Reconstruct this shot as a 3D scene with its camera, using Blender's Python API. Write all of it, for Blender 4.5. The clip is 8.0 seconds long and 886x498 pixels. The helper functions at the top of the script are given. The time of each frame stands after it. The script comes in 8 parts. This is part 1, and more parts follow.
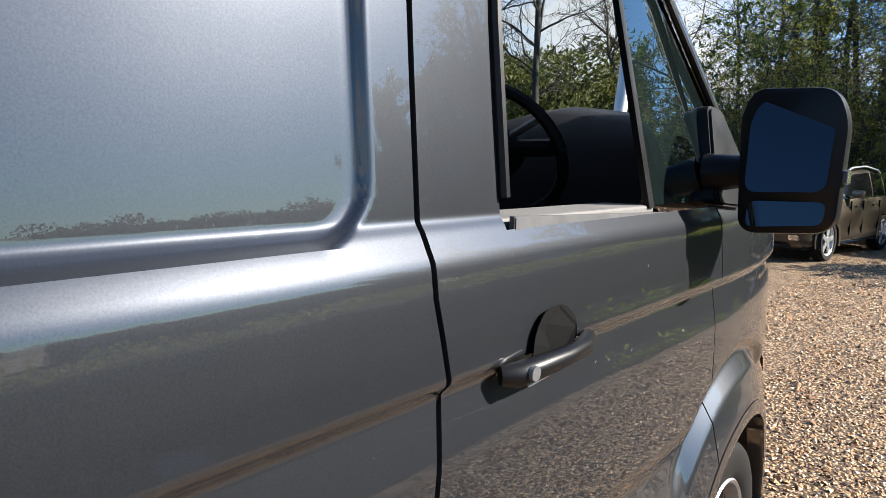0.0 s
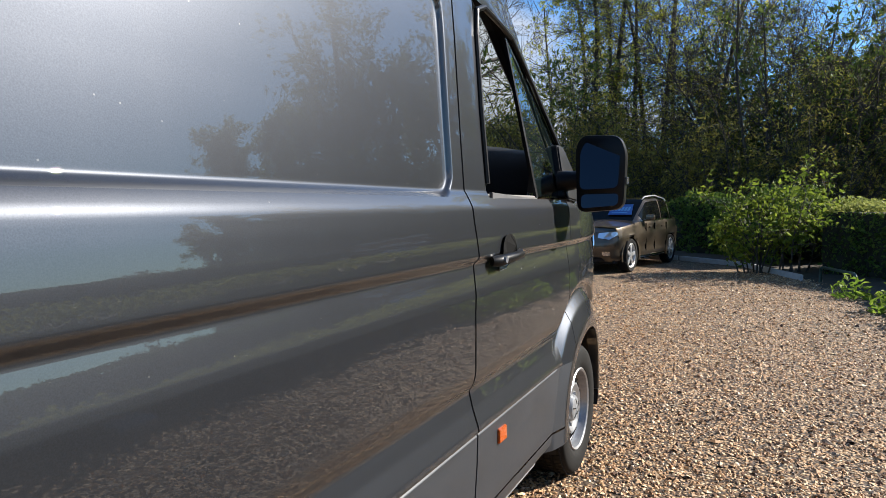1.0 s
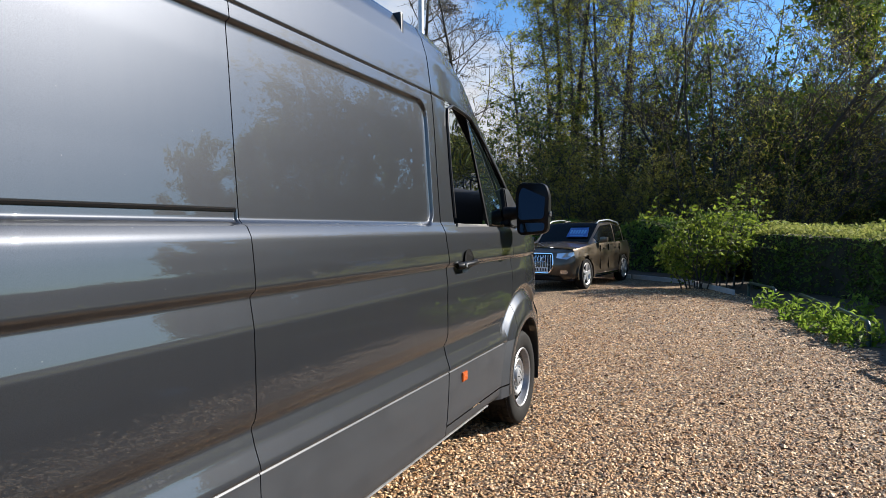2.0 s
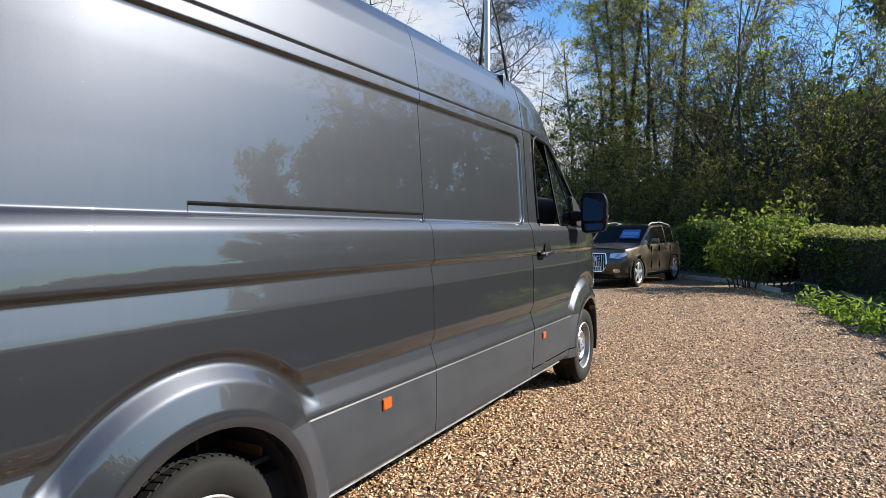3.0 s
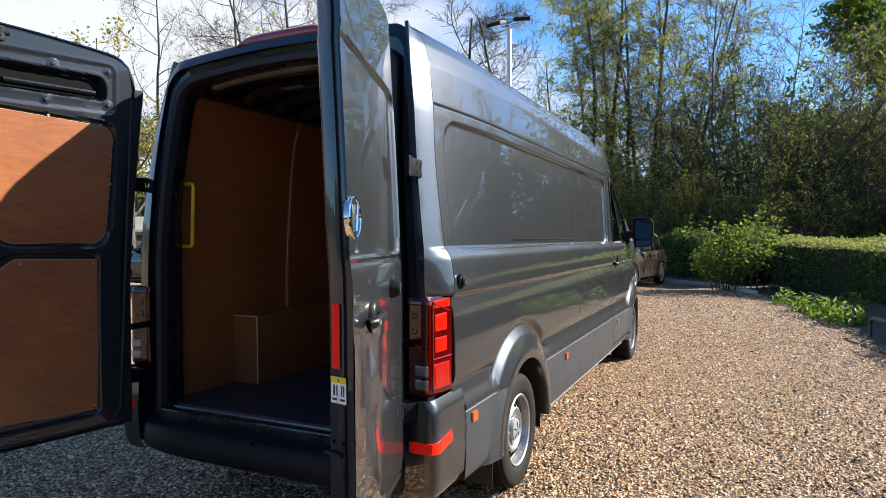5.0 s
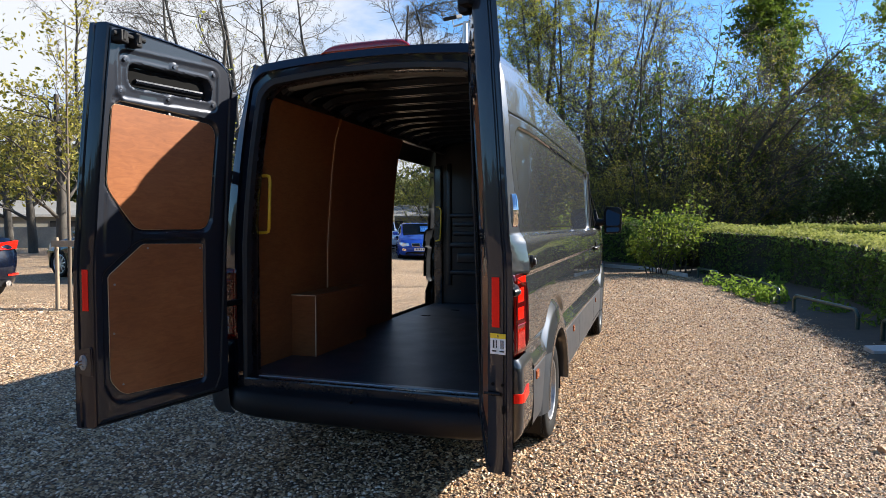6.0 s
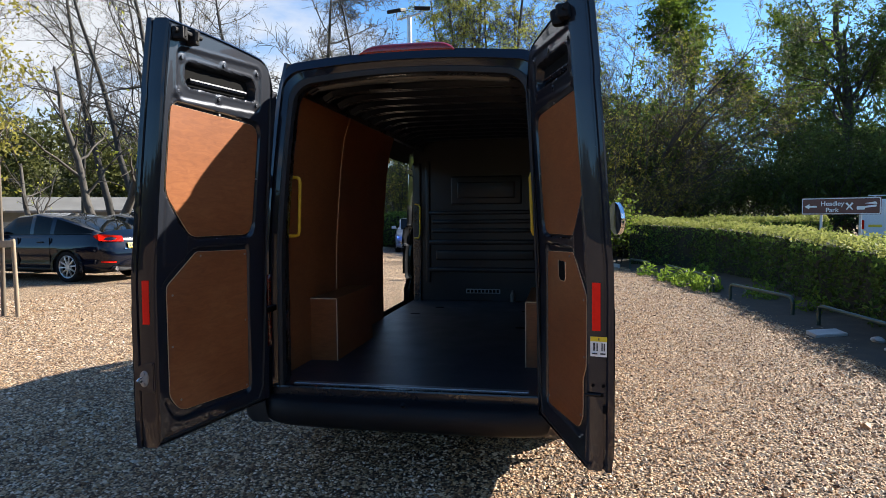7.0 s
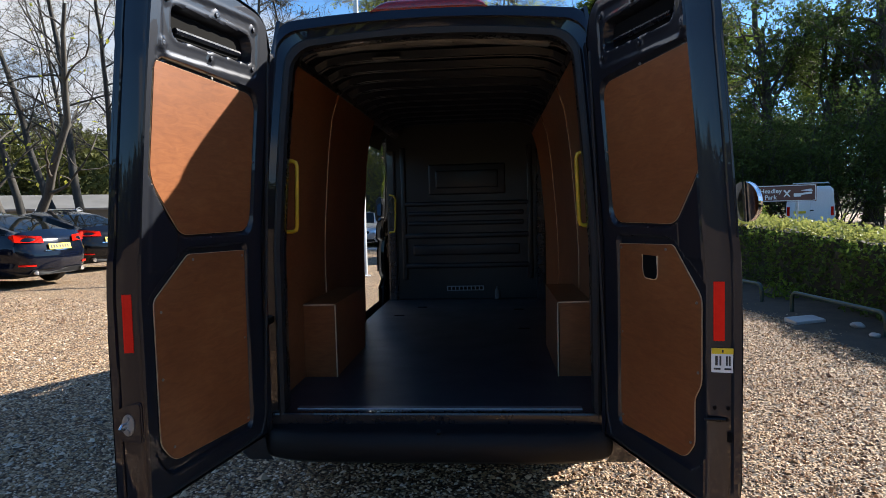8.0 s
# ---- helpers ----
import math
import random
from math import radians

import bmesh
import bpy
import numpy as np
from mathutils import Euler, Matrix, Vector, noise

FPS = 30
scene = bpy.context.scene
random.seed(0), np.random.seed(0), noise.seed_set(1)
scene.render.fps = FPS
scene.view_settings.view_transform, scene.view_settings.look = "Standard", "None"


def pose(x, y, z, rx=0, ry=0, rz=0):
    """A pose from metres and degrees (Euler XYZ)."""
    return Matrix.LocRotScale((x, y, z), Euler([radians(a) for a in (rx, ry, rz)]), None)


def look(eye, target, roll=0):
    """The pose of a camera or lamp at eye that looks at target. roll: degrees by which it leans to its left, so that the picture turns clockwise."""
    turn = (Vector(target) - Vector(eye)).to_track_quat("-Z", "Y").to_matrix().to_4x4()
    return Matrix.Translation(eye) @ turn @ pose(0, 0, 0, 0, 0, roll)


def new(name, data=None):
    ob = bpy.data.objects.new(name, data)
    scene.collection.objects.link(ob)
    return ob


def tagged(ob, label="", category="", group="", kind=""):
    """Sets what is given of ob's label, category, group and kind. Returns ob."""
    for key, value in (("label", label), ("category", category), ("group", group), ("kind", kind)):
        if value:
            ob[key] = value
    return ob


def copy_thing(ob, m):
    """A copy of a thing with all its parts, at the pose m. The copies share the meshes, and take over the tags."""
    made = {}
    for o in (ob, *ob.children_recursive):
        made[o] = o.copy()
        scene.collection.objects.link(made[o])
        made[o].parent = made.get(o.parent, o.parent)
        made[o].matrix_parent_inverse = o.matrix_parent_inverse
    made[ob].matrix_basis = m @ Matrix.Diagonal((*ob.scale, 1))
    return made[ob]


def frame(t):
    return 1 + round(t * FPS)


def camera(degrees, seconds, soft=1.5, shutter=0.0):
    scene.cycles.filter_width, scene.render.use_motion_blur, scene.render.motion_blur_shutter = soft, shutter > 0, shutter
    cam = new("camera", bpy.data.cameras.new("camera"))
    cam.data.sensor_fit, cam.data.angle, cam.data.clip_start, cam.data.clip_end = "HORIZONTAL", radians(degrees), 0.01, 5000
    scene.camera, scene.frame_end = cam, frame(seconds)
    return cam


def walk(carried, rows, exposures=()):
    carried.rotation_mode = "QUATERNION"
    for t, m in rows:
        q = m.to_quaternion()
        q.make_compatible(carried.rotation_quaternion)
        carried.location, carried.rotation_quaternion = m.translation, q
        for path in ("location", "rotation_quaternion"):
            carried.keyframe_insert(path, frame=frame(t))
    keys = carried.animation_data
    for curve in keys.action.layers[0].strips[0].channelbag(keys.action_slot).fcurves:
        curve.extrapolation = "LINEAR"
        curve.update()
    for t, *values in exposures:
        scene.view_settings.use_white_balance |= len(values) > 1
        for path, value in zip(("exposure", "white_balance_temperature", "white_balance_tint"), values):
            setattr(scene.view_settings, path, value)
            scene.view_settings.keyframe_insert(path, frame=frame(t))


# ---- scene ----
cam = camera(70.7, 8.0, soft=0.5)
PATH = [
    (0, (1.554, 3.615, 1.577), (0.244, 5.103, 1.316), 0.8),
    (0.5, (1.694, 2.982, 1.536), (0.488, 4.569, 1.367), -0.3),
    (1, (1.829, 2.354, 1.446), (0.934, 4.138, 1.315), -0.6),
    (1.2, (1.946, 2.093, 1.444), (1.137, 3.919, 1.335), -0.8),
    (2.3, (2.465, 0.749, 1.464), (1.646, 2.573, 1.419), -0.7),
    (2.5, (2.535, 0.454, 1.454), (1.658, 2.251, 1.413), -0.6),
    (3, (2.639, -0.207, 1.428), (1.687, 1.551, 1.377), -0.4),
    (3.5, (2.637, -0.856, 1.474), (1.679, 0.899, 1.432), -0.6),
    (4, (2.604, -1.475, 1.506), (1.647, 0.281, 1.467), -0.5),
    (4.5, (2.446, -2.012, 1.539), (1.515, -0.242, 1.51), -0.5),
    (4.7, (2.362, -2.223, 1.538), (1.454, -0.441, 1.509), -0.5),
    (5.8, (1.801, -3.2, 1.554), (1.118, -1.321, 1.492), -0.0),
    (6, (1.674, -3.355, 1.55), (1.038, -1.46, 1.472), -0.2),
    (6.5, (1.332, -3.606, 1.592), (0.811, -1.677, 1.493), -0.3),
    (7, (0.927, -3.583, 1.623), (0.552, -1.621, 1.517), -0.5),
    (7.5, (0.513, -3.418, 1.644), (0.272, -1.435, 1.528), -0.8),
    (7.8, (0.348, -3.244, 1.615), (0.147, -1.258, 1.489), -1.2),
    (8, (0.301, -3.071, 1.608), (0.141, -1.081, 1.478), -1.4),
]
walk(cam, [(t, look(eye, target, roll)) for t, eye, target, roll in PATH],
     exposures=[(0, 1.80), (0.5, 1.52), (1.2, 1.44), (2.5, 1.46), (3.2, 1.60), (4.5, 1.76), (6, 1.71), (7, 1.65), (8, 1.53)])

# ---------------------------------------------------------------- light
SUN = Vector((1.357, 1.04, 1.0)).normalized()
SUN_EL = math.asin(SUN.z)
SUN_ROT = math.atan2(SUN.x, SUN.y)
scene.view_settings.exposure = 1.55

world = bpy.data.worlds.new("sky")
scene.world = world
world.use_nodes = True
wn, wl = world.node_tree.nodes, world.node_tree.links
wn.clear()
w_out = wn.new("ShaderNodeOutputWorld")
w_bg = wn.new("ShaderNodeBackground")
w_sky = wn.new("ShaderNodeTexSky")
w_sky.sky_type = "NISHITA"
w_sky.sun_disc = False
w_sky.sun_elevation = SUN_EL
w_sky.sun_rotation = SUN_ROT
w_sky.air_density, w_sky.dust_density, w_sky.ozone_density = 1.0, 0.15, 3.0
w_bg.inputs["Strength"].default_value = 0.06
# broken fair-weather cloud, denser low down, towards west-north-west and east-south-east
w_tc = wn.new("ShaderNodeTexCoord")
w_map = wn.new("ShaderNodeMapping")
w_map.inputs["Scale"].default_value = (1.0, 1.0, 2.6)
w_map.inputs["Location"].default_value = (0.31, 0.12, 0.4)
wl.new(w_tc.outputs["Generated"], w_map.inputs[0])
w_noise = wn.new("ShaderNodeTexNoise")
w_noise.inputs["Scale"].default_value = 2.3
w_noise.inputs["Detail"].default_value = 9.0
w_noise.inputs["Roughness"].default_value = 0.56
wl.new(w_map.outputs[0], w_noise.inputs["Vector"])
w_add = wn.new("ShaderNodeMath")
w_add.operation = "MULTIPLY_ADD"
w_add.inputs[1].default_value = 1.0
w_axis = wn.new("ShaderNodeVectorMath")
w_axis.operation = "DOT_PRODUCT"
w_axis.inputs[1].default_value = (-0.85, 0.53, 0.0)
wl.new(w_tc.outputs["Generated"], w_axis.inputs[0])
w_abs = wn.new("ShaderNodeMath")
w_abs.operation = "ABSOLUTE"
wl.new(w_axis.outputs["Value"], w_abs.inputs[0])
w_dot = wn.new("ShaderNodeVectorMath")
w_dot.operation = "DOT_PRODUCT"
w_dot.inputs[1].default_value = (-0.05, 0.06, -0.03)
wl.new(w_tc.outputs["Generated"], w_dot.inputs[0])
w_side = wn.new("ShaderNodeMath")
w_side.operation = "MULTIPLY_ADD"
w_side.inputs[1].default_value = 0.62
wl.new(w_abs.outputs[0], w_side.inputs[0])
wl.new(w_dot.outputs["Value"], w_side.inputs[2])
w_low = wn.new("ShaderNodeMath")
w_low.operation = "SUBTRACT"
w_low.inputs[1].default_value = 0.385
wl.new(w_side.outputs[0], w_low.inputs[0])
wl.new(w_low.outputs[0], w_add.inputs[0])
wl.new(w_noise.outputs["Fac"], w_add.inputs[2])
w_ramp = wn.new("ShaderNodeValToRGB")
w_ramp.color_ramp.elements[0].position = 0.56
w_ramp.color_ramp.elements[1].position = 0.73
wl.new(w_add.outputs[0], w_ramp.inputs[0])
w_mix = wn.new("ShaderNodeMix")
w_mix.data_type = "RGBA"
w_mix.inputs["B"].default_value = (4.7, 4.9, 5.2, 1)
wl.new(w_ramp.outputs["Color"], w_mix.inputs["Factor"])
w_tint = wn.new("ShaderNodeMix")
w_tint.data_type, w_tint.blend_type = "RGBA", "MULTIPLY"
w_tint.inputs["Factor"].default_value = 1.0
w_tint.inputs["B"].default_value = (0.66, 0.95, 1.16, 1)
wl.new(w_sky.outputs["Color"], w_tint.inputs["A"])
wl.new(w_tint.outputs["Result"], w_mix.inputs["A"])
wl.new(w_mix.outputs["Result"], w_bg.inputs["Color"])
wl.new(w_bg.outputs[0], w_out.inputs[0])

sun_data = bpy.data.lights.new("sun", "SUN")
sun_data.energy = 4.8
sun_data.angle = radians(0.53)
sun_data.color = (1.0, 0.935, 0.84)
sun = new("sun", sun_data)
sun.matrix_world = look(SUN * 60, (0, 0, 0))

# ---------------------------------------------------------------- materials


def bsdf_of(m):
    return m.node_tree.nodes["Principled BSDF"]


def mat(name, color, rough=0.5, metal=0.0, coat=0.0, coat_rough=0.03, spec=None, alpha=None, trans=0.0, emit=None):
    m = bpy.data.materials.new(name)
    m.use_nodes = True
    b = bsdf_of(m)
    b.inputs["Base Color"].default_value = (*color, 1)
    b.inputs["Roughness"].default_value = rough
    b.inputs["Metallic"].default_value = metal
    b.inputs["Coat Weight"].default_value = coat
    b.inputs["Coat Roughness"].default_value = coat_rough
    if spec is not None:
        b.inputs["Specular IOR Level"].default_value = spec
    if trans:
        b.inputs["Transmission Weight"].default_value = trans
    if emit:
        b.inputs["Emission Color"].default_value = (*emit[:3], 1)
        b.inputs["Emission Strength"].default_value = emit[3]
    return m


def node(m, kind, **values):
    n = m.node_tree.nodes.new(kind)
    for key, value in values.items():
        n.inputs[key.replace("_", " ")].default_value = value
    return n


def coords(m, scale=(1, 1, 1), which="Object"):
    tc = m.node_tree.nodes.new("ShaderNodeTexCoord")
    mp = m.node_tree.nodes.new("ShaderNodeMapping")
    mp.inputs["Scale"].default_value = scale
    m.node_tree.links.new(tc.outputs[which], mp.inputs[0])
    return mp.outputs[0]


def ramp(m, source, stops):
    r = m.node_tree.nodes.new("ShaderNodeValToRGB")
    e = r.color_ramp.elements
    while len(e) < len(stops):
        e.new(0.5)
    for el, (p, c) in zip(e, stops):
        el.position, el.color = p, (*c, 1)
    m.node_tree.links.new(source, r.inputs[0])
    return r.outputs["Color"]


def noise_tex(m, vec, scale, detail=4.0, rough=0.55, distort=0.0):
    n = node(m, "ShaderNodeTexNoise", Scale=scale, Detail=detail, Roughness=rough, Distortion=distort)
    m.node_tree.links.new(vec, n.inputs["Vector"])
    return n.outputs["Fac"]


def bump(m, height, strength=0.2, distance=0.01, target="Normal"):
    b = node(m, "ShaderNodeBump", Strength=strength, Distance=distance)
    m.node_tree.links.new(height, b.inputs["Height"])
    m.node_tree.links.new(b.outputs[0], bsdf_of(m).inputs[target])
    return b


def mottled(name, c0, c1, scale=6.0, rough=(0.4, 0.6), metal=0.0, bump_strength=0.0, fine=60.0, stretch=(1, 1, 1), coat=0.0, which="Object"):
    """Two-scale variation of colour, gloss and relief between c0 and c1."""
    m = mat(name, c0, rough[0], metal, coat)
    v = coords(m, stretch, which)
    a = noise_tex(m, v, scale, 5.0)
    f = noise_tex(m, v, fine, 3.0)
    mx = m.node_tree.nodes.new("ShaderNodeMath")
    mx.operation = "MULTIPLY_ADD"
    mx.inputs[1].default_value = 0.4
    m.node_tree.links.new(f, mx.inputs[0])
    sc = m.node_tree.nodes.new("ShaderNodeMath")
    sc.operation = "MULTIPLY"
    sc.inputs[1].default_value = 0.6
    m.node_tree.links.new(a, sc.inputs[0])
    m.node_tree.links.new(sc.outputs[0], mx.inputs[2])
    col = ramp(m, mx.outputs[0], [(0.32, c0), (0.68, c1)])
    m.node_tree.links.new(col, bsdf_of(m).inputs["Base Color"])
    r = m.node_tree.nodes.new("ShaderNodeMapRange")
    r.inputs["From Min"].default_value, r.inputs["From Max"].default_value = 0.3, 0.7
    r.inputs["To Min"].default_value, r.inputs["To Max"].default_value = rough
    m.node_tree.links.new(mx.outputs[0], r.inputs["Value"])
    m.node_tree.links.new(r.outputs[0], bsdf_of(m).inputs["Roughness"])
    if bump_strength:
        bump(m, mx.outputs[0], bump_strength, 0.004)
    return m


def car_paint(name, color, metal=0.65, rough=0.38, dust=0.25, ior=1.42):
    """Metallic paint under clear coat: flake sparkle, slight orange peel, a film of dust."""
    m = mat(name, color, rough, metal, coat=1.0, coat_rough=0.025)
    b, l = bsdf_of(m), m.node_tree.links
    v = coords(m)
    dirt = noise_tex(m, v, 3.1, 7.0, 0.62)
    fine = noise_tex(m, v, 420.0, 2.0)
    c = ramp(m, fine, [(0.3, tuple(0.86 * x for x in color)), (0.75, tuple(1.12 * x for x in color))])
    # grit: sparse pale specks and faint run-down streaks
    vor = node(m, "ShaderNodeTexVoronoi", Scale=16.0)
    l.new(v, vor.inputs["Vector"])
    spot = ramp(m, vor.outputs["Distance"], [(0.0, (1, 1, 1)), (0.020, (1, 1, 1)), (0.034, (0, 0, 0))])
    streak = noise_tex(m, coords(m, (9.0, 9.0, 0.7)), 1.6, 6.0, 0.6)
    grime = ramp(m, streak, [(0.35, (0, 0, 0)), (0.8, (0.08 * dust, 0.08 * dust, 0.08 * dust))])
    film = m.node_tree.nodes.new("ShaderNodeMath")
    film.operation = "MULTIPLY_ADD"
    film.inputs[1].default_value = 0.3 * min(1.0, dust * 6)
    l.new(spot, film.inputs[0])
    l.new(grime, film.inputs[2])
    dusty = m.node_tree.nodes.new("ShaderNodeMix")
    dusty.data_type = "RGBA"
    dusty.inputs["B"].default_value = (0.34, 0.32, 0.28, 1)
    l.new(film.outputs[0], dusty.inputs["Factor"])
    l.new(c, dusty.inputs["A"])
    l.new(dusty.outputs["Result"], b.inputs["Base Color"])
    r = m.node_tree.nodes.new("ShaderNodeMapRange")
    r.inputs["From Min"].default_value, r.inputs["From Max"].default_value = 0.35, 0.75
    r.inputs["To Min"].default_value, r.inputs["To Max"].default_value = 0.003, 0.003 + 0.16 * dust
    l.new(dirt, r.inputs["Value"])
    l.new(r.outputs[0], b.inputs["Coat Roughness"])
    b.inputs["Coat IOR"].default_value = ior
    b.inputs["Specular IOR Level"].default_value = 0.12
    peel = noise_tex(m, v, 55.0, 1.0)
    bump(m, peel, 0.008, 0.002, "Coat Normal")
    return m


M_VAN = car_paint("van_paint_grey", (0.031, 0.0335, 0.039), 0.72, 0.41, 0.08, 1.64)
# inner paint near black: shade inside the tail opening is put into the colour
M_VAN_SHADE = mottled("shaded_inner_paint", (0.004, 0.0055, 0.010), (0.007, 0.009, 0.015), 5, (0.22, 0.34), 0.1, coat=0.4)
# door paint lowered in colour to match the pressing and rim in shade
M_PRESS = car_paint("shaded_satin_paint", (0.018, 0.021, 0.029), 0.25, 0.38, 0.05)
# ceiling and bulkhead colour holds the load space's shade, hence almost black
M_LOAD_SHADE = mottled("shaded_load_paint", (0.004, 0.005, 0.0068), (0.008, 0.009, 0.012), 5, (0.28, 0.40), 0.1, 0.03, 90)
M_CLAD = mottled("satin_cladding_paint", (0.030, 0.034, 0.040), (0.040, 0.044, 0.051), 5, (0.36, 0.48), 0.3, 0.04, 300)
M_BLACK = mottled("black_plastic", (0.004, 0.004, 0.0045), (0.008, 0.008, 0.0085), 9, (0.30, 0.44), 0, 0.06, 220)
bsdf_of(M_BLACK).inputs["Specular IOR Level"].default_value = 0.22
M_TRIM = mottled("grey_bumper_plastic", (0.005, 0.0055, 0.007), (0.010, 0.0105, 0.012), 7, (0.5, 0.68), 0, 0.08, 260)
bsdf_of(M_TRIM).inputs["Specular IOR Level"].default_value = 0.25
M_RUBBER = mottled("rubber_seal", (0.008, 0.008, 0.009), (0.018, 0.018, 0.018), 12, (0.55, 0.8))
M_TYRE = mottled("tyre_rubber", (0.004, 0.004, 0.0039), (0.011, 0.0105, 0.0098), 8, (0.7, 0.88), 0, 0.15, 90)
bsdf_of(M_TYRE).inputs["Specular IOR Level"].default_value = 0.2
M_RIM = mottled("silver_steel_wheel", (0.26, 0.265, 0.28), (0.38, 0.39, 0.40), 9, (0.3, 0.45), 0.75)
M_ALLOY = mottled("alloy_wheel", (0.55, 0.56, 0.58), (0.7, 0.71, 0.72), 9, (0.25, 0.4), 0.8)
M_CHROME = mat("chrome", (0.82, 0.83, 0.85), 0.06, 1.0)
M_STEEL = mottled("zinc_steel", (0.26, 0.27, 0.29), (0.36, 0.37, 0.385), 14, (0.35, 0.5), 0.9, 0.05, 120)
M_DARK = mat("dark_gap", (0.004, 0.004, 0.004), 0.9, spec=0.12)
# near-black colour that stands for shadow under bodies and in wheel wells
M_SHADOW = mottled("shadowed_underside", (0.003, 0.003, 0.003), (0.007, 0.0065, 0.006), 5, (0.8, 0.95))
M_AMBER = mat("amber_lens", (0.36, 0.060, 0.002), 0.18, coat=1.0)
M_RED = mottled("red_lens", (0.036, 0.0006, 0.0004), (0.065, 0.001, 0.0006), 18, (0.05, 0.10), coat=0.25)
M_REDB = mottled("red_lens_bright", (0.50, 0.006, 0.002), (0.60, 0.010, 0.003), 30, (0.10, 0.18))
bsdf_of(M_REDB).inputs["Specular IOR Level"].default_value = 0.2
M_REFLEX = mottled("red_reflector", (0.80, 0.014, 0.006), (0.90, 0.024, 0.010), 40, (0.3, 0.45))
bsdf_of(M_REFLEX).inputs["Specular IOR Level"].default_value = 0.15
M_CLEAR = mat("clear_lamp", (0.16, 0.165, 0.18), 0.12, 0.5, coat=1.0)
M_GLASS = mat("car_glass", (0.005, 0.006, 0.006), 0.02, 0.0, spec=0.12)
M_MIRROR = mat("mirror_glass", (0.035, 0.040, 0.048), 0.01, 1.0)
M_YELLOW = mottled("yellow_handle", (0.62, 0.38, 0.02), (0.75, 0.47, 0.03), 20, (0.35, 0.5))
M_WHITE = mottled("white_label", (0.72, 0.72, 0.70), (0.82, 0.82, 0.80), 30, (0.45, 0.6))
M_LABELY = mat("yellow_label", (0.78, 0.55, 0.02), 0.5)
M_INK = mat("label_ink", (0.03, 0.03, 0.03), 0.6)
M_FLOOR = mottled("grey_vinyl_floor", (0.020, 0.022, 0.029), (0.032, 0.034, 0.042), 4, (0.32, 0.5), 0, 0.1, 140)
M_CABIN = mottled("cab_trim", (0.004, 0.004, 0.005), (0.008, 0.008, 0.009), 6, (0.5, 0.7))
bsdf_of(M_CABIN).inputs["Specular IOR Level"].default_value = 0.2
M_BEIGE = mottled("door_card_ledge", (0.11, 0.105, 0.097), (0.16, 0.15, 0.14), 9, (0.6, 0.8))


def plywood(name):
    m = mat(name, (0.3, 0.13, 0.05), 0.38)
    l = m.node_tree.links
    v = coords(m, (2.2, 2.2, 9.0))
    g = noise_tex(m, v, 5.0, 7.0, 0.6, 1.2)
    v2 = coords(m, (1, 1, 1))
    big = noise_tex(m, v2, 2.2, 3.0)
    mx = m.node_tree.nodes.new("ShaderNodeMath")
    mx.operation = "MULTIPLY_ADD"
    mx.inputs[1].default_value = 0.45
    l.new(big, mx.inputs[0])
    hm = m.node_tree.nodes.new("ShaderNodeMath")
    hm.operation = "MULTIPLY"
    hm.inputs[1].default_value = 0.55
    l.new(g, hm.inputs[0])
    l.new(hm.outputs[0], mx.inputs[2])
    c = ramp(m, mx.outputs[0], [(0.28, (0.165, 0.052, 0.017)), (0.5, (0.242, 0.082, 0.027)), (0.72, (0.325, 0.121, 0.042))])
    l.new(c, bsdf_of(m).inputs["Base Color"])
    fine = noise_tex(m, coords(m, (30, 30, 120)), 6.0, 3.0)
    bump(m, fine, 0.12, 0.002)
    return m


M_PLY = plywood("varnished_plywood")
M_PLYEDGE = mottled("raw_plywood_edge", (0.55, 0.40, 0.24), (0.68, 0.52, 0.33), 30, (0.6, 0.8))

# ---------------------------------------------------------------- building helpers


def mesh_of(name, verts, faces, smooth=True, mats=(), face_mats=None):
    me = bpy.data.meshes.new(name)
    me.from_pydata([tuple(map(float, v)) for v in verts], [], [tuple(map(int, f)) for f in faces])
    for m in mats:
        me.materials.append(m)
    if face_mats is not None:
        me.polygons.foreach_set("material_index", np.asarray(face_mats, dtype=np.int32))
    me.polygons.foreach_set("use_smooth", np.full(len(me.polygons), smooth))
    me.update()
    return me


def part(name, geo, material, parent, label="", smooth=None):
    """One mesh object under a thing or a part, from a bmesh or a mesh."""
    if isinstance(geo, bmesh.types.BMesh):
        me = bpy.data.meshes.new(name)
        bmesh.ops.recalc_face_normals(geo, faces=geo.faces)
        geo.to_mesh(me)
        geo.free()
        if smooth:
            me.polygons.foreach_set("use_smooth", np.full(len(me.polygons), True))
            me.set_sharp_from_angle(angle=radians(38))
    else:
        me = geo
    if material is not None:
        me.materials.append(material)
    ob = new(name, me)
    if parent is not None:
        ob.parent = parent
    if label:
        tagged(ob, label)
    return ob


def thing(name, label, category, at=(0, 0, 0), rz=0.0, group="", kind=""):
    e = new(name)
    e.empty_display_size = 0.2
    e.matrix_world = pose(*at, 0, 0, rz)
    return tagged(e, label, category, group, kind)


def add_box(bm, c, s, bevel=0.0, m=None, seg=2):
    r = bmesh.ops.create_cube(bm, size=1.0, matrix=Matrix.Translation(c) @ Matrix.Diagonal((*s, 1)))
    vs = r["verts"]
    if bevel:
        es = list({e for v in vs for e in v.link_edges})
        o = bmesh.ops.bevel(bm, geom=es, offset=bevel, segments=seg, affect="EDGES", profile=0.6)
        vs = list({v for f in o["faces"] for v in f.verts} | {v for v in vs if v.is_valid})
    if m is not None:
        bmesh.ops.transform(bm, matrix=m, verts=vs)
    return vs


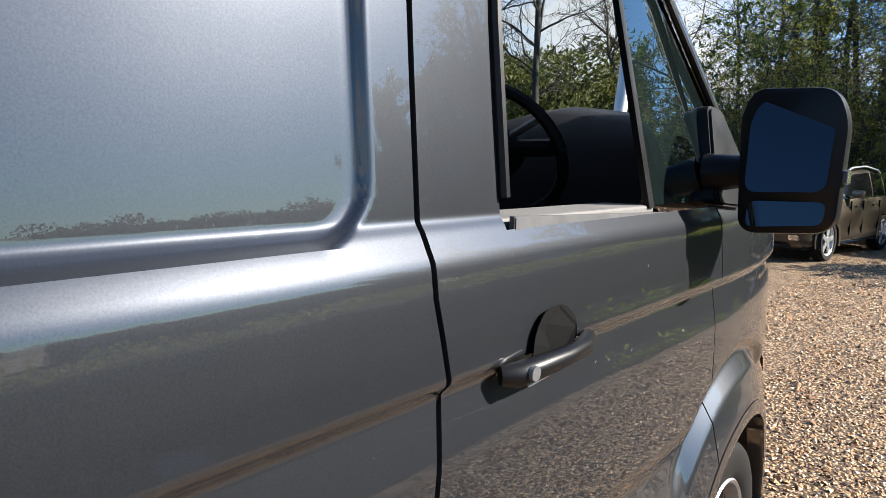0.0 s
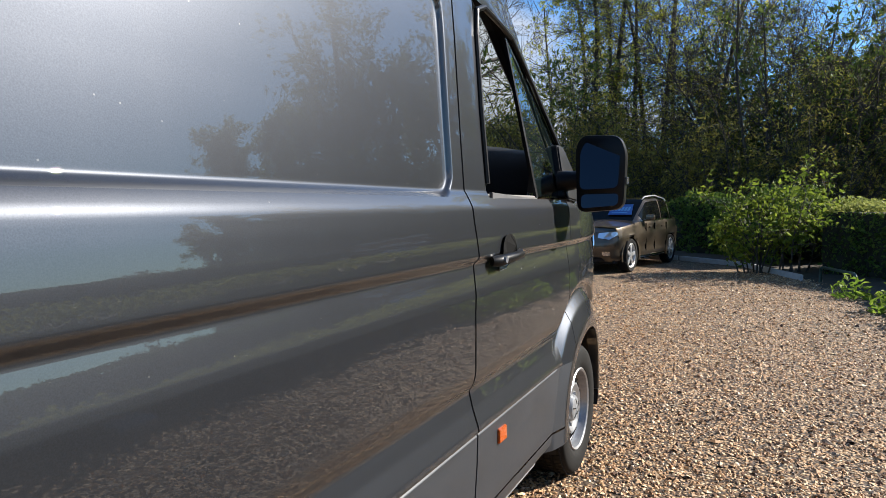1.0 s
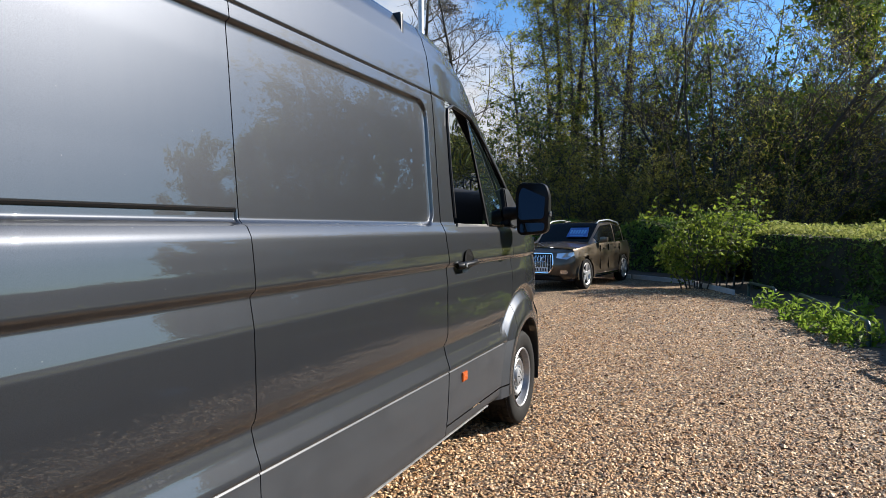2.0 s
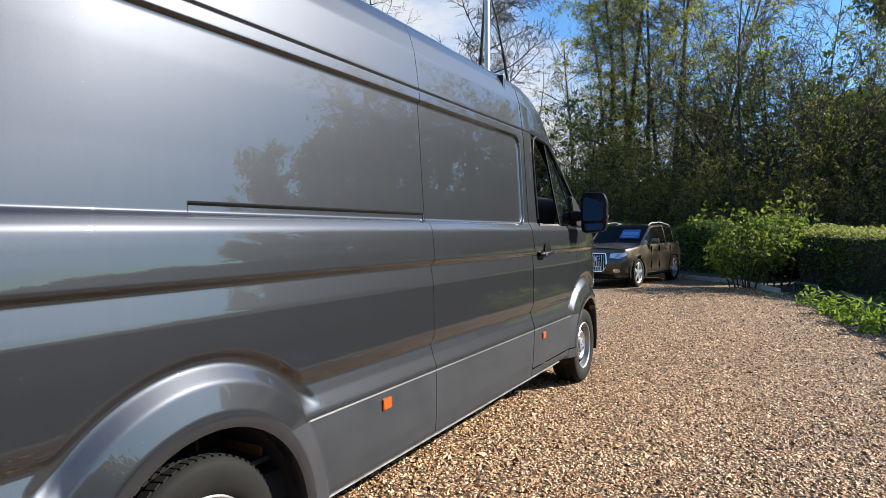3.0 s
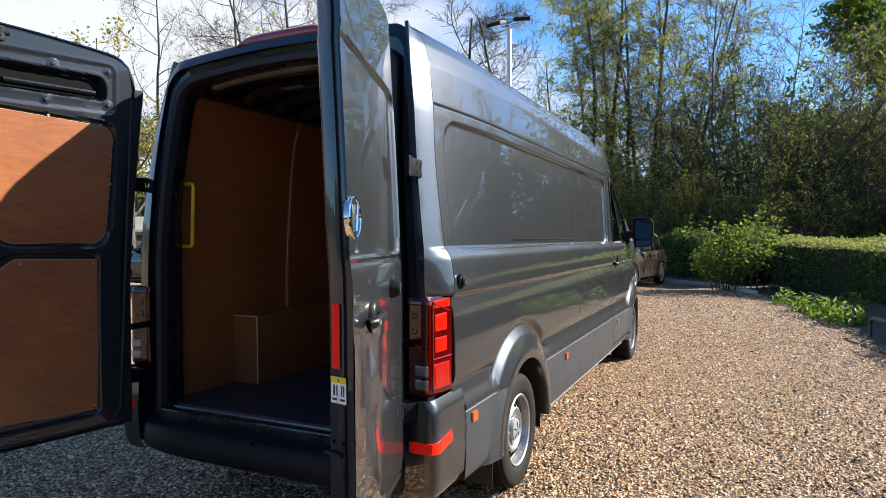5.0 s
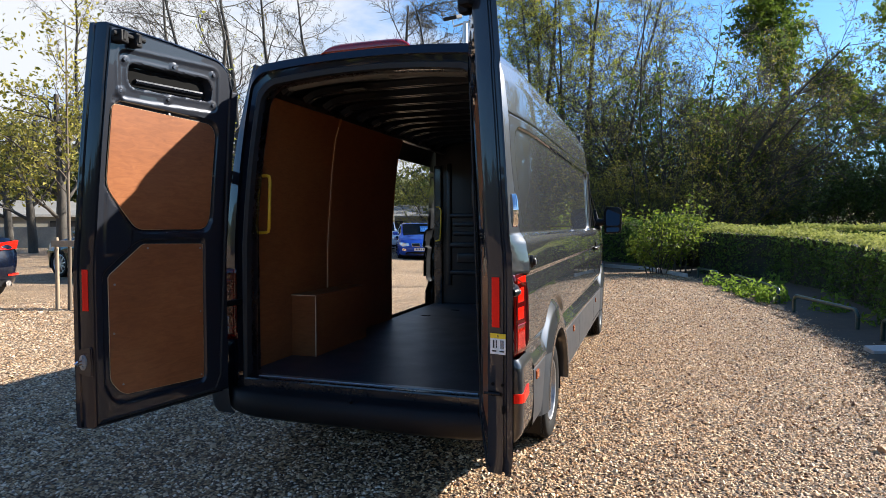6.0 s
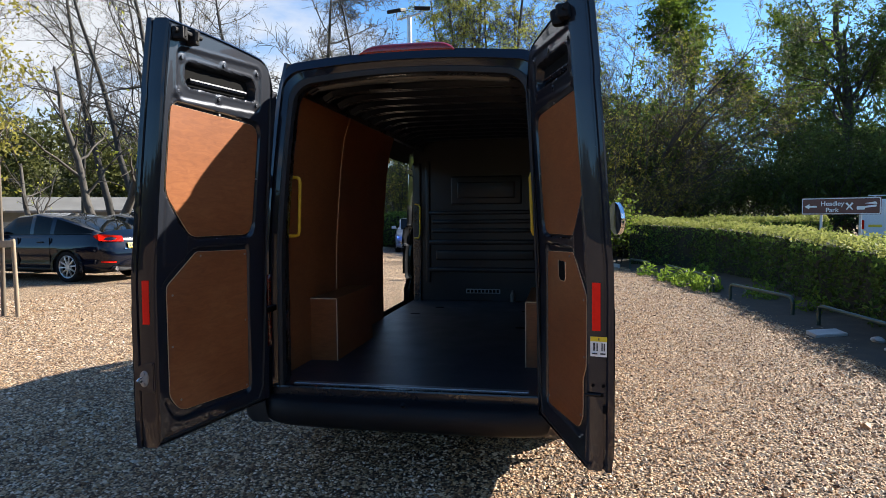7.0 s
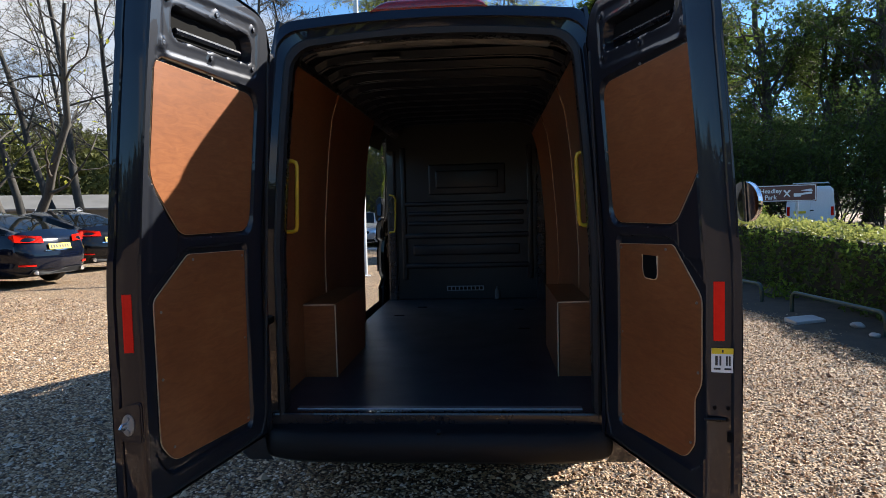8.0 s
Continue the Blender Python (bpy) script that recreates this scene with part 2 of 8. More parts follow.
def box(c, s, bevel=0.0, m=None, seg=2):
    bm = bmesh.new()
    add_box(bm, c, s, bevel, m, seg)
    return bm


def add_tube(bm, pts, radius, sides=8, cap=True):
    """A tube along pts; radius is a number or one for each point."""
    pts = [Vector(p) for p in pts]
    rad = [radius] * len(pts) if isinstance(radius, (int, float)) else radius
    rings, up = [], None
    for i, p in enumerate(pts):
        d = (pts[min(i + 1, len(pts) - 1)] - pts[max(i - 1, 0)]).normalized()
        if up is None:
            up = d.orthogonal().normalized()
        up = (up - d * up.dot(d)).normalized()
        side = d.cross(up)
        rings.append([bm.verts.new(p + (up * math.cos(a) + side * math.sin(a)) * rad[i]) for a in (2 * math.pi * k / sides for k in range(sides))])
    for a, b in zip(rings, rings[1:]):
        for k in range(sides):
            bm.faces.new((a[k], a[(k + 1) % sides], b[(k + 1) % sides], b[k]))
    if cap:
        bm.faces.new(rings[0][::-1])
        bm.faces.new(rings[-1])
    return bm


def tube(pts, radius, sides=8):
    return add_tube(bmesh.new(), pts, radius, sides)


def lathe(profile, segs=40, close=False):
    """Profile of (radius, x) turned about the x axis."""
    bm = bmesh.new()
    rings = []
    for r, x in profile:
        rings.append([bm.verts.new((x, r * math.cos(a), r * math.sin(a))) for a in (2 * math.pi * k / segs for k in range(segs))])
    pairs = list(zip(rings, rings[1:])) + ([(rings[-1], rings[0])] if close else [])
    for a, b in pairs:
        for k in range(segs):
            bm.faces.new((a[k], a[(k + 1) % segs], b[(k + 1) % segs], b[k]))
    return bm


def plate(outline, thick, place, bevel=0.0):
    """A flat polygon (u, v) with thickness; place maps (u, v, w) to space."""
    bm = bmesh.new()
    a = [bm.verts.new(place(u, v, 0)) for u, v in outline]
    b = [bm.verts.new(place(u, v, thick)) for u, v in outline]
    n = len(outline)
    bm.faces.new(a)
    top = bm.faces.new(b[::-1])
    for i in range(n):
        bm.faces.new((a[i], b[i], b[(i + 1) % n], a[(i + 1) % n]))
    bmesh.ops.recalc_face_normals(bm, faces=bm.faces)
    if bevel:
        bmesh.ops.bevel(bm, geom=list(top.edges), offset=bevel, segments=2, affect="EDGES")
    return bm


def rounded(pts, r, n=5):
    """Polygon corners rounded off; r is one radius or one for each corner."""
    out = []
    k = len(pts)
    for i in range(k):
        p, a, b = Vector(pts[i]), Vector(pts[i - 1]), Vector(pts[(i + 1) % k])
        rr = r[i] if isinstance(r, (list, tuple)) else r
        if rr <= 0:
            out.append(tuple(p))
            continue
        u, w = (a - p), (b - p)
        d = min(rr, 0.45 * u.length, 0.45 * w.length)
        p0, p1 = p + u.normalized() * d, p + w.normalized() * d
        for j in range(n + 1):
            t = j / n
            out.append(tuple((1 - t) ** 2 * p0 + 2 * t * (1 - t) * p + t * t * p1))
    return out


def smooth01(a, b, x):
    t = np.clip((np.asarray(x, float) - a) / (b - a), 0, 1)
    return t * t * (3 - 2 * t)

# ---------------------------------------------------------------- the van
# The van stands along y: tail at y = 0, nose towards +y, its mid-line on x = 0.
SEC_Z = [0.33, 0.36, 0.45, 0.60, 0.685, 0.705, 0.722, 0.78, 0.835, 0.865, 0.90, 1.05, 1.150, 1.168, 1.250, 1.257, 1.277, 1.284, 1.34, 1.40,
         1.446, 1.488, 1.502, 1.70, 2.00, 2.15, 2.22, 2.40, 2.50, 2.56, 2.59]
SEC_X = [0.975, 1.010, 1.018, 1.020, 1.018, 1.022, 1.018, 0.998, 0.984, 1.001, 1.0085, 1.0075, 1.0055, 1.0035, 0.9905, 0.9905, 1.0125, 1.0150, 1.0118, 1.0064,
         1.0010, 0.980, 0.970, 0.957, 0.940, 0.929, 0.922, 0.898, 0.868, 0.835, 0.795]
_z = np.arange(0.30, 2.62, 0.002)
_k = np.exp(-0.5 * (np.arange(-12, 13) * 0.002 / 0.003) ** 2)
_x = np.convolve(np.pad(np.interp(_z, SEC_Z, SEC_X), 12, mode="edge"), _k / _k.sum(), mode="valid")
HUBS = ((1.187, 0.345), (5.677, 0.345))
ARCH = 0.455
_r = np.arange(0.40, 0.80, 0.002)
_f = np.interp(_r, [0.40, 0.455, 0.485, 0.505, 0.60, 0.655, 0.80], [1.028, 1.036, 1.043, 1.043, 1.018, 0.981, 0.981])
FLARE_R, FLARE_X = _r, np.convolve(np.pad(_f, 12, mode="edge"), _k / _k.sum(), mode="valid")


def half(z):
    return np.interp(z, _z, _x)


def lean(z):
    return 0.115 * np.clip((np.asarray(z, float) - 1.45) / 1.08, 0, 1.2) ** 2


def z_top(y):
    """Height of the gutter, down the windscreen pillar at the front."""
    return np.interp(y, [0, 3.7, 4.2, 4.45, 4.65, 4.85, 5.04, 5.25, 5.5, 5.7, 5.86], [2.59, 2.59, 2.575, 2.55, 2.49, 2.41, 2.30, 2.16, 1.94, 1.72, 1.50])


def z_low(y):
    """Top of the lower body: the waist, then the bonnet edge."""
    return np.interp(y, [0, 5.80, 6.0, 6.2, 6.4, 6.55, 6.66], [1.48, 1.48, 1.42, 1.33, 1.20, 1.04, 0.85])


def sd_round(y, z, y0, y1, z0, z1, r):
    cy, cz, hy, hz = (y0 + y1) / 2, (z0 + z1) / 2, (y1 - y0) / 2, (z1 - z0) / 2
    qy, qz = np.abs(y - cy) - hy + r, np.abs(z - cz) - hz + r
    return np.hypot(np.maximum(qy, 0), np.maximum(qz, 0)) + np.minimum(np.maximum(qy, qz), 0) - r


def side_x(y, z):
    y, z = np.broadcast_arrays(np.asarray(y, float), np.asarray(z, float))
    x = half(z)
    x = x - 0.060 * smooth01(1.25, 2.05, z) * np.clip(1 - y / 0.9, 0, 1) ** 1.5
    rear = np.clip((0.16 - y) / 0.15, 0, 1) ** 1.25 * smooth01(1.20, 1.28, z)
    x = x + (np.interp(z, [1.27, 1.5, 2.15, 2.5, 2.59], [0.930, 0.926, 0.856, 0.800, 0.786]) - x) * rear
    x = x - 0.20 * np.clip((y - 5.45) / 1.2, 0, 1) ** 2.2
    x = x - 0.16 * smooth01(4.15, 5.9, y) * np.clip((z - 1.48) / 0.7, 0, 1)
    rad = np.where(y < 0.9, 0.15, 0.09)
    d = sd_round(y, z, 0.255, 4.128, 1.478, 2.14, rad)
    x = x - 0.018 * (0.28 * smooth01(0.004, -0.026, d) + 0.72 * smooth01(-0.001, -0.011, d))
    rail = np.maximum(np.maximum(1.18 - y, y - 2.69), np.maximum(1.487 - z, z - 1.533))
    x = x - 0.007 * smooth01(0.001, -0.003, rail)
    x = x - 0.008 * np.exp(-((z - 2.197) / 0.004) ** 2) * smooth01(0.165, 0.18, y) * smooth01(5.0, 4.6, y)
    x = x - 0.006 * np.exp(-((z - 0.695) / 0.0035) ** 2) * smooth01(5.2, 5.1, y)
    for hy, hz in HUBS:
        r = np.hypot(y - hy, z - hz)
        drop = np.where(z < hz, np.abs(y - hy), r)
        shape = np.interp(drop, FLARE_R, FLARE_X)
        shape = shape - 0.20 * np.clip((y - 5.45) / 1.2, 0, 1) ** 2.2
        tuck = smooth01(0.706, 0.666, drop)
        high = smooth01(0.73, 0.83, z)
        arch_x = x + (shape - x) * tuck
        low_x = np.maximum(x, shape)
        x = np.where(drop < 0.72, high * arch_x + (1 - high) * low_x, x)
    return x


def seam_shift(y, z):
    a = np.interp(z, [0.4, 0.7, 1.1, 1.25, 1.40, 1.5, 2.5], [-0.03, 0.01, 0.025, 0.045, 0.020, 0.020, 0.020])
    b = np.interp(z, [0.4, 1.3, 2.15, 2.6], [0.02, 0.0, 0.006, -0.02])
    return a * np.exp(-((y - 4.205) / 0.25) ** 2) + b * np.exp(-((y - 0.16) / 0.12) ** 2) + lean(z) * np.exp(-(np.maximum(y, 0) / 0.35) ** 2)


def columns(y0, y1, gap0=0.0025, gap1=0.0025):
    base = list(np.arange(y0, y1, 0.03))
    for c, w, s in ((0.30, 0.16, 0.005), (4.08, 0.09, 0.005), (1.18, 0.012, 0.003), (2.69, 0.012, 0.003)):
        base += list(np.arange(c - w, c + w, s))
    for hy, _ in HUBS:
        base += list(np.arange(hy - 0.73, hy + 0.73, 0.008))
    out = sorted(v for v in base if y0 + gap0 + 0.0035 < v < y1 - gap1 - 0.0035)
    keep = [y0 + gap0]
    for v in out:
        if v - keep[-1] > 0.0025:
            keep.append(v)
    return np.array(keep + [y1 - gap1])


ROWS_LOW = np.array(sorted(set(np.round(np.concatenate([np.arange(0.33, 0.56, 0.012), np.arange(0.56, 1.10, 0.008), np.arange(1.10, 1.481, 0.012), np.arange(0.68, 0.73, 0.003), np.arange(1.145, 1.30, 0.003), [1.48]]), 4))))
ROWS_UP = np.array(sorted(set(np.round(np.concatenate([np.arange(1.48, 1.54, 0.004), np.arange(1.54, 2.10, 0.02), np.arange(2.10, 2.16, 0.004),
                                                       np.arange(2.16, 2.23, 0.003), np.arange(2.23, 2.5901, 0.012), [2.59]]), 4))))


class Patch:
    """Grids of the body side gathered into one mesh."""

    def __init__(self, sign):
        self.v, self.f, self.n, self.sign = [], [], 0, sign

    def grid(self, ys, zs, cut=None, lip=(True, True)):
        """ys: columns; zs: a row array for each column (columns x rows)."""
        Y = np.repeat(ys[:, None], zs.shape[1], 1)
        Z = zs
        X = side_x(Y, Z)
        YY = Y + seam_shift(Y, Z)
        for hy, hz in HUBS:
            r = np.hypot(Y - hy, Z - hz)
            near = (np.abs(r - ARCH) < 0.010) & (Z > hz)
            k = np.where(near, ARCH / np.maximum(r, 1e-3), 1)
            YY = np.where(near, YY + (k - 1) * (Y - hy), YY)
            Z = np.where(near, Z + (k - 1) * (Z - hz), Z)
        cols = [np.stack([X[i], YY[i], Z[i]], 1) for i in range(len(ys))]
        if lip[0]:
            cols.insert(0, cols[0] - np.array([0.02, 0, 0]))
        if lip[1]:
            cols.append(cols[-1] - np.array([0.02, 0, 0]))
        m = zs.shape[1]
        base = self.n
        for c in cols:
            self.v += [(self.sign * a, b, d) for a, b, d in c]
        self.n += len(cols) * m
        for i in range(len(cols) - 1):
            for j in range(m - 1):
                q = [base + i * m + j, base + (i + 1) * m + j, base + (i + 1) * m + j + 1, base + i * m + j + 1]
                cy = sum(self.v[k][1] for k in q) / 4
                cz = sum(self.v[k][2] for k in q) / 4
                if any((math.hypot(cy - hy, cz - hz) < ARCH if cz > hz else abs(cy - hy) < ARCH) for hy, hz in HUBS):
                    continue
                if cut is not None and cut(cy, cz):
                    continue
                self.f.append(q if self.sign > 0 else q[::-1])

    def mesh(self, name):
        used = sorted({k for q in self.f for k in q})
        slot = {k: i for i, k in enumerate(used)}
        self.v, self.f = [self.v[k] for k in used], [[slot[k] for k in q] for q in self.f]
        low = [1 if sum(self.v[k][2] for k in q) / 4 < 0.695 else 0 for q in self.f]
        me = mesh_of(name, self.v, self.f, True, (M_VAN, M_CLAD), low)
        me.set_sharp_from_angle(angle=radians(50))
        return me


def rows_between(ys, lo, hi, n):
    t = np.linspace(0, 1, n)
    return np.array([lo(y) + (hi(y) - lo(y)) * t for y in ys])


def rows_clip(ys, rows, top):
    """Fixed rows, squeezed under a falling top edge."""
    return np.array([rows[0] + (rows - rows[0]) * (top(y) - rows[0]) / (rows[-1] - rows[0]) for y in ys])


van = thing("panel_van", "dark grey metallic high-roof van with rear doors open", "van")


def w_top(y):
    return np.minimum(2.20, z_top(y) - 0.13)


def thin(a, step):
    """Every step-th entry, with the last."""
    return np.unique(np.append(a[::step], a[-1]))


def body_side(sign):
    fine = 1 if sign > 0 else 3
    rows_low, rows_up = thin(ROWS_LOW, fine), thin(ROWS_UP, fine)
    no_slide = (lambda y, z: sign < 0 and 2.63 < y < 3.92 and 0.57 < z < 2.26)
    p = Patch(sign)
    ys = np.linspace(0.01, 0.158, 12)
    p.grid(ys, np.repeat(rows_low[None], len(ys), 0), cut=lambda y, z: z < 1.275)
    p.grid(ys, rows_clip(ys, rows_up, z_top))
    part("corner_pillar", p.mesh("corner_pillar"), None, van)
    p = Patch(sign)
    ys = thin(columns(0.16, 2.70), fine)
    p.grid(ys, np.repeat(rows_low[None], len(ys), 0), cut=lambda y, z: (no_slide(y, z) or (y < 0.27 and z < 0.80)))
    p.grid(ys, rows_clip(ys, rows_up, z_top), cut=no_slide)
    part("quarter_panel", p.mesh("quarter_panel"), None, van)
    p = Patch(sign)
    ys = thin(columns(2.70, 4.205, 0.002, 0.0055), fine)
    p.grid(ys, np.repeat(rows_low[None], len(ys), 0), cut=no_slide)
    p.grid(ys, rows_clip(ys, rows_up, z_top), cut=no_slide)
    part("side_panel", p.mesh("side_panel"), None, van)
    # front door: lower skin, rear post and frame over the window
    p = Patch(sign)
    ys = thin(columns(4.205, 5.385, 0.0055), fine)
    low = rows_low[rows_low > 0.41]
    p.grid(ys, np.repeat(low[None], len(ys), 0))
    ys = thin(columns(4.205, 4.405, 0.0055), fine)
    p.grid(ys, rows_clip(ys, rows_up, z_top), lip=(True, True))
    ys = thin(columns(4.40, 5.72), fine)
    p.grid(ys, rows_between(ys, w_top, z_top, 14), lip=(False, False))
    door = part("cab_door", p.mesh("cab_door"), None, van)
    p = Patch(sign)
    ys = thin(columns(5.385, 6.66), fine)
    p.grid(ys, rows_clip(ys, rows_low, z_low))
    part("front_wing", p.mesh("front_wing"), None, van)
    # cladding strip under the cab door
    p = Patch(sign)
    ys = thin(columns(4.205, 5.20), fine)
    p.grid(ys, rows_between(ys, lambda y: 0.33, lambda y: 0.405, 6))
    part("sill_strip", p.mesh("sill_strip"), None, van)
    return door


cab_door = body_side(1)
cab_door_left = body_side(-1)


def strip(name, sign, path, width, inset, material, parent=van):
    """A dark backing behind a joint: path of (y, z)."""
    v, f = [], []
    for y, z in path:
        x = float(side_x(y, z)) - inset
        yy = y + float(seam_shift(y, z))
        v += [(sign * x, yy - width, z), (sign * x, yy + width, z)]
    for i in range(len(path) - 1):
        f.append((2 * i, 2 * i + 1, 2 * i + 3, 2 * i + 2))
    return part(name, mesh_of(name, v, f, False), material, parent)


for sg in (1, -1):
    for sy, z0, z1 in ((0.16, 0.82, 2.58), (2.70, 0.34, 2.58), (4.205, 0.34, 2.5), (5.385, 0.80, 1.47)):
        if sg < 0 and 2.6 < sy < 4:
            continue
        strip("joint_backing", sg, [(sy, z) for z in np.linspace(z0, z1, 40)], 0.02, 0.016, M_DARK)

# wheel-arch lips, and wheel wells painted near-black for the shade in them
for sg in (1, -1):
    for hy, hz in HUBS:
        bm = bmesh.new()
        rings = []
        for a in np.linspace(-12, 192, 60):
            ca, sa = math.cos(radians(a)), math.sin(radians(a))
            ring = []
            for r, dx in ((0.500, 0.0), (0.470, 0.004), (ARCH - 0.004, 0.0), (ARCH - 0.008, -0.02), (ARCH - 0.006, -0.06)):
                y = hy + r * ca
                z = max(hz + r * sa, 0.335)
                xb = 1.014 + 0.030 - 0.20 * max(0, (y - 5.45) / 1.2) ** 2.2
                ring.append(bm.verts.new((sg * (xb + dx + 0.001), y, z)))
            rings.append(ring)
        for p, q in zip(rings, rings[1:]):
            for i in range(4):
                bm.faces.new((p[i], p[i + 1], q[i + 1], q[i]))
        part("wheel_arch_lip", bm, M_VAN, van, smooth=True)
        bm = bmesh.new()
        rings = []
        for a in np.linspace(-15, 195, 40):
            ca, sa = math.cos(radians(a)), math.sin(radians(a))
            rings.append([bm.verts.new((sg * x, hy + 0.452 * ca, max(hz + 0.452 * sa, 0.24))) for x in (0.985, 0.70)])
        for p, q in zip(rings, rings[1:]):
            bm.faces.new((p[0], p[1], q[1], q[0]))
        bm.faces.new([r[1] for r in rings])
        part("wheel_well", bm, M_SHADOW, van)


def side_plate(name, outline, thick, material, parent, sign=1, lift=0.001, bevel=0.0, label=""):
    """A plate that lies on the body side; outline in (y, z)."""
    def put(u, v, w):
        return (sign * (float(side_x(u, v)) + lift + w), u + float(seam_shift(u, v)), v)
    return part(name, plate(outline, thick, put, bevel), material, parent, label, smooth=True)



# roof with its gutter channels
v, f = [], []
ys = np.concatenate([np.arange(0.10, 4.2, 0.12), np.arange(4.2, 5.88, 0.05)])
NX = 29
for y in ys:
    zt = float(z_top(y))
    xh = float(side_x(max(y, 0.2), zt)) - 0.002
    yy = y + (float(lean(2.55)) if y < 0.11 else 0)
    for k in range(NX):
        u = -1 + 2 * k / (NX - 1)
        gut = -0.012 * math.exp(-((abs(u) - 0.955) / 0.02) ** 2)
        crown = 0.055 * (1 - abs(u) ** 2.6) * (1 if y < 4.4 else max(0.0, 1 - (y - 4.4) / 3.5))
        bow = 0.28 * smooth01(4.3, 5.8, y) * (1 - abs(u) ** 2.2)
        rib = 0.006 * (0.5 + 0.5 * math.cos(u * 30)) * (1 if abs(u) < 0.8 and 0.3 < y < 4.2 else 0)
        v.append((u * xh, yy + bow * 0.6, zt + crown + gut + rib + bow * 0.35))
for i in range(len(ys) - 1):
    for k in range(NX - 1):
        f.append((i * NX + k, i * NX + k + 1, (i + 1) * NX + k + 1, (i + 1) * NX + k))
split = [i for i in range(len(f)) if ys[i // (NX - 1)] < 4.62]
part("roof", mesh_of("roof", v, [f[i] for i in split]), M_VAN, van)
M_SCREEN = mat("windscreen_glass", (0.55, 0.6, 0.6), 0.0, trans=1.0)
bsdf_of(M_SCREEN).inputs["IOR"].default_value = 1.05
ws = part("windscreen", mesh_of("windscreen", v, [f[i] for i in range(len(f)) if i not in set(split)]), M_SCREEN, van, "clear curved windscreen")
ws.visible_shadow = False
for sg in (1, -1):
    part("gutter_strip", tube([(sg * (float(side_x(max(y, 0.2), z_top(y))) - 0.03), y + (0.1 if y < 0.13 else 0), float(z_top(y)) + 0.006) for y in np.linspace(0.12, 4.75, 30)], 0.008, 6), M_BLACK, van)

# bonnet and nose
v, f = [], []
ys = np.linspace(5.72, 6.66, 14)
for y in ys:
    zt = float(z_low(y))
    xh = float(side_x(y, zt))
    for k in range(17):
        u = -1 + k / 8
        v.append((u * xh, y + 0.22 * (1 - u * u) * smooth01(5.9, 6.66, y), zt + 0.05 * (1 - u * u)))
for i in range(len(ys) - 1):
    for k in range(16):
        f.append((i * 17 + k, i * 17 + k + 1, i * 17 + 18 + k, i * 17 + 17 + k))
part("bonnet", mesh_of("bonnet", v, f), M_VAN, van)
v, f = [], []
for z in np.linspace(0.30, 0.86, 9):
    for k in range(17):
        u = -1 + k / 8
        v.append((u * float(side_x(6.66, max(z, 0.34))), 6.66 + 0.22 * (1 - u * u) + 0.06 * math.sin((z - 0.3) / 0.56 * math.pi), z))
for i in range(8):
    for k in range(16):
        f.append((i * 17 + k, i * 17 + k + 1, i * 17 + 18 + k, i * 17 + 17 + k))
part("front_bumper", mesh_of("front_bumper", v, f), M_TRIM, van)

M_REDL = mottled("red_reflex_lens", (0.16, 0.002, 0.001), (0.34, 0.006, 0.002), 60, (0.06, 0.14), coat=0.6, bump_strength=0.3, fine=260)
# darker copy of the body paint, carrying the shade on the tail frame and rim
M_JAMB_SHADE = car_paint("shaded_jamb_paint", (0.006, 0.008, 0.016), 0.2, 0.3, 0.04, 1.48)
M_HEADER = mottled("header_paint", (0.10, 0.10, 0.098), (0.14, 0.14, 0.136), 9, (0.4, 0.55))
# rear frame round the load opening
def frame_loop(x_in, z_bot, z_up, r, n_side=26, n_corner=12, n_top=24):
    """Half-open loop from the lower right, over the top, to the lower left; x_in is a function of z."""
    pts = []
    for z in np.linspace(z_bot, z_up - r, n_side):
        pts.append((float(x_in(z)), z))
    xc, zc = float(x_in(z_up - r)) - r, z_up - r
    for a in np.linspace(0, 90, n_corner)[1:]:
        pts.append((xc + r * math.cos(radians(a)), zc + r * math.sin(radians(a))))
    x0 = pts[-1][0]
    for u in np.linspace(1, -1, n_top)[1:-1]:
        pts.append((u * x0, z_up + 0.035 * (1 - u * u)))
    left = [(-x, z) for x, z in pts[: n_side + n_corner - 1]][::-1]
    return pts + left


def rear_ring(name, loops, material, label=""):
    """loops: (loop, y offset) from outside in."""
    v, f = [], []
    n = len(loops[0][0])
    for loop, dy in loops:
        v += [(x, dy + float(lean(z)), z) for x, z in loop]
    for i in range(len(loops) - 1):
        for k in range(n - 1):
            f.append((i * n + k, i * n + k + 1, (i + 1) * n + k + 1, (i + 1) * n + k))
    me = mesh_of(name, v, f)
    me.set_sharp_from_angle(angle=radians(45))
    return part(name, me, material, van, label)


outer = frame_loop(lambda z: np.minimum(side_x(0.012, z) - 0.001, 0.929), 0.45, 2.59, 0.11)
o2 = frame_loop(lambda z: np.minimum(side_x(0.012, z) - 0.010, 0.920), 0.46, 2.582, 0.10)
o3 = frame_loop(lambda z: np.interp(z, [0.4, 1.4, 2.6], [0.865, 0.855, 0.775]), 0.50, 2.535, 0.13)
o4 = frame_loop(lambda z: np.interp(z, [0.4, 1.4, 2.6], [0.82, 0.81, 0.73]), 0.55, 2.49, 0.14)
o5 = frame_loop(lambda z: np.interp(z, [0.4, 1.4, 2.6], [0.79, 0.78, 0.70]), 0.58, 2.455, 0.14)
rear_ring("tail_frame", [(outer, 0.012), (o2, 0.008), (o3, -0.002), (o3, 0.03), (o4, 0.048)], M_JAMB_SHADE)
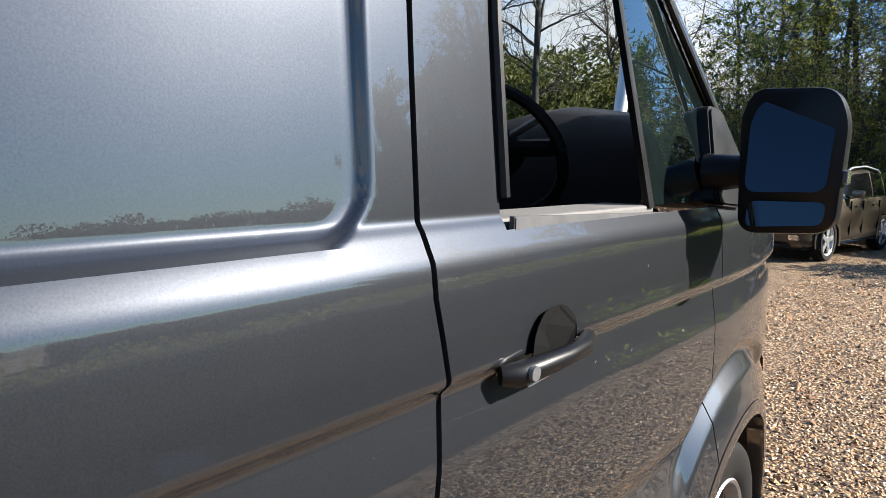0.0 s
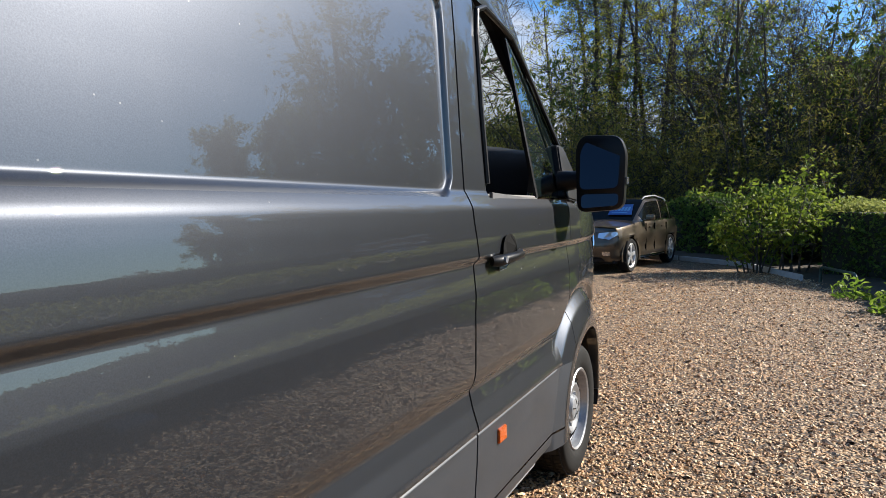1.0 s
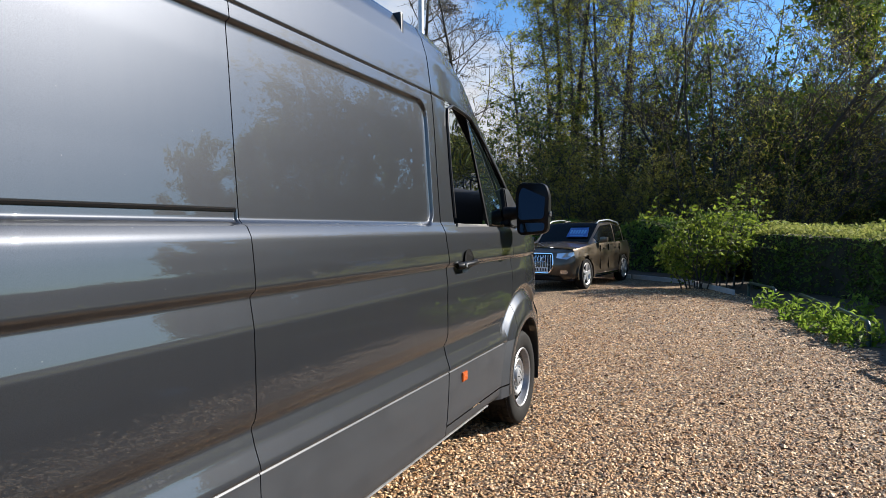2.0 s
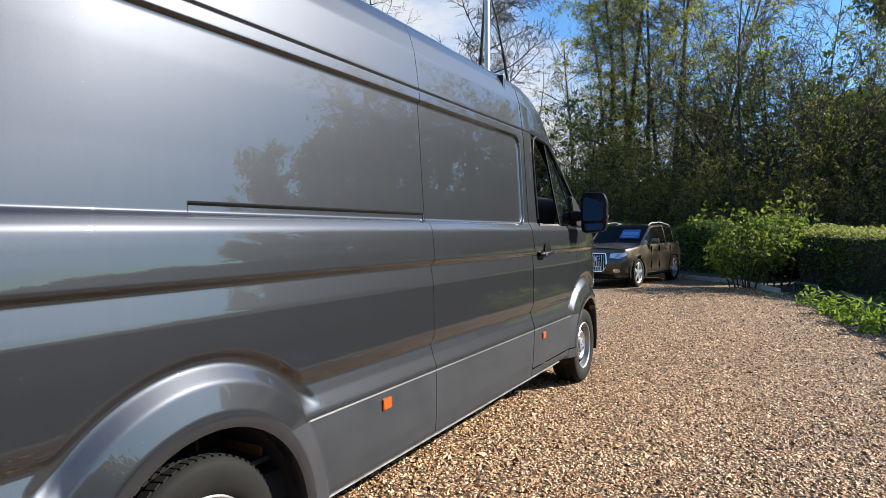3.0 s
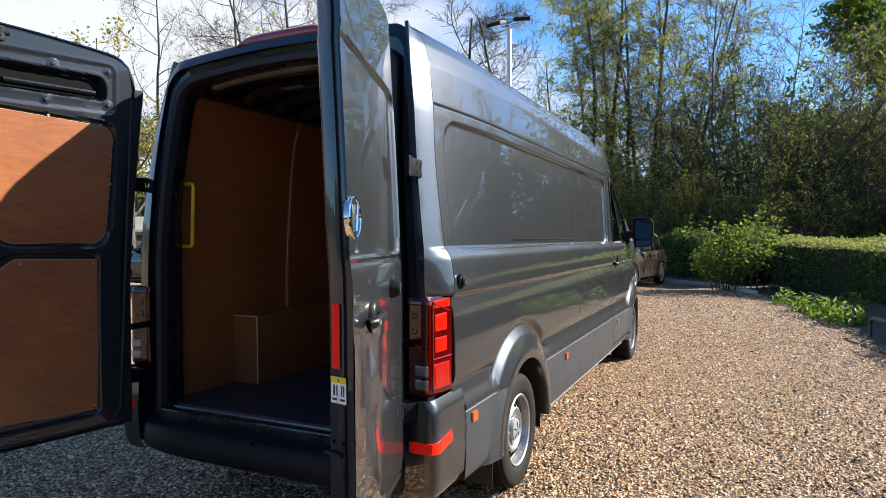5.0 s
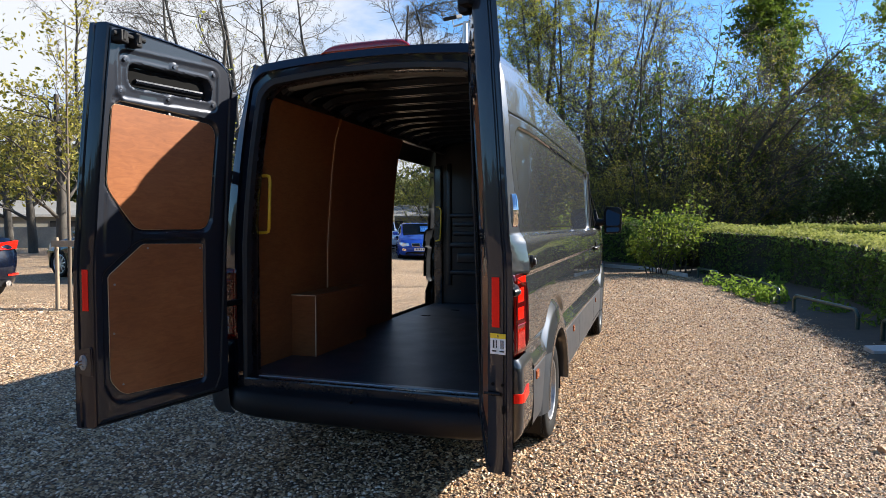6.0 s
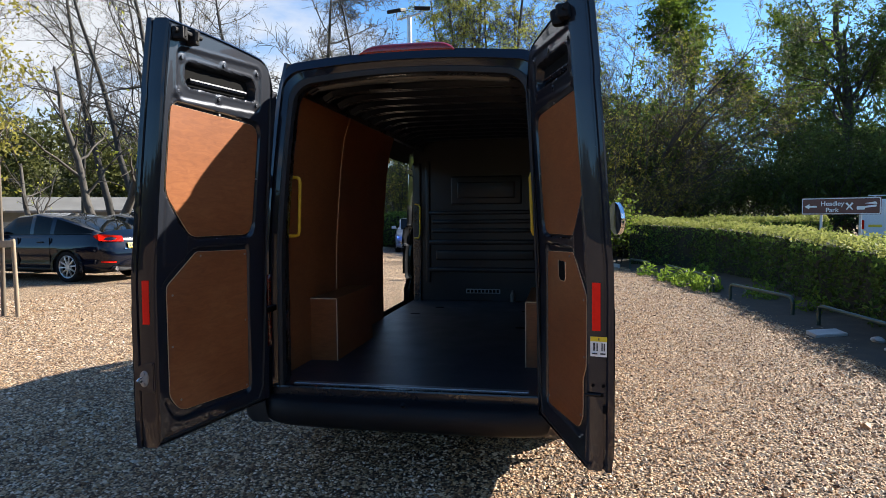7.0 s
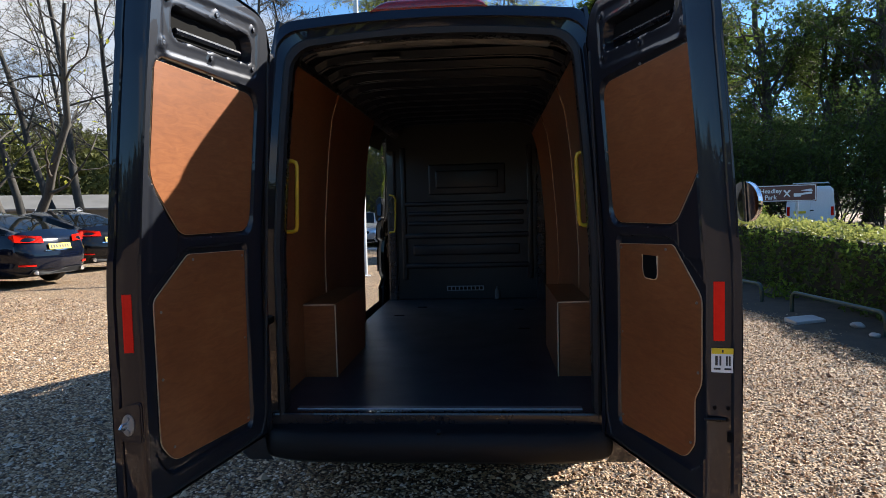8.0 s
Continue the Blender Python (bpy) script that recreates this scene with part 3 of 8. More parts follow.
rear_ring("door_seal", [(o4, 0.045), (o4, 0.015), ([(x * 0.985, z - 0.006) for x, z in o4], 0.008), (o5, 0.02), (o5, 0.07)], M_RUBBER, "black rubber door seal")
rear_ring("opening_trim", [(o5, 0.07), (o5, 0.12), ([(x * 1.03, z + 0.006) for x, z in o5], 0.17)], M_VAN_SHADE)
arch = [(x, z) for x, z in o5 if z > 2.445]
v = [(x * 0.998, 0.160 + float(lean(z)), z + 0.004) for x, z in arch] + [(x * 0.984, 0.166 + float(lean(z)), z - 0.014) for x, z in arch] + [(x * 0.980, 0.190 + float(lean(z)), z - 0.016) for x, z in arch]
n = len(arch)
part("header_strip", mesh_of("header_strip", v, [(r * n + k, r * n + k + 1, r * n + n + k + 1, r * n + n + k) for r in (0, 1) for k in range(n - 1)]), M_HEADER, van, "pale painted metal header strip")
for hx in (-0.23, -0.16, 0.13, 0.19):
    part("header_slot", box((hx, 0.2735, 2.484), (0.05 if abs(hx) != 0.23 else 0.025, 0.006, 0.016), 0.002), M_DARK, van)

# lower tail: sill, bumper step, corner panels, lamps
part("tail_sill", box((0, 0.06, 0.525), (1.72, 0.10, 0.105), 0.012), M_VAN_SHADE, van)
part("load_sill_strip", box((0, 0.085, 0.579), (1.47, 0.045, 0.010), 0.003), M_RIM, van, "brushed metal load sill strip")
v, f = [], []
prof = [(0.02, 0.52), (-0.085, 0.515), (-0.115, 0.50), (-0.125, 0.44), (-0.115, 0.38), (-0.06, 0.345), (0.06, 0.34)]
us = np.linspace(-1, 1, 41)
for u in us:
    for dy, z in prof:
        v.append((u * 0.955, dy + 0.16 * abs(u) ** 7, z + 0.01 * (abs(u) > 0.9)))
for i in range(40):
    for k in range(len(prof) - 1):
        f.append((i * 7 + k, i * 7 + k + 1, i * 7 + 8 + k, i * 7 + 7 + k))
part("rear_bumper", mesh_of("rear_bumper", v, f), M_TRIM, van, "dark textured plastic rear bumper step")
bm = tube([(0.02, -0.118, 0.52), (0.02, -0.13, 0.535)], 0.012, 10)
part("sill_catch", bm, M_BLACK, van)

for sg in (1, -1):
    # bumper corner, painted
    v, f = [], []
    zs = np.linspace(0.36, 0.815, 16)
    ang = np.linspace(0, 0.96, 15)
    for z in zs:
        for t in ang:
            if t < 0.5:
                y, x = 0.268 - 0.566 * t, 1.006
            else:
                a = (t - 0.5) * 2
                y, x = -0.015 - 0.045 * math.sin(min(1.0, a * 2.5) * math.pi / 2), 1.006 - 0.03 * (1 - math.cos(min(1.0, a * 2.5) * math.pi / 2)) - 0.14 * max(0.0, a - 0.4) / 0.6
            bulge = 0.012 * math.sin((z - 0.36) / 0.455 * math.pi)
            v.append((sg * (x + bulge - 0.03 * max(0, (0.42 - z) / 0.06) ** 2 - 0.02 * max(0, (z - 0.77) / 0.045) ** 2), y - bulge * (t > 0.4), z))
    for i in range(15):
        for k in range(14):
            f.append((i * 15 + k, i * 15 + k + 1, i * 15 + 16 + k, i * 15 + 15 + k))
    part("bumper_corner", mesh_of("bumper_corner", v, f), M_VAN, van)
    # wrap-round tail lamp: red body, brighter panes, clear lens
    def lamp_pt(t, z, out):
        """t from 0 (forward end on the side) to 1 (inner end on the tail)."""
        if t < 0.5:
            y, x = 0.172 - 0.368 * t, 0.992 - 0.048 * t
        elif t < 0.62:
            a = (t - 0.5) / 0.12 * math.pi / 2
            y, x = -0.012 - 0.018 * math.sin(a), 0.968 - 0.026 * (1 - math.cos(a))
        else:
            a = (t - 0.62) / 0.38
            y, x = -0.030 + 0.026 * a, 0.942 - 0.094 * a
        n = (1, 0) if t < 0.5 else ((0.7, -0.7) if t < 0.62 else (0, -1))
        return (sg * (x + n[0] * out), y + n[1] * out, z)
    def lamp_patch(t0, t1, z0, z1, out, nt=12, nz=8):
        vv, ff = [], []
        for i in range(nz + 1):
            for k in range(nt + 1):
                t = t0 + (t1 - t0) * k / nt
                e = min(i, nz - i, k, nt - k)
                zz = z0 + (z1 - z0) * i / nz + (0.02 * (0.5 - t) if t < 0.5 and i > nz / 2 and z1 > 1.2 else 0)
                vv.append(lamp_pt(t, zz, out if e > 0 else out - 0.012))
        for i in range(nz):
            for k in range(nt):
                ff.append((i * (nt + 1) + k, i * (nt + 1) + k + 1, (i + 1) * (nt + 1) + k + 1, (i + 1) * (nt + 1) + k))
        return mesh_of("lens", vv, ff)
    lamp = part("tail_lamp", lamp_patch(0.0, 1.0, 0.822, 1.272, 0.004, 30, 24), M_RED, van, "red wrap-round tail lamp")
    part("lens", lamp_patch(0.13, 0.43, 1.108, 1.202, 0.006), M_REDB, lamp, "bright red lamp pane")
    part("lens", lamp_patch(0.13, 0.43, 1.012, 1.098, 0.006), M_REDB, lamp, "bright red lamp pane")
    part("lower_lens", lamp_patch(0.05, 0.47, 0.838, 0.985, 0.006), M_REDL, lamp)
    part("lens_ridge", tube([lamp_pt(t, 0.994, 0.009) for t in np.linspace(0.06, 0.47, 8)], 0.003, 5), M_REDL, lamp)
    part("lens_brow", lamp_patch(0.05, 0.46, 1.220, 1.258, 0.006), M_REDB, lamp)
    part("lens_ridge", tube([lamp_pt(0.475, z, 0.008) for z in np.linspace(0.84, 1.24, 10)], 0.003, 5), M_REDL, lamp)
    part("lens_ridge", tube([lamp_pt(t, 1.252 - 0.13 * (0.47 - t), 0.007) for t in np.linspace(0.12, 0.46, 8)], 0.0035, 6), M_REDL, lamp)
    for cz in (1.19, 1.12, 1.05):
        part("dark_cell", lamp_patch(0.74, 0.90, cz - 0.018, cz + 0.018, 0.006, 6, 6), M_RED, lamp)
    part("clear_lens", lamp_patch(0.54, 0.84, 0.914, 0.972, 0.008), M_CLEAR, lamp, "clear lamp lens")
    part("clear_lens", lamp_patch(0.54, 0.84, 0.850, 0.908, 0.008), M_CLEAR, lamp, "clear lamp lens")
    def corner_pt(t, z, out):
        """On the bumper corner: t from 0 on the flank to 0.74 on the tail."""
        bulge = 0.012 * math.sin((z - 0.36) / 0.455 * math.pi)
        if t < 0.5:
            return (sg * (1.006 + bulge + out), 0.268 - 0.566 * t - bulge * (t > 0.4), z)
        a = (t - 0.5) * 2
        turn = min(1.0, a * 2.5) * math.pi / 2
        x = 1.006 - 0.03 * (1 - math.cos(turn)) - 0.14 * max(0.0, a - 0.4) / 0.6
        return (sg * (x + bulge + out * math.cos(turn)), -0.015 - 0.045 * math.sin(turn) - bulge - out * math.sin(turn), z)
    def corner_strip(name, t0, t1, z0, z1, out):
        vv, ff, n = [], [], 14
        for i, (g, o) in enumerate(((0.0, -0.004), (0.004, out), (0.996, out), (1.0, -0.004))):
            for k in range(n + 1):
                t = t0 + (t1 - t0) * k / n
                lift = 0.030 * max(0.0, (0.5 - t) / 0.3)
                vv.append(corner_pt(t, z0 + (z1 - z0) * g + lift, o if 0 < k < n else -0.004))
        for i in range(3):
            for k in range(n):
                ff.append((i * (n + 1) + k, i * (n + 1) + k + 1, (i + 1) * (n + 1) + k + 1, (i + 1) * (n + 1) + k))
        return mesh_of(name, vv, ff, False)
    part("reflector", corner_strip("reflector", 0.26, 0.93, 0.585, 0.634, 0.007), M_REFLEX, van, "red wrap-round rear reflector")
    # amber side markers
    for my, mz in ((0.37, 0.648), (2.217, 0.634), (4.42, 0.630)):
        side_plate("side_marker", rounded([(my - 0.035, mz - 0.026), (my + 0.035, mz - 0.026), (my + 0.035, mz + 0.026), (my - 0.035, mz + 0.026)], 0.006), 0.010, M_AMBER, van, sg, 0.0, 0.003, "amber side marker lamp")
    # black strip laid on as the line of shade over the sliding door's rail
    if sg > 0:
        side_plate("rail_shade_strip", [(1.186, 1.5265), (2.688, 1.5265), (2.688, 1.532), (1.186, 1.532)], 0.002, M_DARK, van, sg, 0.001, 0.0, "dark strip standing for the shade over the sliding door rail")
    # high corner lock / door stop
    bm = lathe([(0.0, 0.030), (0.020, 0.030), (0.024, 0.026), (0.024, 0.018), (0.034, 0.016), (0.038, 0.008), (0.038, 0.0)], 24)
    bmesh.ops.transform(bm, matrix=Matrix.Translation((sg * 1.008, 0.228, 1.335)) @ Matrix.Rotation(0 if sg > 0 else math.pi, 4, "Z"), verts=bm.verts)
    stop = part("door_stop", bm, M_BLACK, van, "black round door stop", smooth=True)
    part("stop_slot", box((sg * 1.039, 0.228, 1.335), (0.004, 0.006, 0.030), 0.001), M_STEEL, stop)

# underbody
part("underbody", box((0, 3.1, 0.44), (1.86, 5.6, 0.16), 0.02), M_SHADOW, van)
for ay in (1.187, 5.677):
    part("axle", tube([(-0.8, ay, 0.33), (0.8, ay, 0.33)], 0.05, 10), M_SHADOW, van)
part("exhaust_silencer", tube([(0.45, 1.7, 0.34), (0.45, 2.6, 0.34)], 0.09, 12), M_SHADOW, van)
for sg in (1, -1):
    part("mudflap", box((sg * 0.88, 0.70, 0.30), (0.22, 0.012, 0.26), 0.004), M_BLACK, van)
    part("sill_lip", tube([(sg * 0.985, y, 0.330) for y in (1.66, 3.2, 4.9)], 0.006, 6), M_RIM, van, "bright folded sill lip")
    part("sill_return", box((sg * 0.93, 3.2, 0.335), (0.06, 3.1, 0.012), 0.002), M_VAN, van)

# ---------------------------------------------------------------- van wheels


def steel_wheel(parent, x, y, z, sg):
    w = part("wheel", lathe([(0.19, -0.10), (0.21, -0.11), (0.215, -0.06), (0.20, 0.0), (0.195, 0.06)], 40), M_SHADOW, parent, smooth=True)
    R = 0.345
    bm = lathe([(0.212, 0.085), (0.225, 0.105), (0.255, 0.117), (0.295, 0.119), (0.318, 0.115), (0.330, 0.110), (0.3345, 0.104), (0.341, 0.098), (R, 0.086), (R, 0.070), (R, 0.052), (R - 0.008, 0.050), (R - 0.008, 0.042), (R, 0.040),
                (R, 0.005), (R - 0.008, 0.003), (R - 0.008, -0.003), (R, -0.005), (R, -0.040), (R - 0.008, -0.042), (R - 0.008, -0.050), (R, -0.052), (R, -0.086), (0.33, -0.11), (0.25, -0.118), (0.212, -0.10)], 72)
    tyre = part("tyre", bm, M_TYRE, w, "worn black van tyre", smooth=True)
    tread = bmesh.new()
    for k in range(66):
        a = 2 * math.pi * k / 66
        for xx, ww in ((0.073, 0.036), (0.022, 0.030), (-0.022, 0.030), (-0.073, 0.036)):
            add_box(tread, (0, 0, 0), (ww, 0.026, 0.006), 0, Matrix.Rotation(a, 4, "X") @ Matrix.Translation((xx, 0, R + 0.0015)) @ Matrix.Rotation(0.25, 4, "Z"))
    part("tread_block", tread, M_TYRE, tyre)
    bm = lathe([(0.214, 0.092), (0.222, 0.104), (0.216, 0.110), (0.206, 0.104), (0.202, 0.085), (0.198, 0.062), (0.190, 0.050), (0.168, 0.058), (0.140, 0.074), (0.128, 0.082),
                (0.120, 0.080), (0.105, 0.066), (0.085, 0.062), (0.0, 0.062)], 64)
    rim = part("rim", bm, M_RIM, w, "silver steel wheel rim", smooth=True)
    for k in range(16):
        a = 2 * math.pi * k / 16
        bm = lathe([(0.0, 0.006), (0.019, 0.006), (0.0225, 0.002), (0.0235, -0.006)], 16)
        bmesh.ops.scale(bm, vec=(1, 0.86, 1.16), verts=bm.verts)
        bmesh.ops.transform(bm, matrix=Matrix.Rotation(a, 4, "X") @ Matrix.Translation((0.064, 0, 0.158)) @ Matrix.Rotation(-0.55, 4, "Y"), verts=bm.verts)
        part("vent_hole", bm, M_DARK, rim)
    for k in range(5):
        a = 2 * math.pi * (k + 0.5) / 5
        part("rim_slit", box((0, 0, 0), (0.003, 0.005, 0.030), 0.001, Matrix.Rotation(a, 4, "X") @ Matrix.Translation((0.0955, 0, 0.040)) @ Matrix.Rotation(-0.25, 4, "Y")), M_DARK, rim)
    bm = lathe([(0.0, 0.095), (0.045, 0.094), (0.062, 0.088), (0.070, 0.075), (0.072, 0.06)], 32)
    cap = part("hub_cap", bm, mottled("hub_cap_grey", (0.2, 0.21, 0.22), (0.28, 0.29, 0.3), 12, (0.35, 0.5), 0.4) if "hub_cap_grey" not in bpy.data.materials else bpy.data.materials["hub_cap_grey"], rim, "grey plastic hub cap", smooth=True)
    for sx, rot in ((-0.012, 0.35), (0.012, -0.35)):
        bm = box((0.0955, sx, 0.0), (0.003, 0.005, 0.05), 0.001, None)
        bmesh.ops.rotate(bm, cent=(0.0955, sx, 0), matrix=Matrix.Rotation(rot, 3, "X"), verts=bm.verts)
        part("cap_mark", bm, M_RIM, rim)
    for k in range(5):
        a = 2 * math.pi * k / 5
        bm = lathe([(0, 0.076), (0.009, 0.074), (0.011, 0.06)], 6)
        bmesh.ops.translate(bm, vec=(0, 0.09 * math.cos(a), 0.09 * math.sin(a)), verts=bm.verts)
        part("wheel_nut", bm, M_STEEL, rim)
    w.matrix_basis = pose(x, y, z, 17 * (1 + y), 0, 0 if sg > 0 else 180)
    return w


for sg in (1, -1):
    for hy, hz in HUBS:
        steel_wheel(van, sg * 0.875, hy, hz, sg)

# ---------------------------------------------------------------- rear doors
M_HINGE = mottled("hinge_paint", (0.005, 0.006, 0.008), (0.009, 0.010, 0.013), 16, (0.45, 0.6), 0.1)
bsdf_of(M_HINGE).inputs["Specular IOR Level"].default_value = 0.1
DOOR_W = 0.80
BOLTS = ((0.10, 2.415), (0.40, 2.405), (0.725, 2.385), (0.085, 2.245), (0.42, 2.228), (0.735, 2.225))


def door_top(s):
    """Upper edge of a rear door: rounded at the hinge side."""
    s = max(s, 0.0)
    r = 0.14
    base = 2.50 + 0.045 * (1 - (1 - min(s / DOOR_W, 1)) ** 2)
    return base - (r - math.sqrt(max(r * r - (r - s) ** 2, 0.0)) if s < r else 0.0)


def rear_door(sg, angle):
    a = radians(angle)
    deep = 0.0
    TAPER = 0.55 if sg > 0 else 0.34   # the free edge slants back by this share of its depth
    DOOR_W = 0.79 if sg > 0 else 0.825
    low = 0.525 if sg > 0 else 0.545
    sd, wd = Vector((sg * math.sin(a), -math.cos(a), 0)), Vector((sg * math.cos(a), math.sin(a), 0))
    hinge = Vector((0.905, -0.138, 0)) if sg > 0 else Vector((-0.885, -0.205, 0))

    def put(s, z, w):
        tip = 0.085 * max(0.0, (z - 1.3) / 1.2) ** 1.3
        return hinge + sd * s + wd * (w - tip) + Vector((0, 0.8 * tip, z))

    def pin(s, z, w):
        """On the inside, where the linings lie."""
        return put(0.055 + 0.877 * s, z, w + deep)

    def skin_w(s, z):
        d = sd_round(np.float64(s), np.float64(z - 0.062 * s * (z - 1.475) / 0.66), 0.055, 1.30, 1.475, 2.155, 0.06)
        w = -0.014 * float(smooth01(0.002, -0.014, d))
        w -= 0.010 * math.exp(-((z - 1.463) / 0.012) ** 2)
        low = sd_round(np.float64(s), np.float64(z), 0.17, 0.90, 0.60, 1.235, 0.06)
        w += 0.004 * float(smooth01(0.004, -0.03, low))
        w -= 0.03 * max(0.0, (0.06 - s) / 0.06) ** 2 + 0.05 * max(0.0, (0.60 - z) / 0.12) ** 2
        return w

    ss = np.array(sorted(set(np.round(np.concatenate([np.linspace(0, 0.2, 28), np.linspace(0.2, DOOR_W, 36)]), 4))))
    vs = np.array(sorted(set(np.round(np.concatenate([np.linspace(0, 1, 90), np.linspace(0.455, 0.49, 12), np.linspace(0.74, 0.83, 22)]), 4))))
    v, f = [], []
    for s in ss:
        zt = door_top(s)
        for t in vs:
            z = low + (zt - low) * t
            v.append(put(s, z, skin_w(s, z)))
    m = len(vs)
    for i in range(len(ss) - 1):
        for j in range(m - 1):
            q = (i * m + j, (i + 1) * m + j, (i + 1) * m + j + 1, i * m + j + 1)
            f.append(q if sg > 0 else q[::-1])
    me = mesh_of("rear_door", v, f)
    me.set_sharp_from_angle(angle=radians(40))
    door = part("rear_door", me, M_VAN, van, "open rear door, grey outside and ply-lined inside")

    # rim of the door: free edge, hinge edge, foot and head
    loop = [(0.0, low), (DOOR_W, low)] + [(s, door_top(s)) for s in np.linspace(DOOR_W, 0.0, 22)]
    bm = bmesh.new()
    depth = (0.0, -0.002, -0.022, -0.026, -0.034, -0.037, -0.088, -0.097)
    grow = (0.0, 0.002, 0.002, -0.007, -0.007, 0.001, 0.001, -0.008)
    c = Vector((DOOR_W / 2, 1.5))
    rings = []
    dense = []
    for i in range(len(loop)):
        p, q = Vector(loop[i]), Vector(loop[(i + 1) % len(loop)])
        n = max(1, int((q - p).length / 0.05))
        dense += [p + (q - p) * k / n for k in range(n)]
    for w, g in zip(depth, grow):
        rings.append([bm.verts.new(put(p.x + (g + TAPER * w * (p.x > DOOR_W - 0.12) * (p.x / DOOR_W)) * (1 if p.x > c.x else -1), p.y + g * (1 if p.y > c.y else -1), w + min(0, skin_w(p.x, p.y)) * (1 if w == 0 else 0.3))) for p in dense])
    for r0, r1 in zip(rings, rings[1:]):
        for k in range(len(dense)):
            bm.faces.new((r0[k], r0[(k + 1) % len(dense)], r1[(k + 1) % len(dense)], r1[k]))
    part("door_rim", bm, M_PRESS if sg > 0 else M_JAMB_SHADE, door, smooth=True)

    # inner pressing with two sunk fields and a slot at the top
    fields = [rounded([(0.02, 1.51), (0.585, 1.51), (0.788, 1.73), (0.788, 2.182), (0.02, 2.158)], 0.09, 5),
              rounded([(0.07, 0.63), (0.70, 0.63), (0.78, 0.73), (0.78, 1.31), (0.55, 1.48), (0.07, 1.48)], 0.05, 4),
              rounded([(0.09, 2.265), (0.68, 2.255), (0.70, 2.375), (0.12, 2.385)], 0.05, 4)]

    fields = [[(0.055 + 0.877 * p, q) for p, q in poly] for poly in fields]

    def dist(poly, S, Z):
        """Signed distance to a polygon, negative inside, for arrays of places."""
        best, hit = np.full(S.shape, 9.0), np.zeros(S.shape, bool)
        for (x0, y0), (x1, y1) in zip(poly, poly[1:] + poly[:1]):
            ex, ey = x1 - x0, y1 - y0
            t = np.clip(((S - x0) * ex + (Z - y0) * ey) / max(ex * ex + ey * ey, 1e-9), 0, 1)
            best = np.minimum(best, np.hypot(S - x0 - ex * t, Z - y0 - ey * t))
            if y0 != y1:
                hit ^= ((y0 > Z) != (y1 > Z)) & (S < ex * (Z - y0) / ey + x0)
        return np.where(hit, -best, best)

    ss2 = np.linspace(-0.05, DOOR_W - 0.006 - TAPER * 0.097, 110)
    vs2 = np.linspace(0, 1, 250)
    tops = np.array([door_top(s) - 0.006 for s in ss2])[:, None]
    S2 = np.repeat(ss2[:, None], len(vs2), 1)
    Z2 = low + 0.006 + (tops - low - 0.006) * vs2[None]
    sink = np.zeros_like(S2)
    # sunk linings, the plate round the slot with its raised lip, and the slot itself
    for poly, fall, soft in zip(fields, (0.018, 0.018, 0.05), (0.010, 0.010, 0.008)):
        sink += fall * smooth01(0.002, -soft, dist(poly, S2, Z2))
    around = dist([(0.055 + 0.877 * p, q) for p, q in rounded([(0.045, 2.205), (0.735, 2.190), (0.765, 2.43), (0.07, 2.45)], 0.05, 5)], S2, Z2)
    sink += 0.005 * smooth01(0.001, -0.008, around) - 0.0015 * np.exp(-((around - 0.010) / 0.006) ** 2)
    lip2 = dist(fields[2], S2, Z2)
    sink -= 0.002 * np.exp(-((lip2 - 0.012) / 0.007) ** 2)
    for bs, bz in BOLTS:
        r = np.hypot(S2 - 0.055 - 0.877 * bs, Z2 - bz)
        sink -= 0.003 * smooth01(0.026, 0.020, r)
    # pressed pentagon beside the upper lining and its small tab
    for poly, fall in ((rounded([(0.60, 1.40), (0.775, 1.40), (0.775, 1.725), (0.745, 1.725), (0.60, 1.55)], 0.012, 3), -0.005), (rounded([(0.70, 1.745), (0.785, 1.745), (0.785, 1.775), (0.715, 1.775)], 0.008, 3), 0.007),
                       (rounded([(0.70, 2.165), (0.775, 2.165), (0.775, 2.205), (0.735, 2.205)], 0.008, 3), 0.006)):
        sink += fall * smooth01(0.001, -0.006, dist([(0.055 + 0.877 * p, q) for p, q in poly], S2, Z2))
    edge = np.minimum(np.minimum(S2 + 0.06, ss2[-1] - S2), np.minimum(Z2 - low, tops - Z2))
    sink += 0.010 * smooth01(0.016, 0.006, edge)
    v, f = [], []
    for i in range(len(ss2)):
        for j in range(len(vs2)):
            v.append(put(S2[i, j], Z2[i, j], -0.098 + deep + sink[i, j]))
    m = len(vs2)
    for i in range(len(ss2) - 1):
        for j in range(m - 1):
            q = (i * m + j, i * m + j + 1, (i + 1) * m + j + 1, (i + 1) * m + j)
            f.append(q if sg > 0 else q[::-1])
    me = mesh_of("inner_pressing", v, f)
    me.set_sharp_from_angle(angle=radians(35))
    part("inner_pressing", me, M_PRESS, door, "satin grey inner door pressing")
    # recess behind the slot
    part("slot_back", plate(rounded([(0.11, 2.28), (0.66, 2.27), (0.68, 2.362), (0.14, 2.37)], 0.03), 0.003, lambda u, w, t: pin(u, w, -0.052 - t)), M_DARK, door)
    part("slot_bar", tube([pin(0.15, 2.305, -0.060), pin(0.62, 2.298, -0.060)], 0.012, 8), M_VAN_SHADE, door, smooth=True)
    for bs, bz in BOLTS:
        bm = bmesh.new()
        add_tube(bm, [pin(bs, bz, -0.090), pin(bs, bz, -0.1015), pin(bs, bz, -0.1025)], [0.010, 0.010, 0.007], 10)
        part("bolt_head", bm, M_PRESS, door)

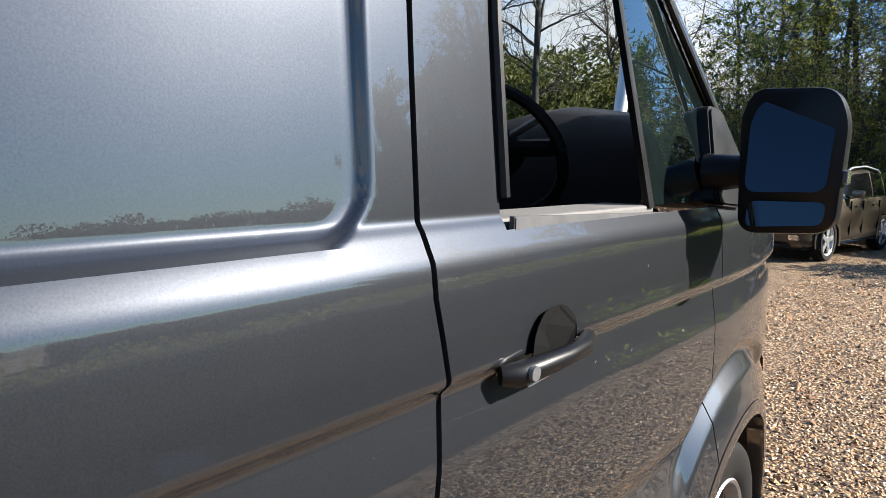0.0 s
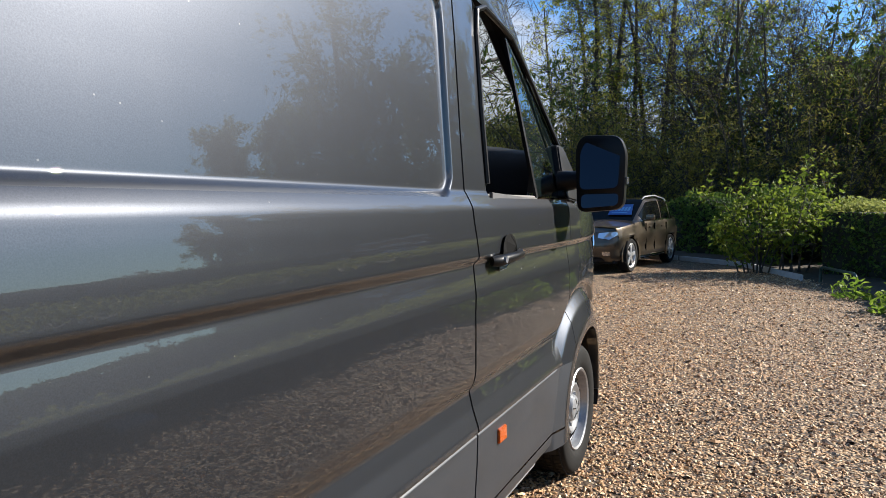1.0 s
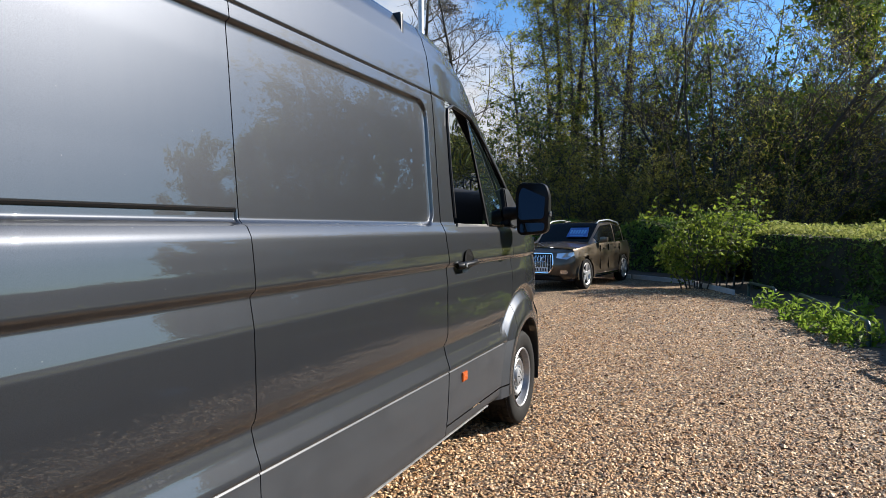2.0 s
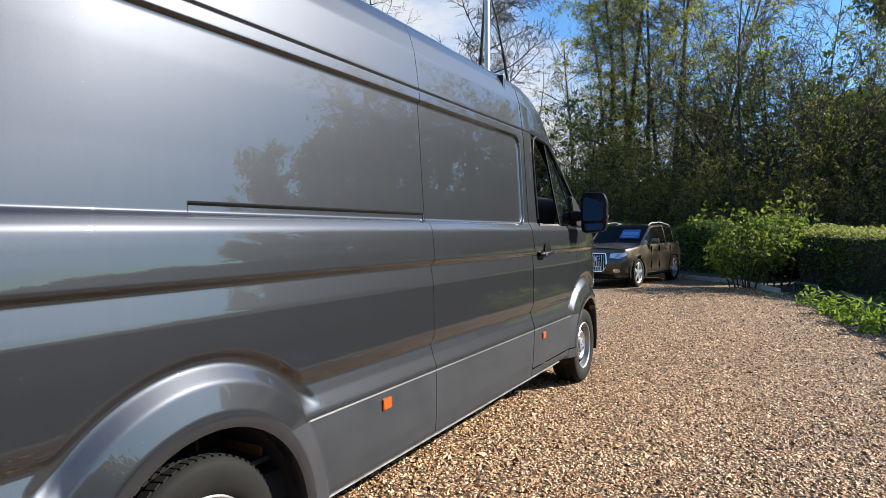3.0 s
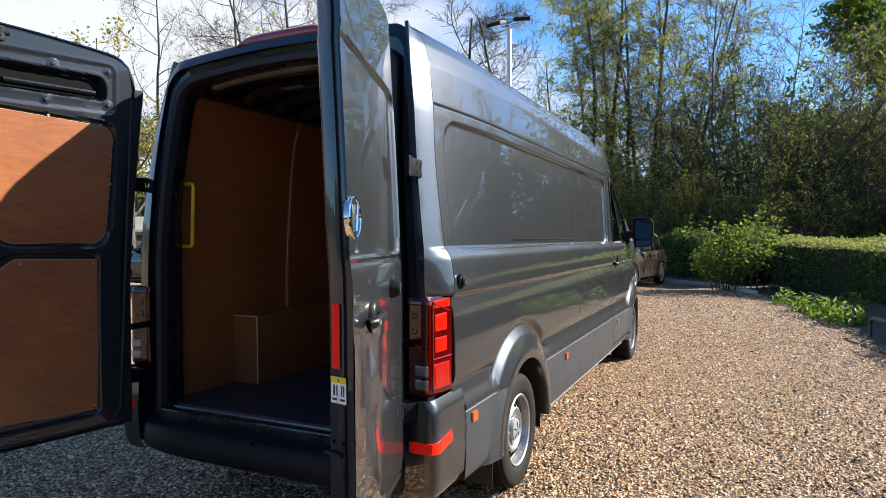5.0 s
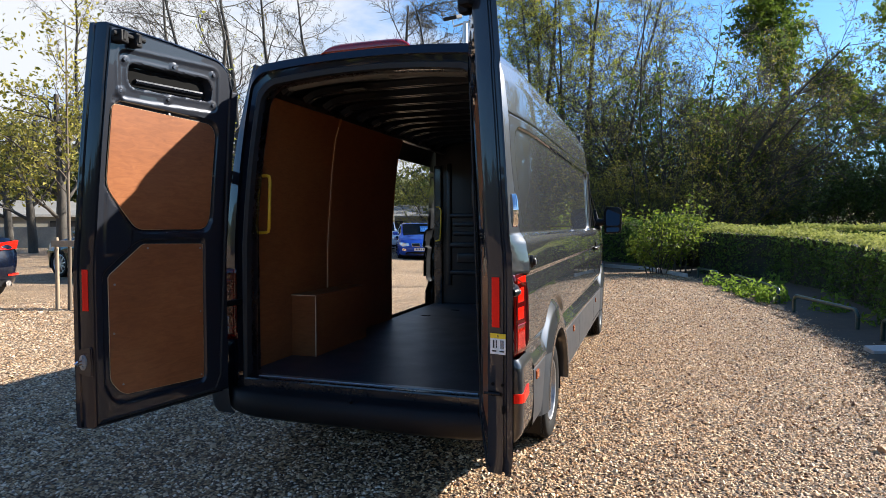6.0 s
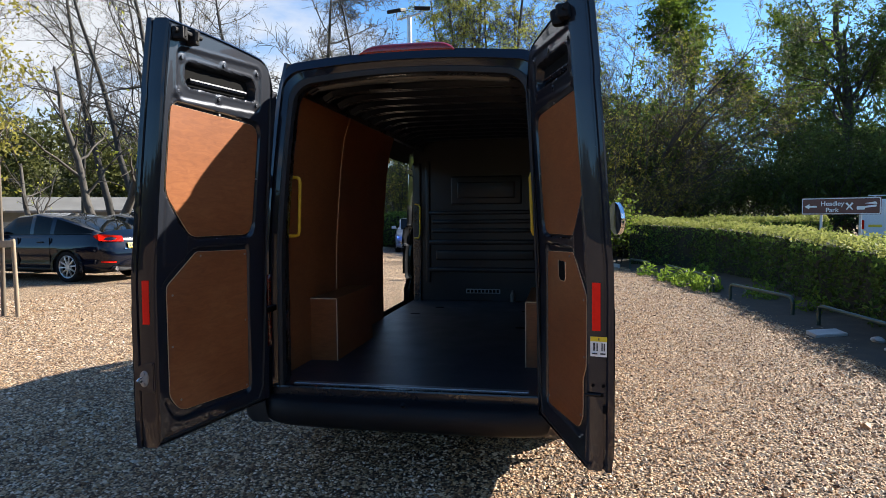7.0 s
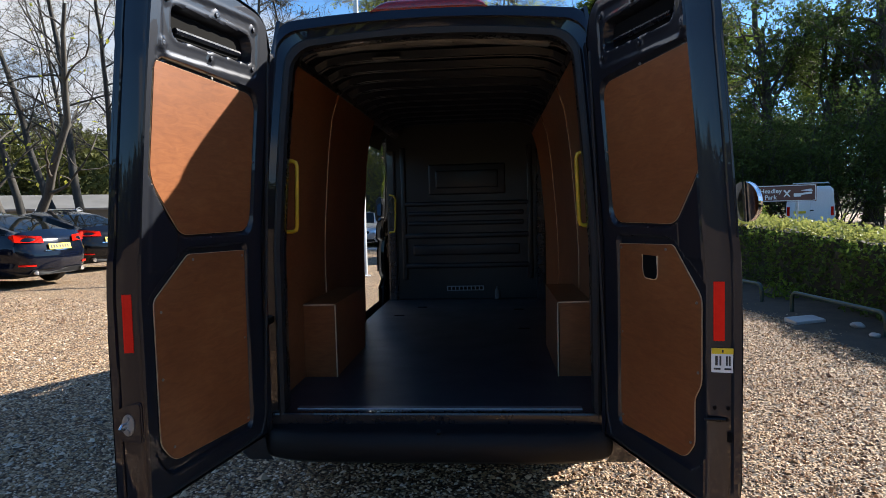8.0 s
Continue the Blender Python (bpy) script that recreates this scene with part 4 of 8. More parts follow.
    # plywood linings
    upper = rounded([(0.040, 1.53), (0.565, 1.53), (0.770, 1.74), (0.770, 2.160), (0.040, 2.135)], [0.09, 0.05, 0.06, 0.03, 0.09], 6)
    lower = rounded([(0.085, 0.66), (0.66, 0.675), (0.735, 0.76), (0.735, 1.295), (0.52, 1.452), (0.085, 1.442)], [0.01, 0.08, 0.03, 0.02, 0.02, 0.01], 5)
    if sg > 0:
        lower = rounded([(0.085, 0.635), (0.62, 0.66), (0.68, 0.73), (0.68, 0.90), (0.725, 0.96), (0.725, 1.27), (0.54, 1.45), (0.085, 1.435)], [0.01, 0.06, 0.02, 0.02, 0.03, 0.03, 0.02, 0.01], 5)
    for poly in (upper, lower):
        ply = part("plywood_lining", plate(poly, 0.006, lambda u, w, t: pin(u, w, -0.084 - t), 0.001), M_PLY, door, "varnished brown plywood lining")
        part("plywood_edge", plate([(c0 + (p0 - c0) * 1.006, c1 + (p1 - c1) * 1.004) for p0, p1 in poly for c0, c1 in ((0.41, 0.5 * (min(q[1] for q in poly) + max(q[1] for q in poly))),)], 0.004, lambda u, w, t: pin(u, w, -0.0835 - t)), M_PLYEDGE, door, "pale raw plywood edge")
    for bs, bz in ((0.40, 2.155), (0.36, 1.51), (0.03, 1.84), (0.70, 1.25), (0.71, 1.00), (0.66, 0.73), (0.105, 1.42), (0.49, 1.43), (0.105, 0.68), (0.105, 1.05)):
        bm = bmesh.new()
        add_tube(bm, [pin(bs, bz, -0.088), pin(bs, bz, -0.0935)], 0.0055, 10)
        part("screw_cap", bm, M_STEEL, door)
    if sg > 0:
        part("pull_recess", plate(rounded([(0.30, 1.305), (0.42, 1.305), (0.42, 1.40), (0.30, 1.40)], [0.035, 0.035, 0.006, 0.006]), 0.003, lambda u, w, t: pin(u, w, -0.0905 - t)), M_DARK, door, "dark finger-pull recess")
        part("pull_rim", tube([pin(s, z, -0.092) for s, z in rounded([(0.30, 1.40), (0.30, 1.305), (0.42, 1.305), (0.42, 1.40)], [0, 0.035, 0.035, 0])], 0.003, 5), M_PLYEDGE, door)
    # seal round the inside
    part("door_weatherstrip", tube([pin(s, z, -0.098) for s, z in [(-0.045, 2.30), (-0.045, 0.65), (0.0, low + 0.03), (0.16, low + 0.025), (0.80, low + 0.025)]], 0.007, 6), M_RUBBER, door)
    # free edge: red strip, lock, label
    def edge_put(u, w, t):
        return put(DOOR_W + 0.004 + t + TAPER * u, w, u)
    part("red_strip", plate([(-0.082, 1.13), (-0.052, 1.13), (-0.052, 1.335), (-0.082, 1.335)], 0.003, edge_put), M_REFLEX, door, "red reflective strip")
    if sg > 0:
        lab = part("warning_label", plate([(-0.088, 1.02), (-0.028, 1.02), (-0.028, 1.105), (-0.088, 1.105)], 0.002, edge_put), M_WHITE, door, "white loading warning label with yellow header")
        part("label_header", plate([(-0.088, 1.085), (-0.028, 1.085), (-0.028, 1.105), (-0.088, 1.105)], 0.0035, edge_put), M_LABELY, lab)
        for u0, u1, z0, z1 in ((-0.082, -0.064, 1.030, 1.036), (-0.052, -0.034, 1.030, 1.036), (-0.078, -0.072, 1.045, 1.078), (-0.066, -0.062, 1.045, 1.078), (-0.048, -0.044, 1.045, 1.078), (-0.040, -0.036, 1.045, 1.078), (-0.060, -0.056, 1.090, 1.100)):
            part("print_bar", plate([(u0, z0), (u1, z0), (u1, z1), (u0, z1)], 0.0045, edge_put), M_INK, lab)
    if sg < 0:
        # oval zinc striker with its looped pin, on a black pressed housing
        part("striker_housing", plate(rounded([(-0.100, 0.80), (-0.022, 0.82), (-0.022, 0.935), (-0.100, 0.955)], 0.02), 0.010, edge_put, 0.004), M_JAMB_SHADE, door, "dark pressed striker housing")
        ring = [(-0.058 + 0.020 * math.cos(t), 0.876 + 0.039 * math.sin(t)) for t in np.linspace(0, 2 * math.pi, 25)[:-1]]
        lk = part("striker_plate", plate(ring, 0.016, edge_put, 0.002), M_STEEL, door, "oval zinc striker plate")
        part("striker_pin", tube([edge_put(-0.058, 0.884, 0.014), edge_put(-0.058, 0.884, 0.040), edge_put(-0.058, 0.876, 0.052), edge_put(-0.058, 0.868, 0.040), edge_put(-0.058, 0.868, 0.014)], 0.0055, 8), M_CHROME, lk, "chrome looped pin")
        for bz in (0.852, 0.900):
            part("striker_bolt", tube([edge_put(-0.058, bz, 0.014), edge_put(-0.058, bz, 0.020)], 0.009, 10), M_STEEL, lk)
    else:
        # latch lever in its slit, two round holes and a slot
        part("latch_slit", plate(rounded([(-0.098, 0.846), (-0.040, 0.848), (-0.040, 0.862), (-0.098, 0.866)], 0.005), 0.002, edge_put), M_DARK, door)
        part("latch_lever", tube([edge_put(-0.112, 0.856, 0.010), edge_put(-0.075, 0.857, 0.008), edge_put(-0.050, 0.856, 0.004)], 0.006, 8), M_BLACK, door, "black latch lever")
        for u in (-0.078, -0.040):
            part("edge_hole", tube([edge_put(u, 0.895, 0.0), edge_put(u, 0.895, 0.002)], 0.007, 12), M_DARK, door)
        part("edge_hole", plate(rounded([(-0.042, 0.775), (-0.030, 0.775), (-0.030, 0.812), (-0.042, 0.812)], 0.004), 0.002, edge_put), M_DARK, door)
    # head catch at the top of the free edge
    bm = bmesh.new()
    for s, size in ((0.735, (0.055, 0.060, 0.060)), (0.655, (0.050, 0.050, 0.070))):
        add_box(bm, (0, 0, 0), size, 0.010, Matrix.Translation(put(s, door_top(s) - 0.060, -0.118)) @ Matrix.Rotation(-sg * a, 4, "Z"))
        add_tube(bm, [put(s - 0.045, door_top(s) - 0.052, -0.125), put(s + 0.045, door_top(s) - 0.052, -0.125)], 0.013, 10)
        add_tube(bm, [put(s, door_top(s) - 0.075, -0.140), put(s, door_top(s) - 0.035, -0.140)], 0.014, 10)
    part("head_catch", bm, M_CABIN, door, "black head catch")

    # hinges
    for hz, foot, turn in ((1.862, Vector((sg * 0.892, 0.03, 0)), 6), (0.768, Vector((sg * 0.952, -0.012, 0)), -37)):
        m = Matrix.Translation(foot + Vector((0, 0, hz))) @ Matrix.Rotation(radians(sg * turn), 4, "Z")
        bm = bmesh.new()
        add_box(bm, (sg * 0.006, -0.066, 0), (0.012, 0.110, 0.082), 0.005)
        add_tube(bm, [(sg * 0.002, -0.132, -0.034), (sg * 0.002, -0.132, 0.034)], 0.013, 12)
        for hk in (-1, 1):
            add_box(bm, (sg * 0.004, -0.128, hk * 0.034), (0.018, 0.034, 0.024), 0.004)
            add_box(bm, (sg * 0.004, -0.002, hk * 0.026), (0.018, 0.030, 0.026), 0.004)
        add_tube(bm, [(sg * 0.004, 0.004, -0.040), (sg * 0.004, 0.004, 0.040)], 0.008, 10)
        bmesh.ops.transform(bm, matrix=m, verts=bm.verts)
        hg = part("hinge", bm, M_HINGE, door, "dark painted door hinge", smooth=True)
        for k in (-1, 1):
            bm = tube([(sg * 0.011, -0.055, 0.019 * k), (sg * 0.0135, -0.055, 0.019 * k)], 0.009, 12)
            bmesh.ops.transform(bm, matrix=m, verts=bm.verts)
            part("hinge_hole", bm, M_DARK, hg)
    # rubber stop on the skin
    bm = bmesh.new()
    for s in (0.250,):
        add_tube(bm, [put(s, 1.345, -0.002), put(s, 1.345, 0.012), put(s, 1.345, 0.034)], [0.040, 0.036, 0.027], 24)
    buffer = part("door_buffer", bm, M_BLACK, door, "round black door buffer", smooth=True)
    part("buffer_face", tube([put(0.250, 1.345, 0.034), put(0.250, 1.345, 0.038), put(0.250, 1.345, 0.040)], [0.022, 0.021, 0.014], 20), M_TRIM, buffer, "dull grey buffer face", smooth=True)
    part("buffer_slot", tube([put(0.250, 1.332, 0.041), put(0.250, 1.358, 0.041)], 0.003, 6), M_BLACK, buffer)
    if sg > 0:
        # outer handle in its dished pocket, and the maker's badge as a plain chrome roundel
        def shell(s0, z0, rs, rz, deep_):
            """A squashed half-dome that stands out of the skin."""
            vv, ff = [put(s0, z0 + 0.35 * rz, 0.004 + deep_)], []
            for k in range(1, 7):
                for a in np.linspace(0, math.pi, 19):
                    q = k / 6
                    vv.append(put(s0 + rs * q * math.cos(a), z0 + 0.35 * rz * (1 - q) + rz * q * math.sin(a), 0.004 + deep_ * math.sqrt(max(0.0, 1 - q * q)) - 0.004 * (k == 6)))
            for k in range(6):
                for a in range(18):
                    ff.append((0, 1 + a, 2 + a) if k == 0 else (1 + (k - 1) * 19 + a, 1 + k * 19 + a, 2 + k * 19 + a, 2 + (k - 1) * 19 + a))
            return mesh_of("handle_pocket", vv, ff)
        part("handle_pocket", shell(0.565, 1.268, 0.046, 0.062, 0.020), M_BLACK, door, "black domed handle pocket")
        part("pocket_lip", plate(rounded([(0.535, 1.215), (0.585, 1.215), (0.605, 1.246), (0.525, 1.246)], 0.015), 0.003, lambda u, w, t: put(u, w, 0.006 + t), 0.001), M_CLAD, door, "satin grey lower pocket lip")
        pts = [(0.482, 1.272), (0.495, 1.274), (0.545, 1.270), (0.605, 1.264), (0.640, 1.261), (0.656, 1.259)]
        bm = tube([put(s, z, w) for (s, z), w in zip(pts, (0.012, 0.026, 0.034, 0.032, 0.026, 0.012))], [0.010, 0.014, 0.016, 0.018, 0.020, 0.016], 14)
        h = part("door_handle", bm, M_BLACK, door, "black plastic door handle", smooth=True)
        bm = bmesh.new()
        add_tube(bm, [put(0.634, 1.261, 0.040), put(0.634, 1.261, 0.050)], 0.010, 14)
        part("key_lock", bm, M_STEEL, h)
        bm = bmesh.new()
        cs, cz, rr = 0.812, 1.606, 0.067
        def disc(r, w):
            return [bm.verts.new(put(cs + r * math.cos(t), cz + r * math.sin(t), w)) for t in np.linspace(0, 2 * math.pi, 41)[:-1]]
        rings = [disc(rr, 0.006), disc(rr, 0.016), disc(rr * 0.96, 0.022), disc(rr * 0.86, 0.022), disc(rr * 0.82, 0.014), disc(rr * 0.3, 0.018)]
        for r0, r1 in zip(rings, rings[1:]):
            for k in range(40):
                bm.faces.new((r0[k], r0[(k + 1) % 40], r1[(k + 1) % 40], r1[k]))
        bm.faces.new(rings[-1])
        bm.faces.new(rings[0])
        badge = part("badge", bm, M_CHROME, door, "round chrome badge with dark field", smooth=True)
        part("badge_field", plate([(cs + rr * 0.82 * math.cos(t), cz + rr * 0.82 * math.sin(t)) for t in np.linspace(0, 2 * math.pi, 33)[:-1]], 0.003, lambda u, w, t: put(u, w, 0.0165 + t)), mat("badge_dark", (0.012, 0.02, 0.035), 0.1, coat=1.0), badge)
        for r_ in (rr * 0.92,):
            part("badge_ring", tube([put(cs + r_ * math.cos(t), cz + r_ * math.sin(t), 0.020) for t in np.linspace(0, 2 * math.pi, 37)], 0.006, 8), M_CHROME, badge, "chrome badge ring", smooth=True)
        for k in (-1, 1):
            part("badge_bar", tube([put(cs + k * rr * 0.12, cz - rr * 0.62, 0.020), put(cs + k * rr * 0.45, cz + rr * 0.62, 0.020)], 0.007, 8), M_CHROME, badge, "slanting chrome badge bar", smooth=True)
    return door


rear_door(1, 17.5)
rear_door(-1, 11.0)

# high brake lamp on the roof edge
v, f = [], []
for i, u in enumerate(np.linspace(-0.30, 0.30, 25)):
    e = 1 - abs(u / 0.30) ** 8
    for dy, dz in ((0.115, 0.0), (0.105, 0.03 * e), (0.125, 0.055 * e), (0.26, 0.055 * e), (0.33, 0.02)):
        v.append((u, dy + 0.03, 2.605 + 0.02 * (1 - (u / 0.8) ** 2) + dz - 0.01))
for i in range(24):
    for k in range(4):
        f.append((i * 5 + k, i * 5 + k + 1, i * 5 + 6 + k, i * 5 + 5 + k))
part("high_brake_lamp", mesh_of("high_brake_lamp", v, f), M_REDL, van, "red high-level brake lamp")
part("aerial", tube([(0.35, 0.55, 2.63), (0.35, 0.50, 2.74)], 0.004, 6), M_BLACK, van)

# ---------------------------------------------------------------- load space
FLOOR_Z = 0.575
part("load_floor", box((0, 2.06, FLOOR_Z - 0.01), (1.80, 3.92, 0.02), 0.002), M_FLOOR, van, "dark grey vinyl load floor")


def wall_x(z):
    return np.interp(z, [0.55, 1.30, 1.50, 2.0, 2.25, 2.42], [0.885, 0.885, 0.875, 0.835, 0.80, 0.745])


def ply_wall(sg, y0, y1):
    v, f = [], []
    zs = np.linspace(FLOOR_Z, 2.42, 24)
    ysn = np.linspace(y0, y1, 36)
    for dx in (0.0, 0.009):
        for y in ysn:
            for z in zs:
                v.append((sg * (float(wall_x(z)) + dx), y, z))
    n, m = 36, 24
    for L in (0, n * m):
        for i in range(n - 1):
            for j in range(m - 1):
                if math.hypot(ysn[i] + 0.02 - 1.187, zs[j] + 0.03 - 0.345) < 0.50:
                    continue
                f.append((L + i * m + j, L + (i + 1) * m + j, L + (i + 1) * m + j + 1, L + i * m + j + 1))
    for i in (0, n - 1):
        for j in range(m - 1):
            f.append((i * m + j, i * m + j + 1, n * m + i * m + j + 1, n * m + i * m + j))
    return part("plywood_wall", mesh_of("plywood_wall", v, f), M_PLY, van, "varnished brown plywood side lining")


for sg, ends in ((-1, ((0.20, 1.248), (1.252, 2.60))), (1, ((0.20, 1.248), (1.252, 2.60), (2.604, 3.93)))):
    for y0, y1 in ends:
        ply_wall(sg, y0, y1)
    for y in (1.25,) if sg < 0 else (1.25, 2.602):
        part("lining_joint", tube([(sg * (float(wall_x(z)) - 0.001), y, z) for z in np.linspace(1.03, 2.35, 14)], 0.0035, 5), M_PLYEDGE, van, "pale plywood joint edge")
    # boxed wheel arch
    for nm, c, s in (("box_front", (sg * 0.783, 0.706, 0.797), (0.202, 0.012, 0.444)), ("box_side", (sg * 0.688, 1.13, 0.797), (0.012, 0.86, 0.444)),
                     ("box_top", (sg * 0.783, 1.13, 1.025), (0.204, 0.86, 0.012)), ("box_end", (sg * 0.783, 1.554, 0.797), (0.202, 0.012, 0.444))):
        part(nm, box(c, s, 0.0015), M_PLY, van, "plywood wheel-arch box board")
    part("box_edge", box((sg * 0.6815, 0.6995, 0.80), (0.007, 0.007, 0.45)), M_PLYEDGE, van)
    part("box_edge", box((sg * 0.784, 0.6990, 1.0285), (0.20, 0.007, 0.007)), M_PLYEDGE, van)
    # yellow grab handle inside the opening
    part("grab_handle", tube([(sg * 0.835, 0.235, 1.50), (sg * 0.775, 0.228, 1.502), (sg * 0.757, 0.226, 1.508), (sg * 0.750, 0.225, 1.53), (sg * 0.738, 0.225, 1.85), (sg * 0.744, 0.225, 1.872), (sg * 0.762, 0.227, 1.879), (sg * 0.815, 0.235, 1.88)], 0.011, 10), M_YELLOW, van, "yellow grab handle", smooth=True)
    part("pillar_liner", box((sg * 0.830, 0.165, 1.38), (0.03, 0.09, 1.60), 0.01), M_VAN_SHADE, van)
    # door check link
    part("door_check", box((sg * 0.845, -0.06, 1.06), (0.03, 0.22, 0.035), 0.006), M_BLACK, van)

part("grab_handle", tube([(-0.86, 3.90, 1.35), (-0.80, 3.89, 1.36), (-0.79, 3.89, 1.40), (-0.78, 3.89, 1.72), (-0.80, 3.89, 1.76), (-0.85, 3.90, 1.77)], 0.010, 8), M_YELLOW, van, "yellow grab handle", smooth=True)
# ceiling skin and roof bows
v, f = [], []
for y in np.linspace(0.2, 4.0, 8):
    for u in np.linspace(-1, 1, 13):
        v.append((u * 0.80, y, 2.545 - 0.09 * abs(u) ** 7))
for i in range(7):
    for k in range(12):
        f.append((i * 13 + k, i * 13 + k + 1, i * 13 + 14 + k, i * 13 + 13 + k))
part("roof_lining", mesh_of("roof_lining", v, f), M_LOAD_SHADE, van)
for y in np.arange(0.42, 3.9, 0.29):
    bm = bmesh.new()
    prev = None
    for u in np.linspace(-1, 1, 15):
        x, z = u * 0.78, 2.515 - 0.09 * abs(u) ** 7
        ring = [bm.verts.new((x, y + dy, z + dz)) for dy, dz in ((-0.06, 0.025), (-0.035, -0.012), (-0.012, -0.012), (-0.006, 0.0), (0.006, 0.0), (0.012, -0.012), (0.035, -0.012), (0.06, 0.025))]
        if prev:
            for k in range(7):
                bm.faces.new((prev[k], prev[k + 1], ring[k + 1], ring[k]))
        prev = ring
    part("roof_bow", bm, M_LOAD_SHADE, van)
    for u in (-0.62, 0.62):
        part("bow_hole", box((u, y - 0.03, 2.478), (0.05, 0.02, 0.004), 0.001), M_DARK, van)
part("load_lamp", box((-0.30, 0.62, 2.492), (0.16, 0.05, 0.012), 0.004), M_HEADER, van, "white strip interior lamp, unlit")
for sg in (1, -1):
    part("cant_rail", tube([(sg * 0.77, y, 2.44) for y in (0.2, 1.5, 3.95)], 0.04, 8), M_VAN_SHADE, van)
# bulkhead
part("bulkhead", box((0, 3.985, 1.57), (1.76, 0.03, 1.99), 0.01), M_LOAD_SHADE, van, "dark grey pressed steel bulkhead")
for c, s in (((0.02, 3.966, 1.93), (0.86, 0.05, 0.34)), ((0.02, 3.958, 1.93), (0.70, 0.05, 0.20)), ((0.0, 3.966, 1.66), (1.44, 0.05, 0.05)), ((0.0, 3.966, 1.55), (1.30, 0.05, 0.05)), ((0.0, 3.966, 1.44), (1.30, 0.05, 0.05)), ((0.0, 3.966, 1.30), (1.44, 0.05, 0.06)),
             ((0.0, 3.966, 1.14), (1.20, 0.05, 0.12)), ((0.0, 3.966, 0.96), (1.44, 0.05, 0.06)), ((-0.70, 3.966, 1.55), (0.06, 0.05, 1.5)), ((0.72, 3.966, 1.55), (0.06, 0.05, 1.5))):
    part("bulkhead_pressing", box(c, s, 0.018, seg=3), M_LOAD_SHADE, van, smooth=True)
part("vent_grille", box((-0.02, 3.962, 0.70), (0.42, 0.012, 0.055), 0.004), M_STEEL, van, "pale vent grille low on the bulkhead")
for k in range(9):
    part("grille_slot", box((-0.20 + 0.045 * k, 3.9545, 0.70), (0.032, 0.004, 0.035), 0.001), M_DARK, van)
part("tie_bottle", lathe([(0.0, 0.0), (0.03, 0.0), (0.03, 0.09), (0.012, 0.12), (0.010, 0.14), (0.0, 0.14)], 14), M_BEIGE, van, "white strap end by the bulkhead")
bpy.data.objects["tie_bottle"].matrix_basis = pose(0.34, 3.93, 0.58, 0, -90, 0)
for sg in (1, -1):
    part("b_pillar", box((sg * 0.835, 3.965, 1.40), (0.10, 0.09, 1.75), 0.02), M_VAN_SHADE, van)
for tx, ty in ((-0.62, 2.9), (-0.45, 3.4), (0.55, 2.2), (0.55, 3.2)):
    part("lashing_eye", plate(rounded([(-0.05, -0.02), (0.05, -0.02), (0.05, 0.02), (-0.05, 0.02)], 0.015), 0.004, lambda u, w, t: (tx + u, ty + w, FLOOR_Z + 0.0005 + t)), M_DARK, van)
part("side_step", box((-0.90, 3.28, 0.45), (0.18, 1.26, 0.10), 0.01), M_BLACK, van)
# sliding door pushed back along the outside
v, f = [], []
ysn, zsn = np.linspace(1.35, 2.60, 10), np.concatenate([np.linspace(0.45, 1.48, 30), np.linspace(1.5, 2.24, 16)])
for dx in (0.075, 0.03):
    for y in ysn:
        for z in zsn:
            v.append((-(float(half(z)) + dx), y, z))
n, m = 10, len(zsn)
for L in (0, n * m):
    for i in range(n - 1):
        for j in range(m - 1):
            f.append((L + i * m + j, L + (i + 1) * m + j, L + (i + 1) * m + j + 1, L + i * m + j + 1))
for i in (0, n - 1):
    for j in range(m - 1):
        f.append((i * m + j, i * m + j + 1, n * m + i * m + j + 1, n * m + i * m + j))
for j in (0, m - 1):
    for i in range(n - 1):
        f.append((i * m + j, (i + 1) * m + j, n * m + (i + 1) * m + j, n * m + i * m + j))
part("sliding_door", mesh_of("sliding_door", v, f, False), M_VAN, van, "sliding side door pushed open")

# ---------------------------------------------------------------- cab


def on_side(sg, y, z, out=0.0):
    return (sg * (float(side_x(y, z)) + out), y + float(seam_shift(y, z)), z)


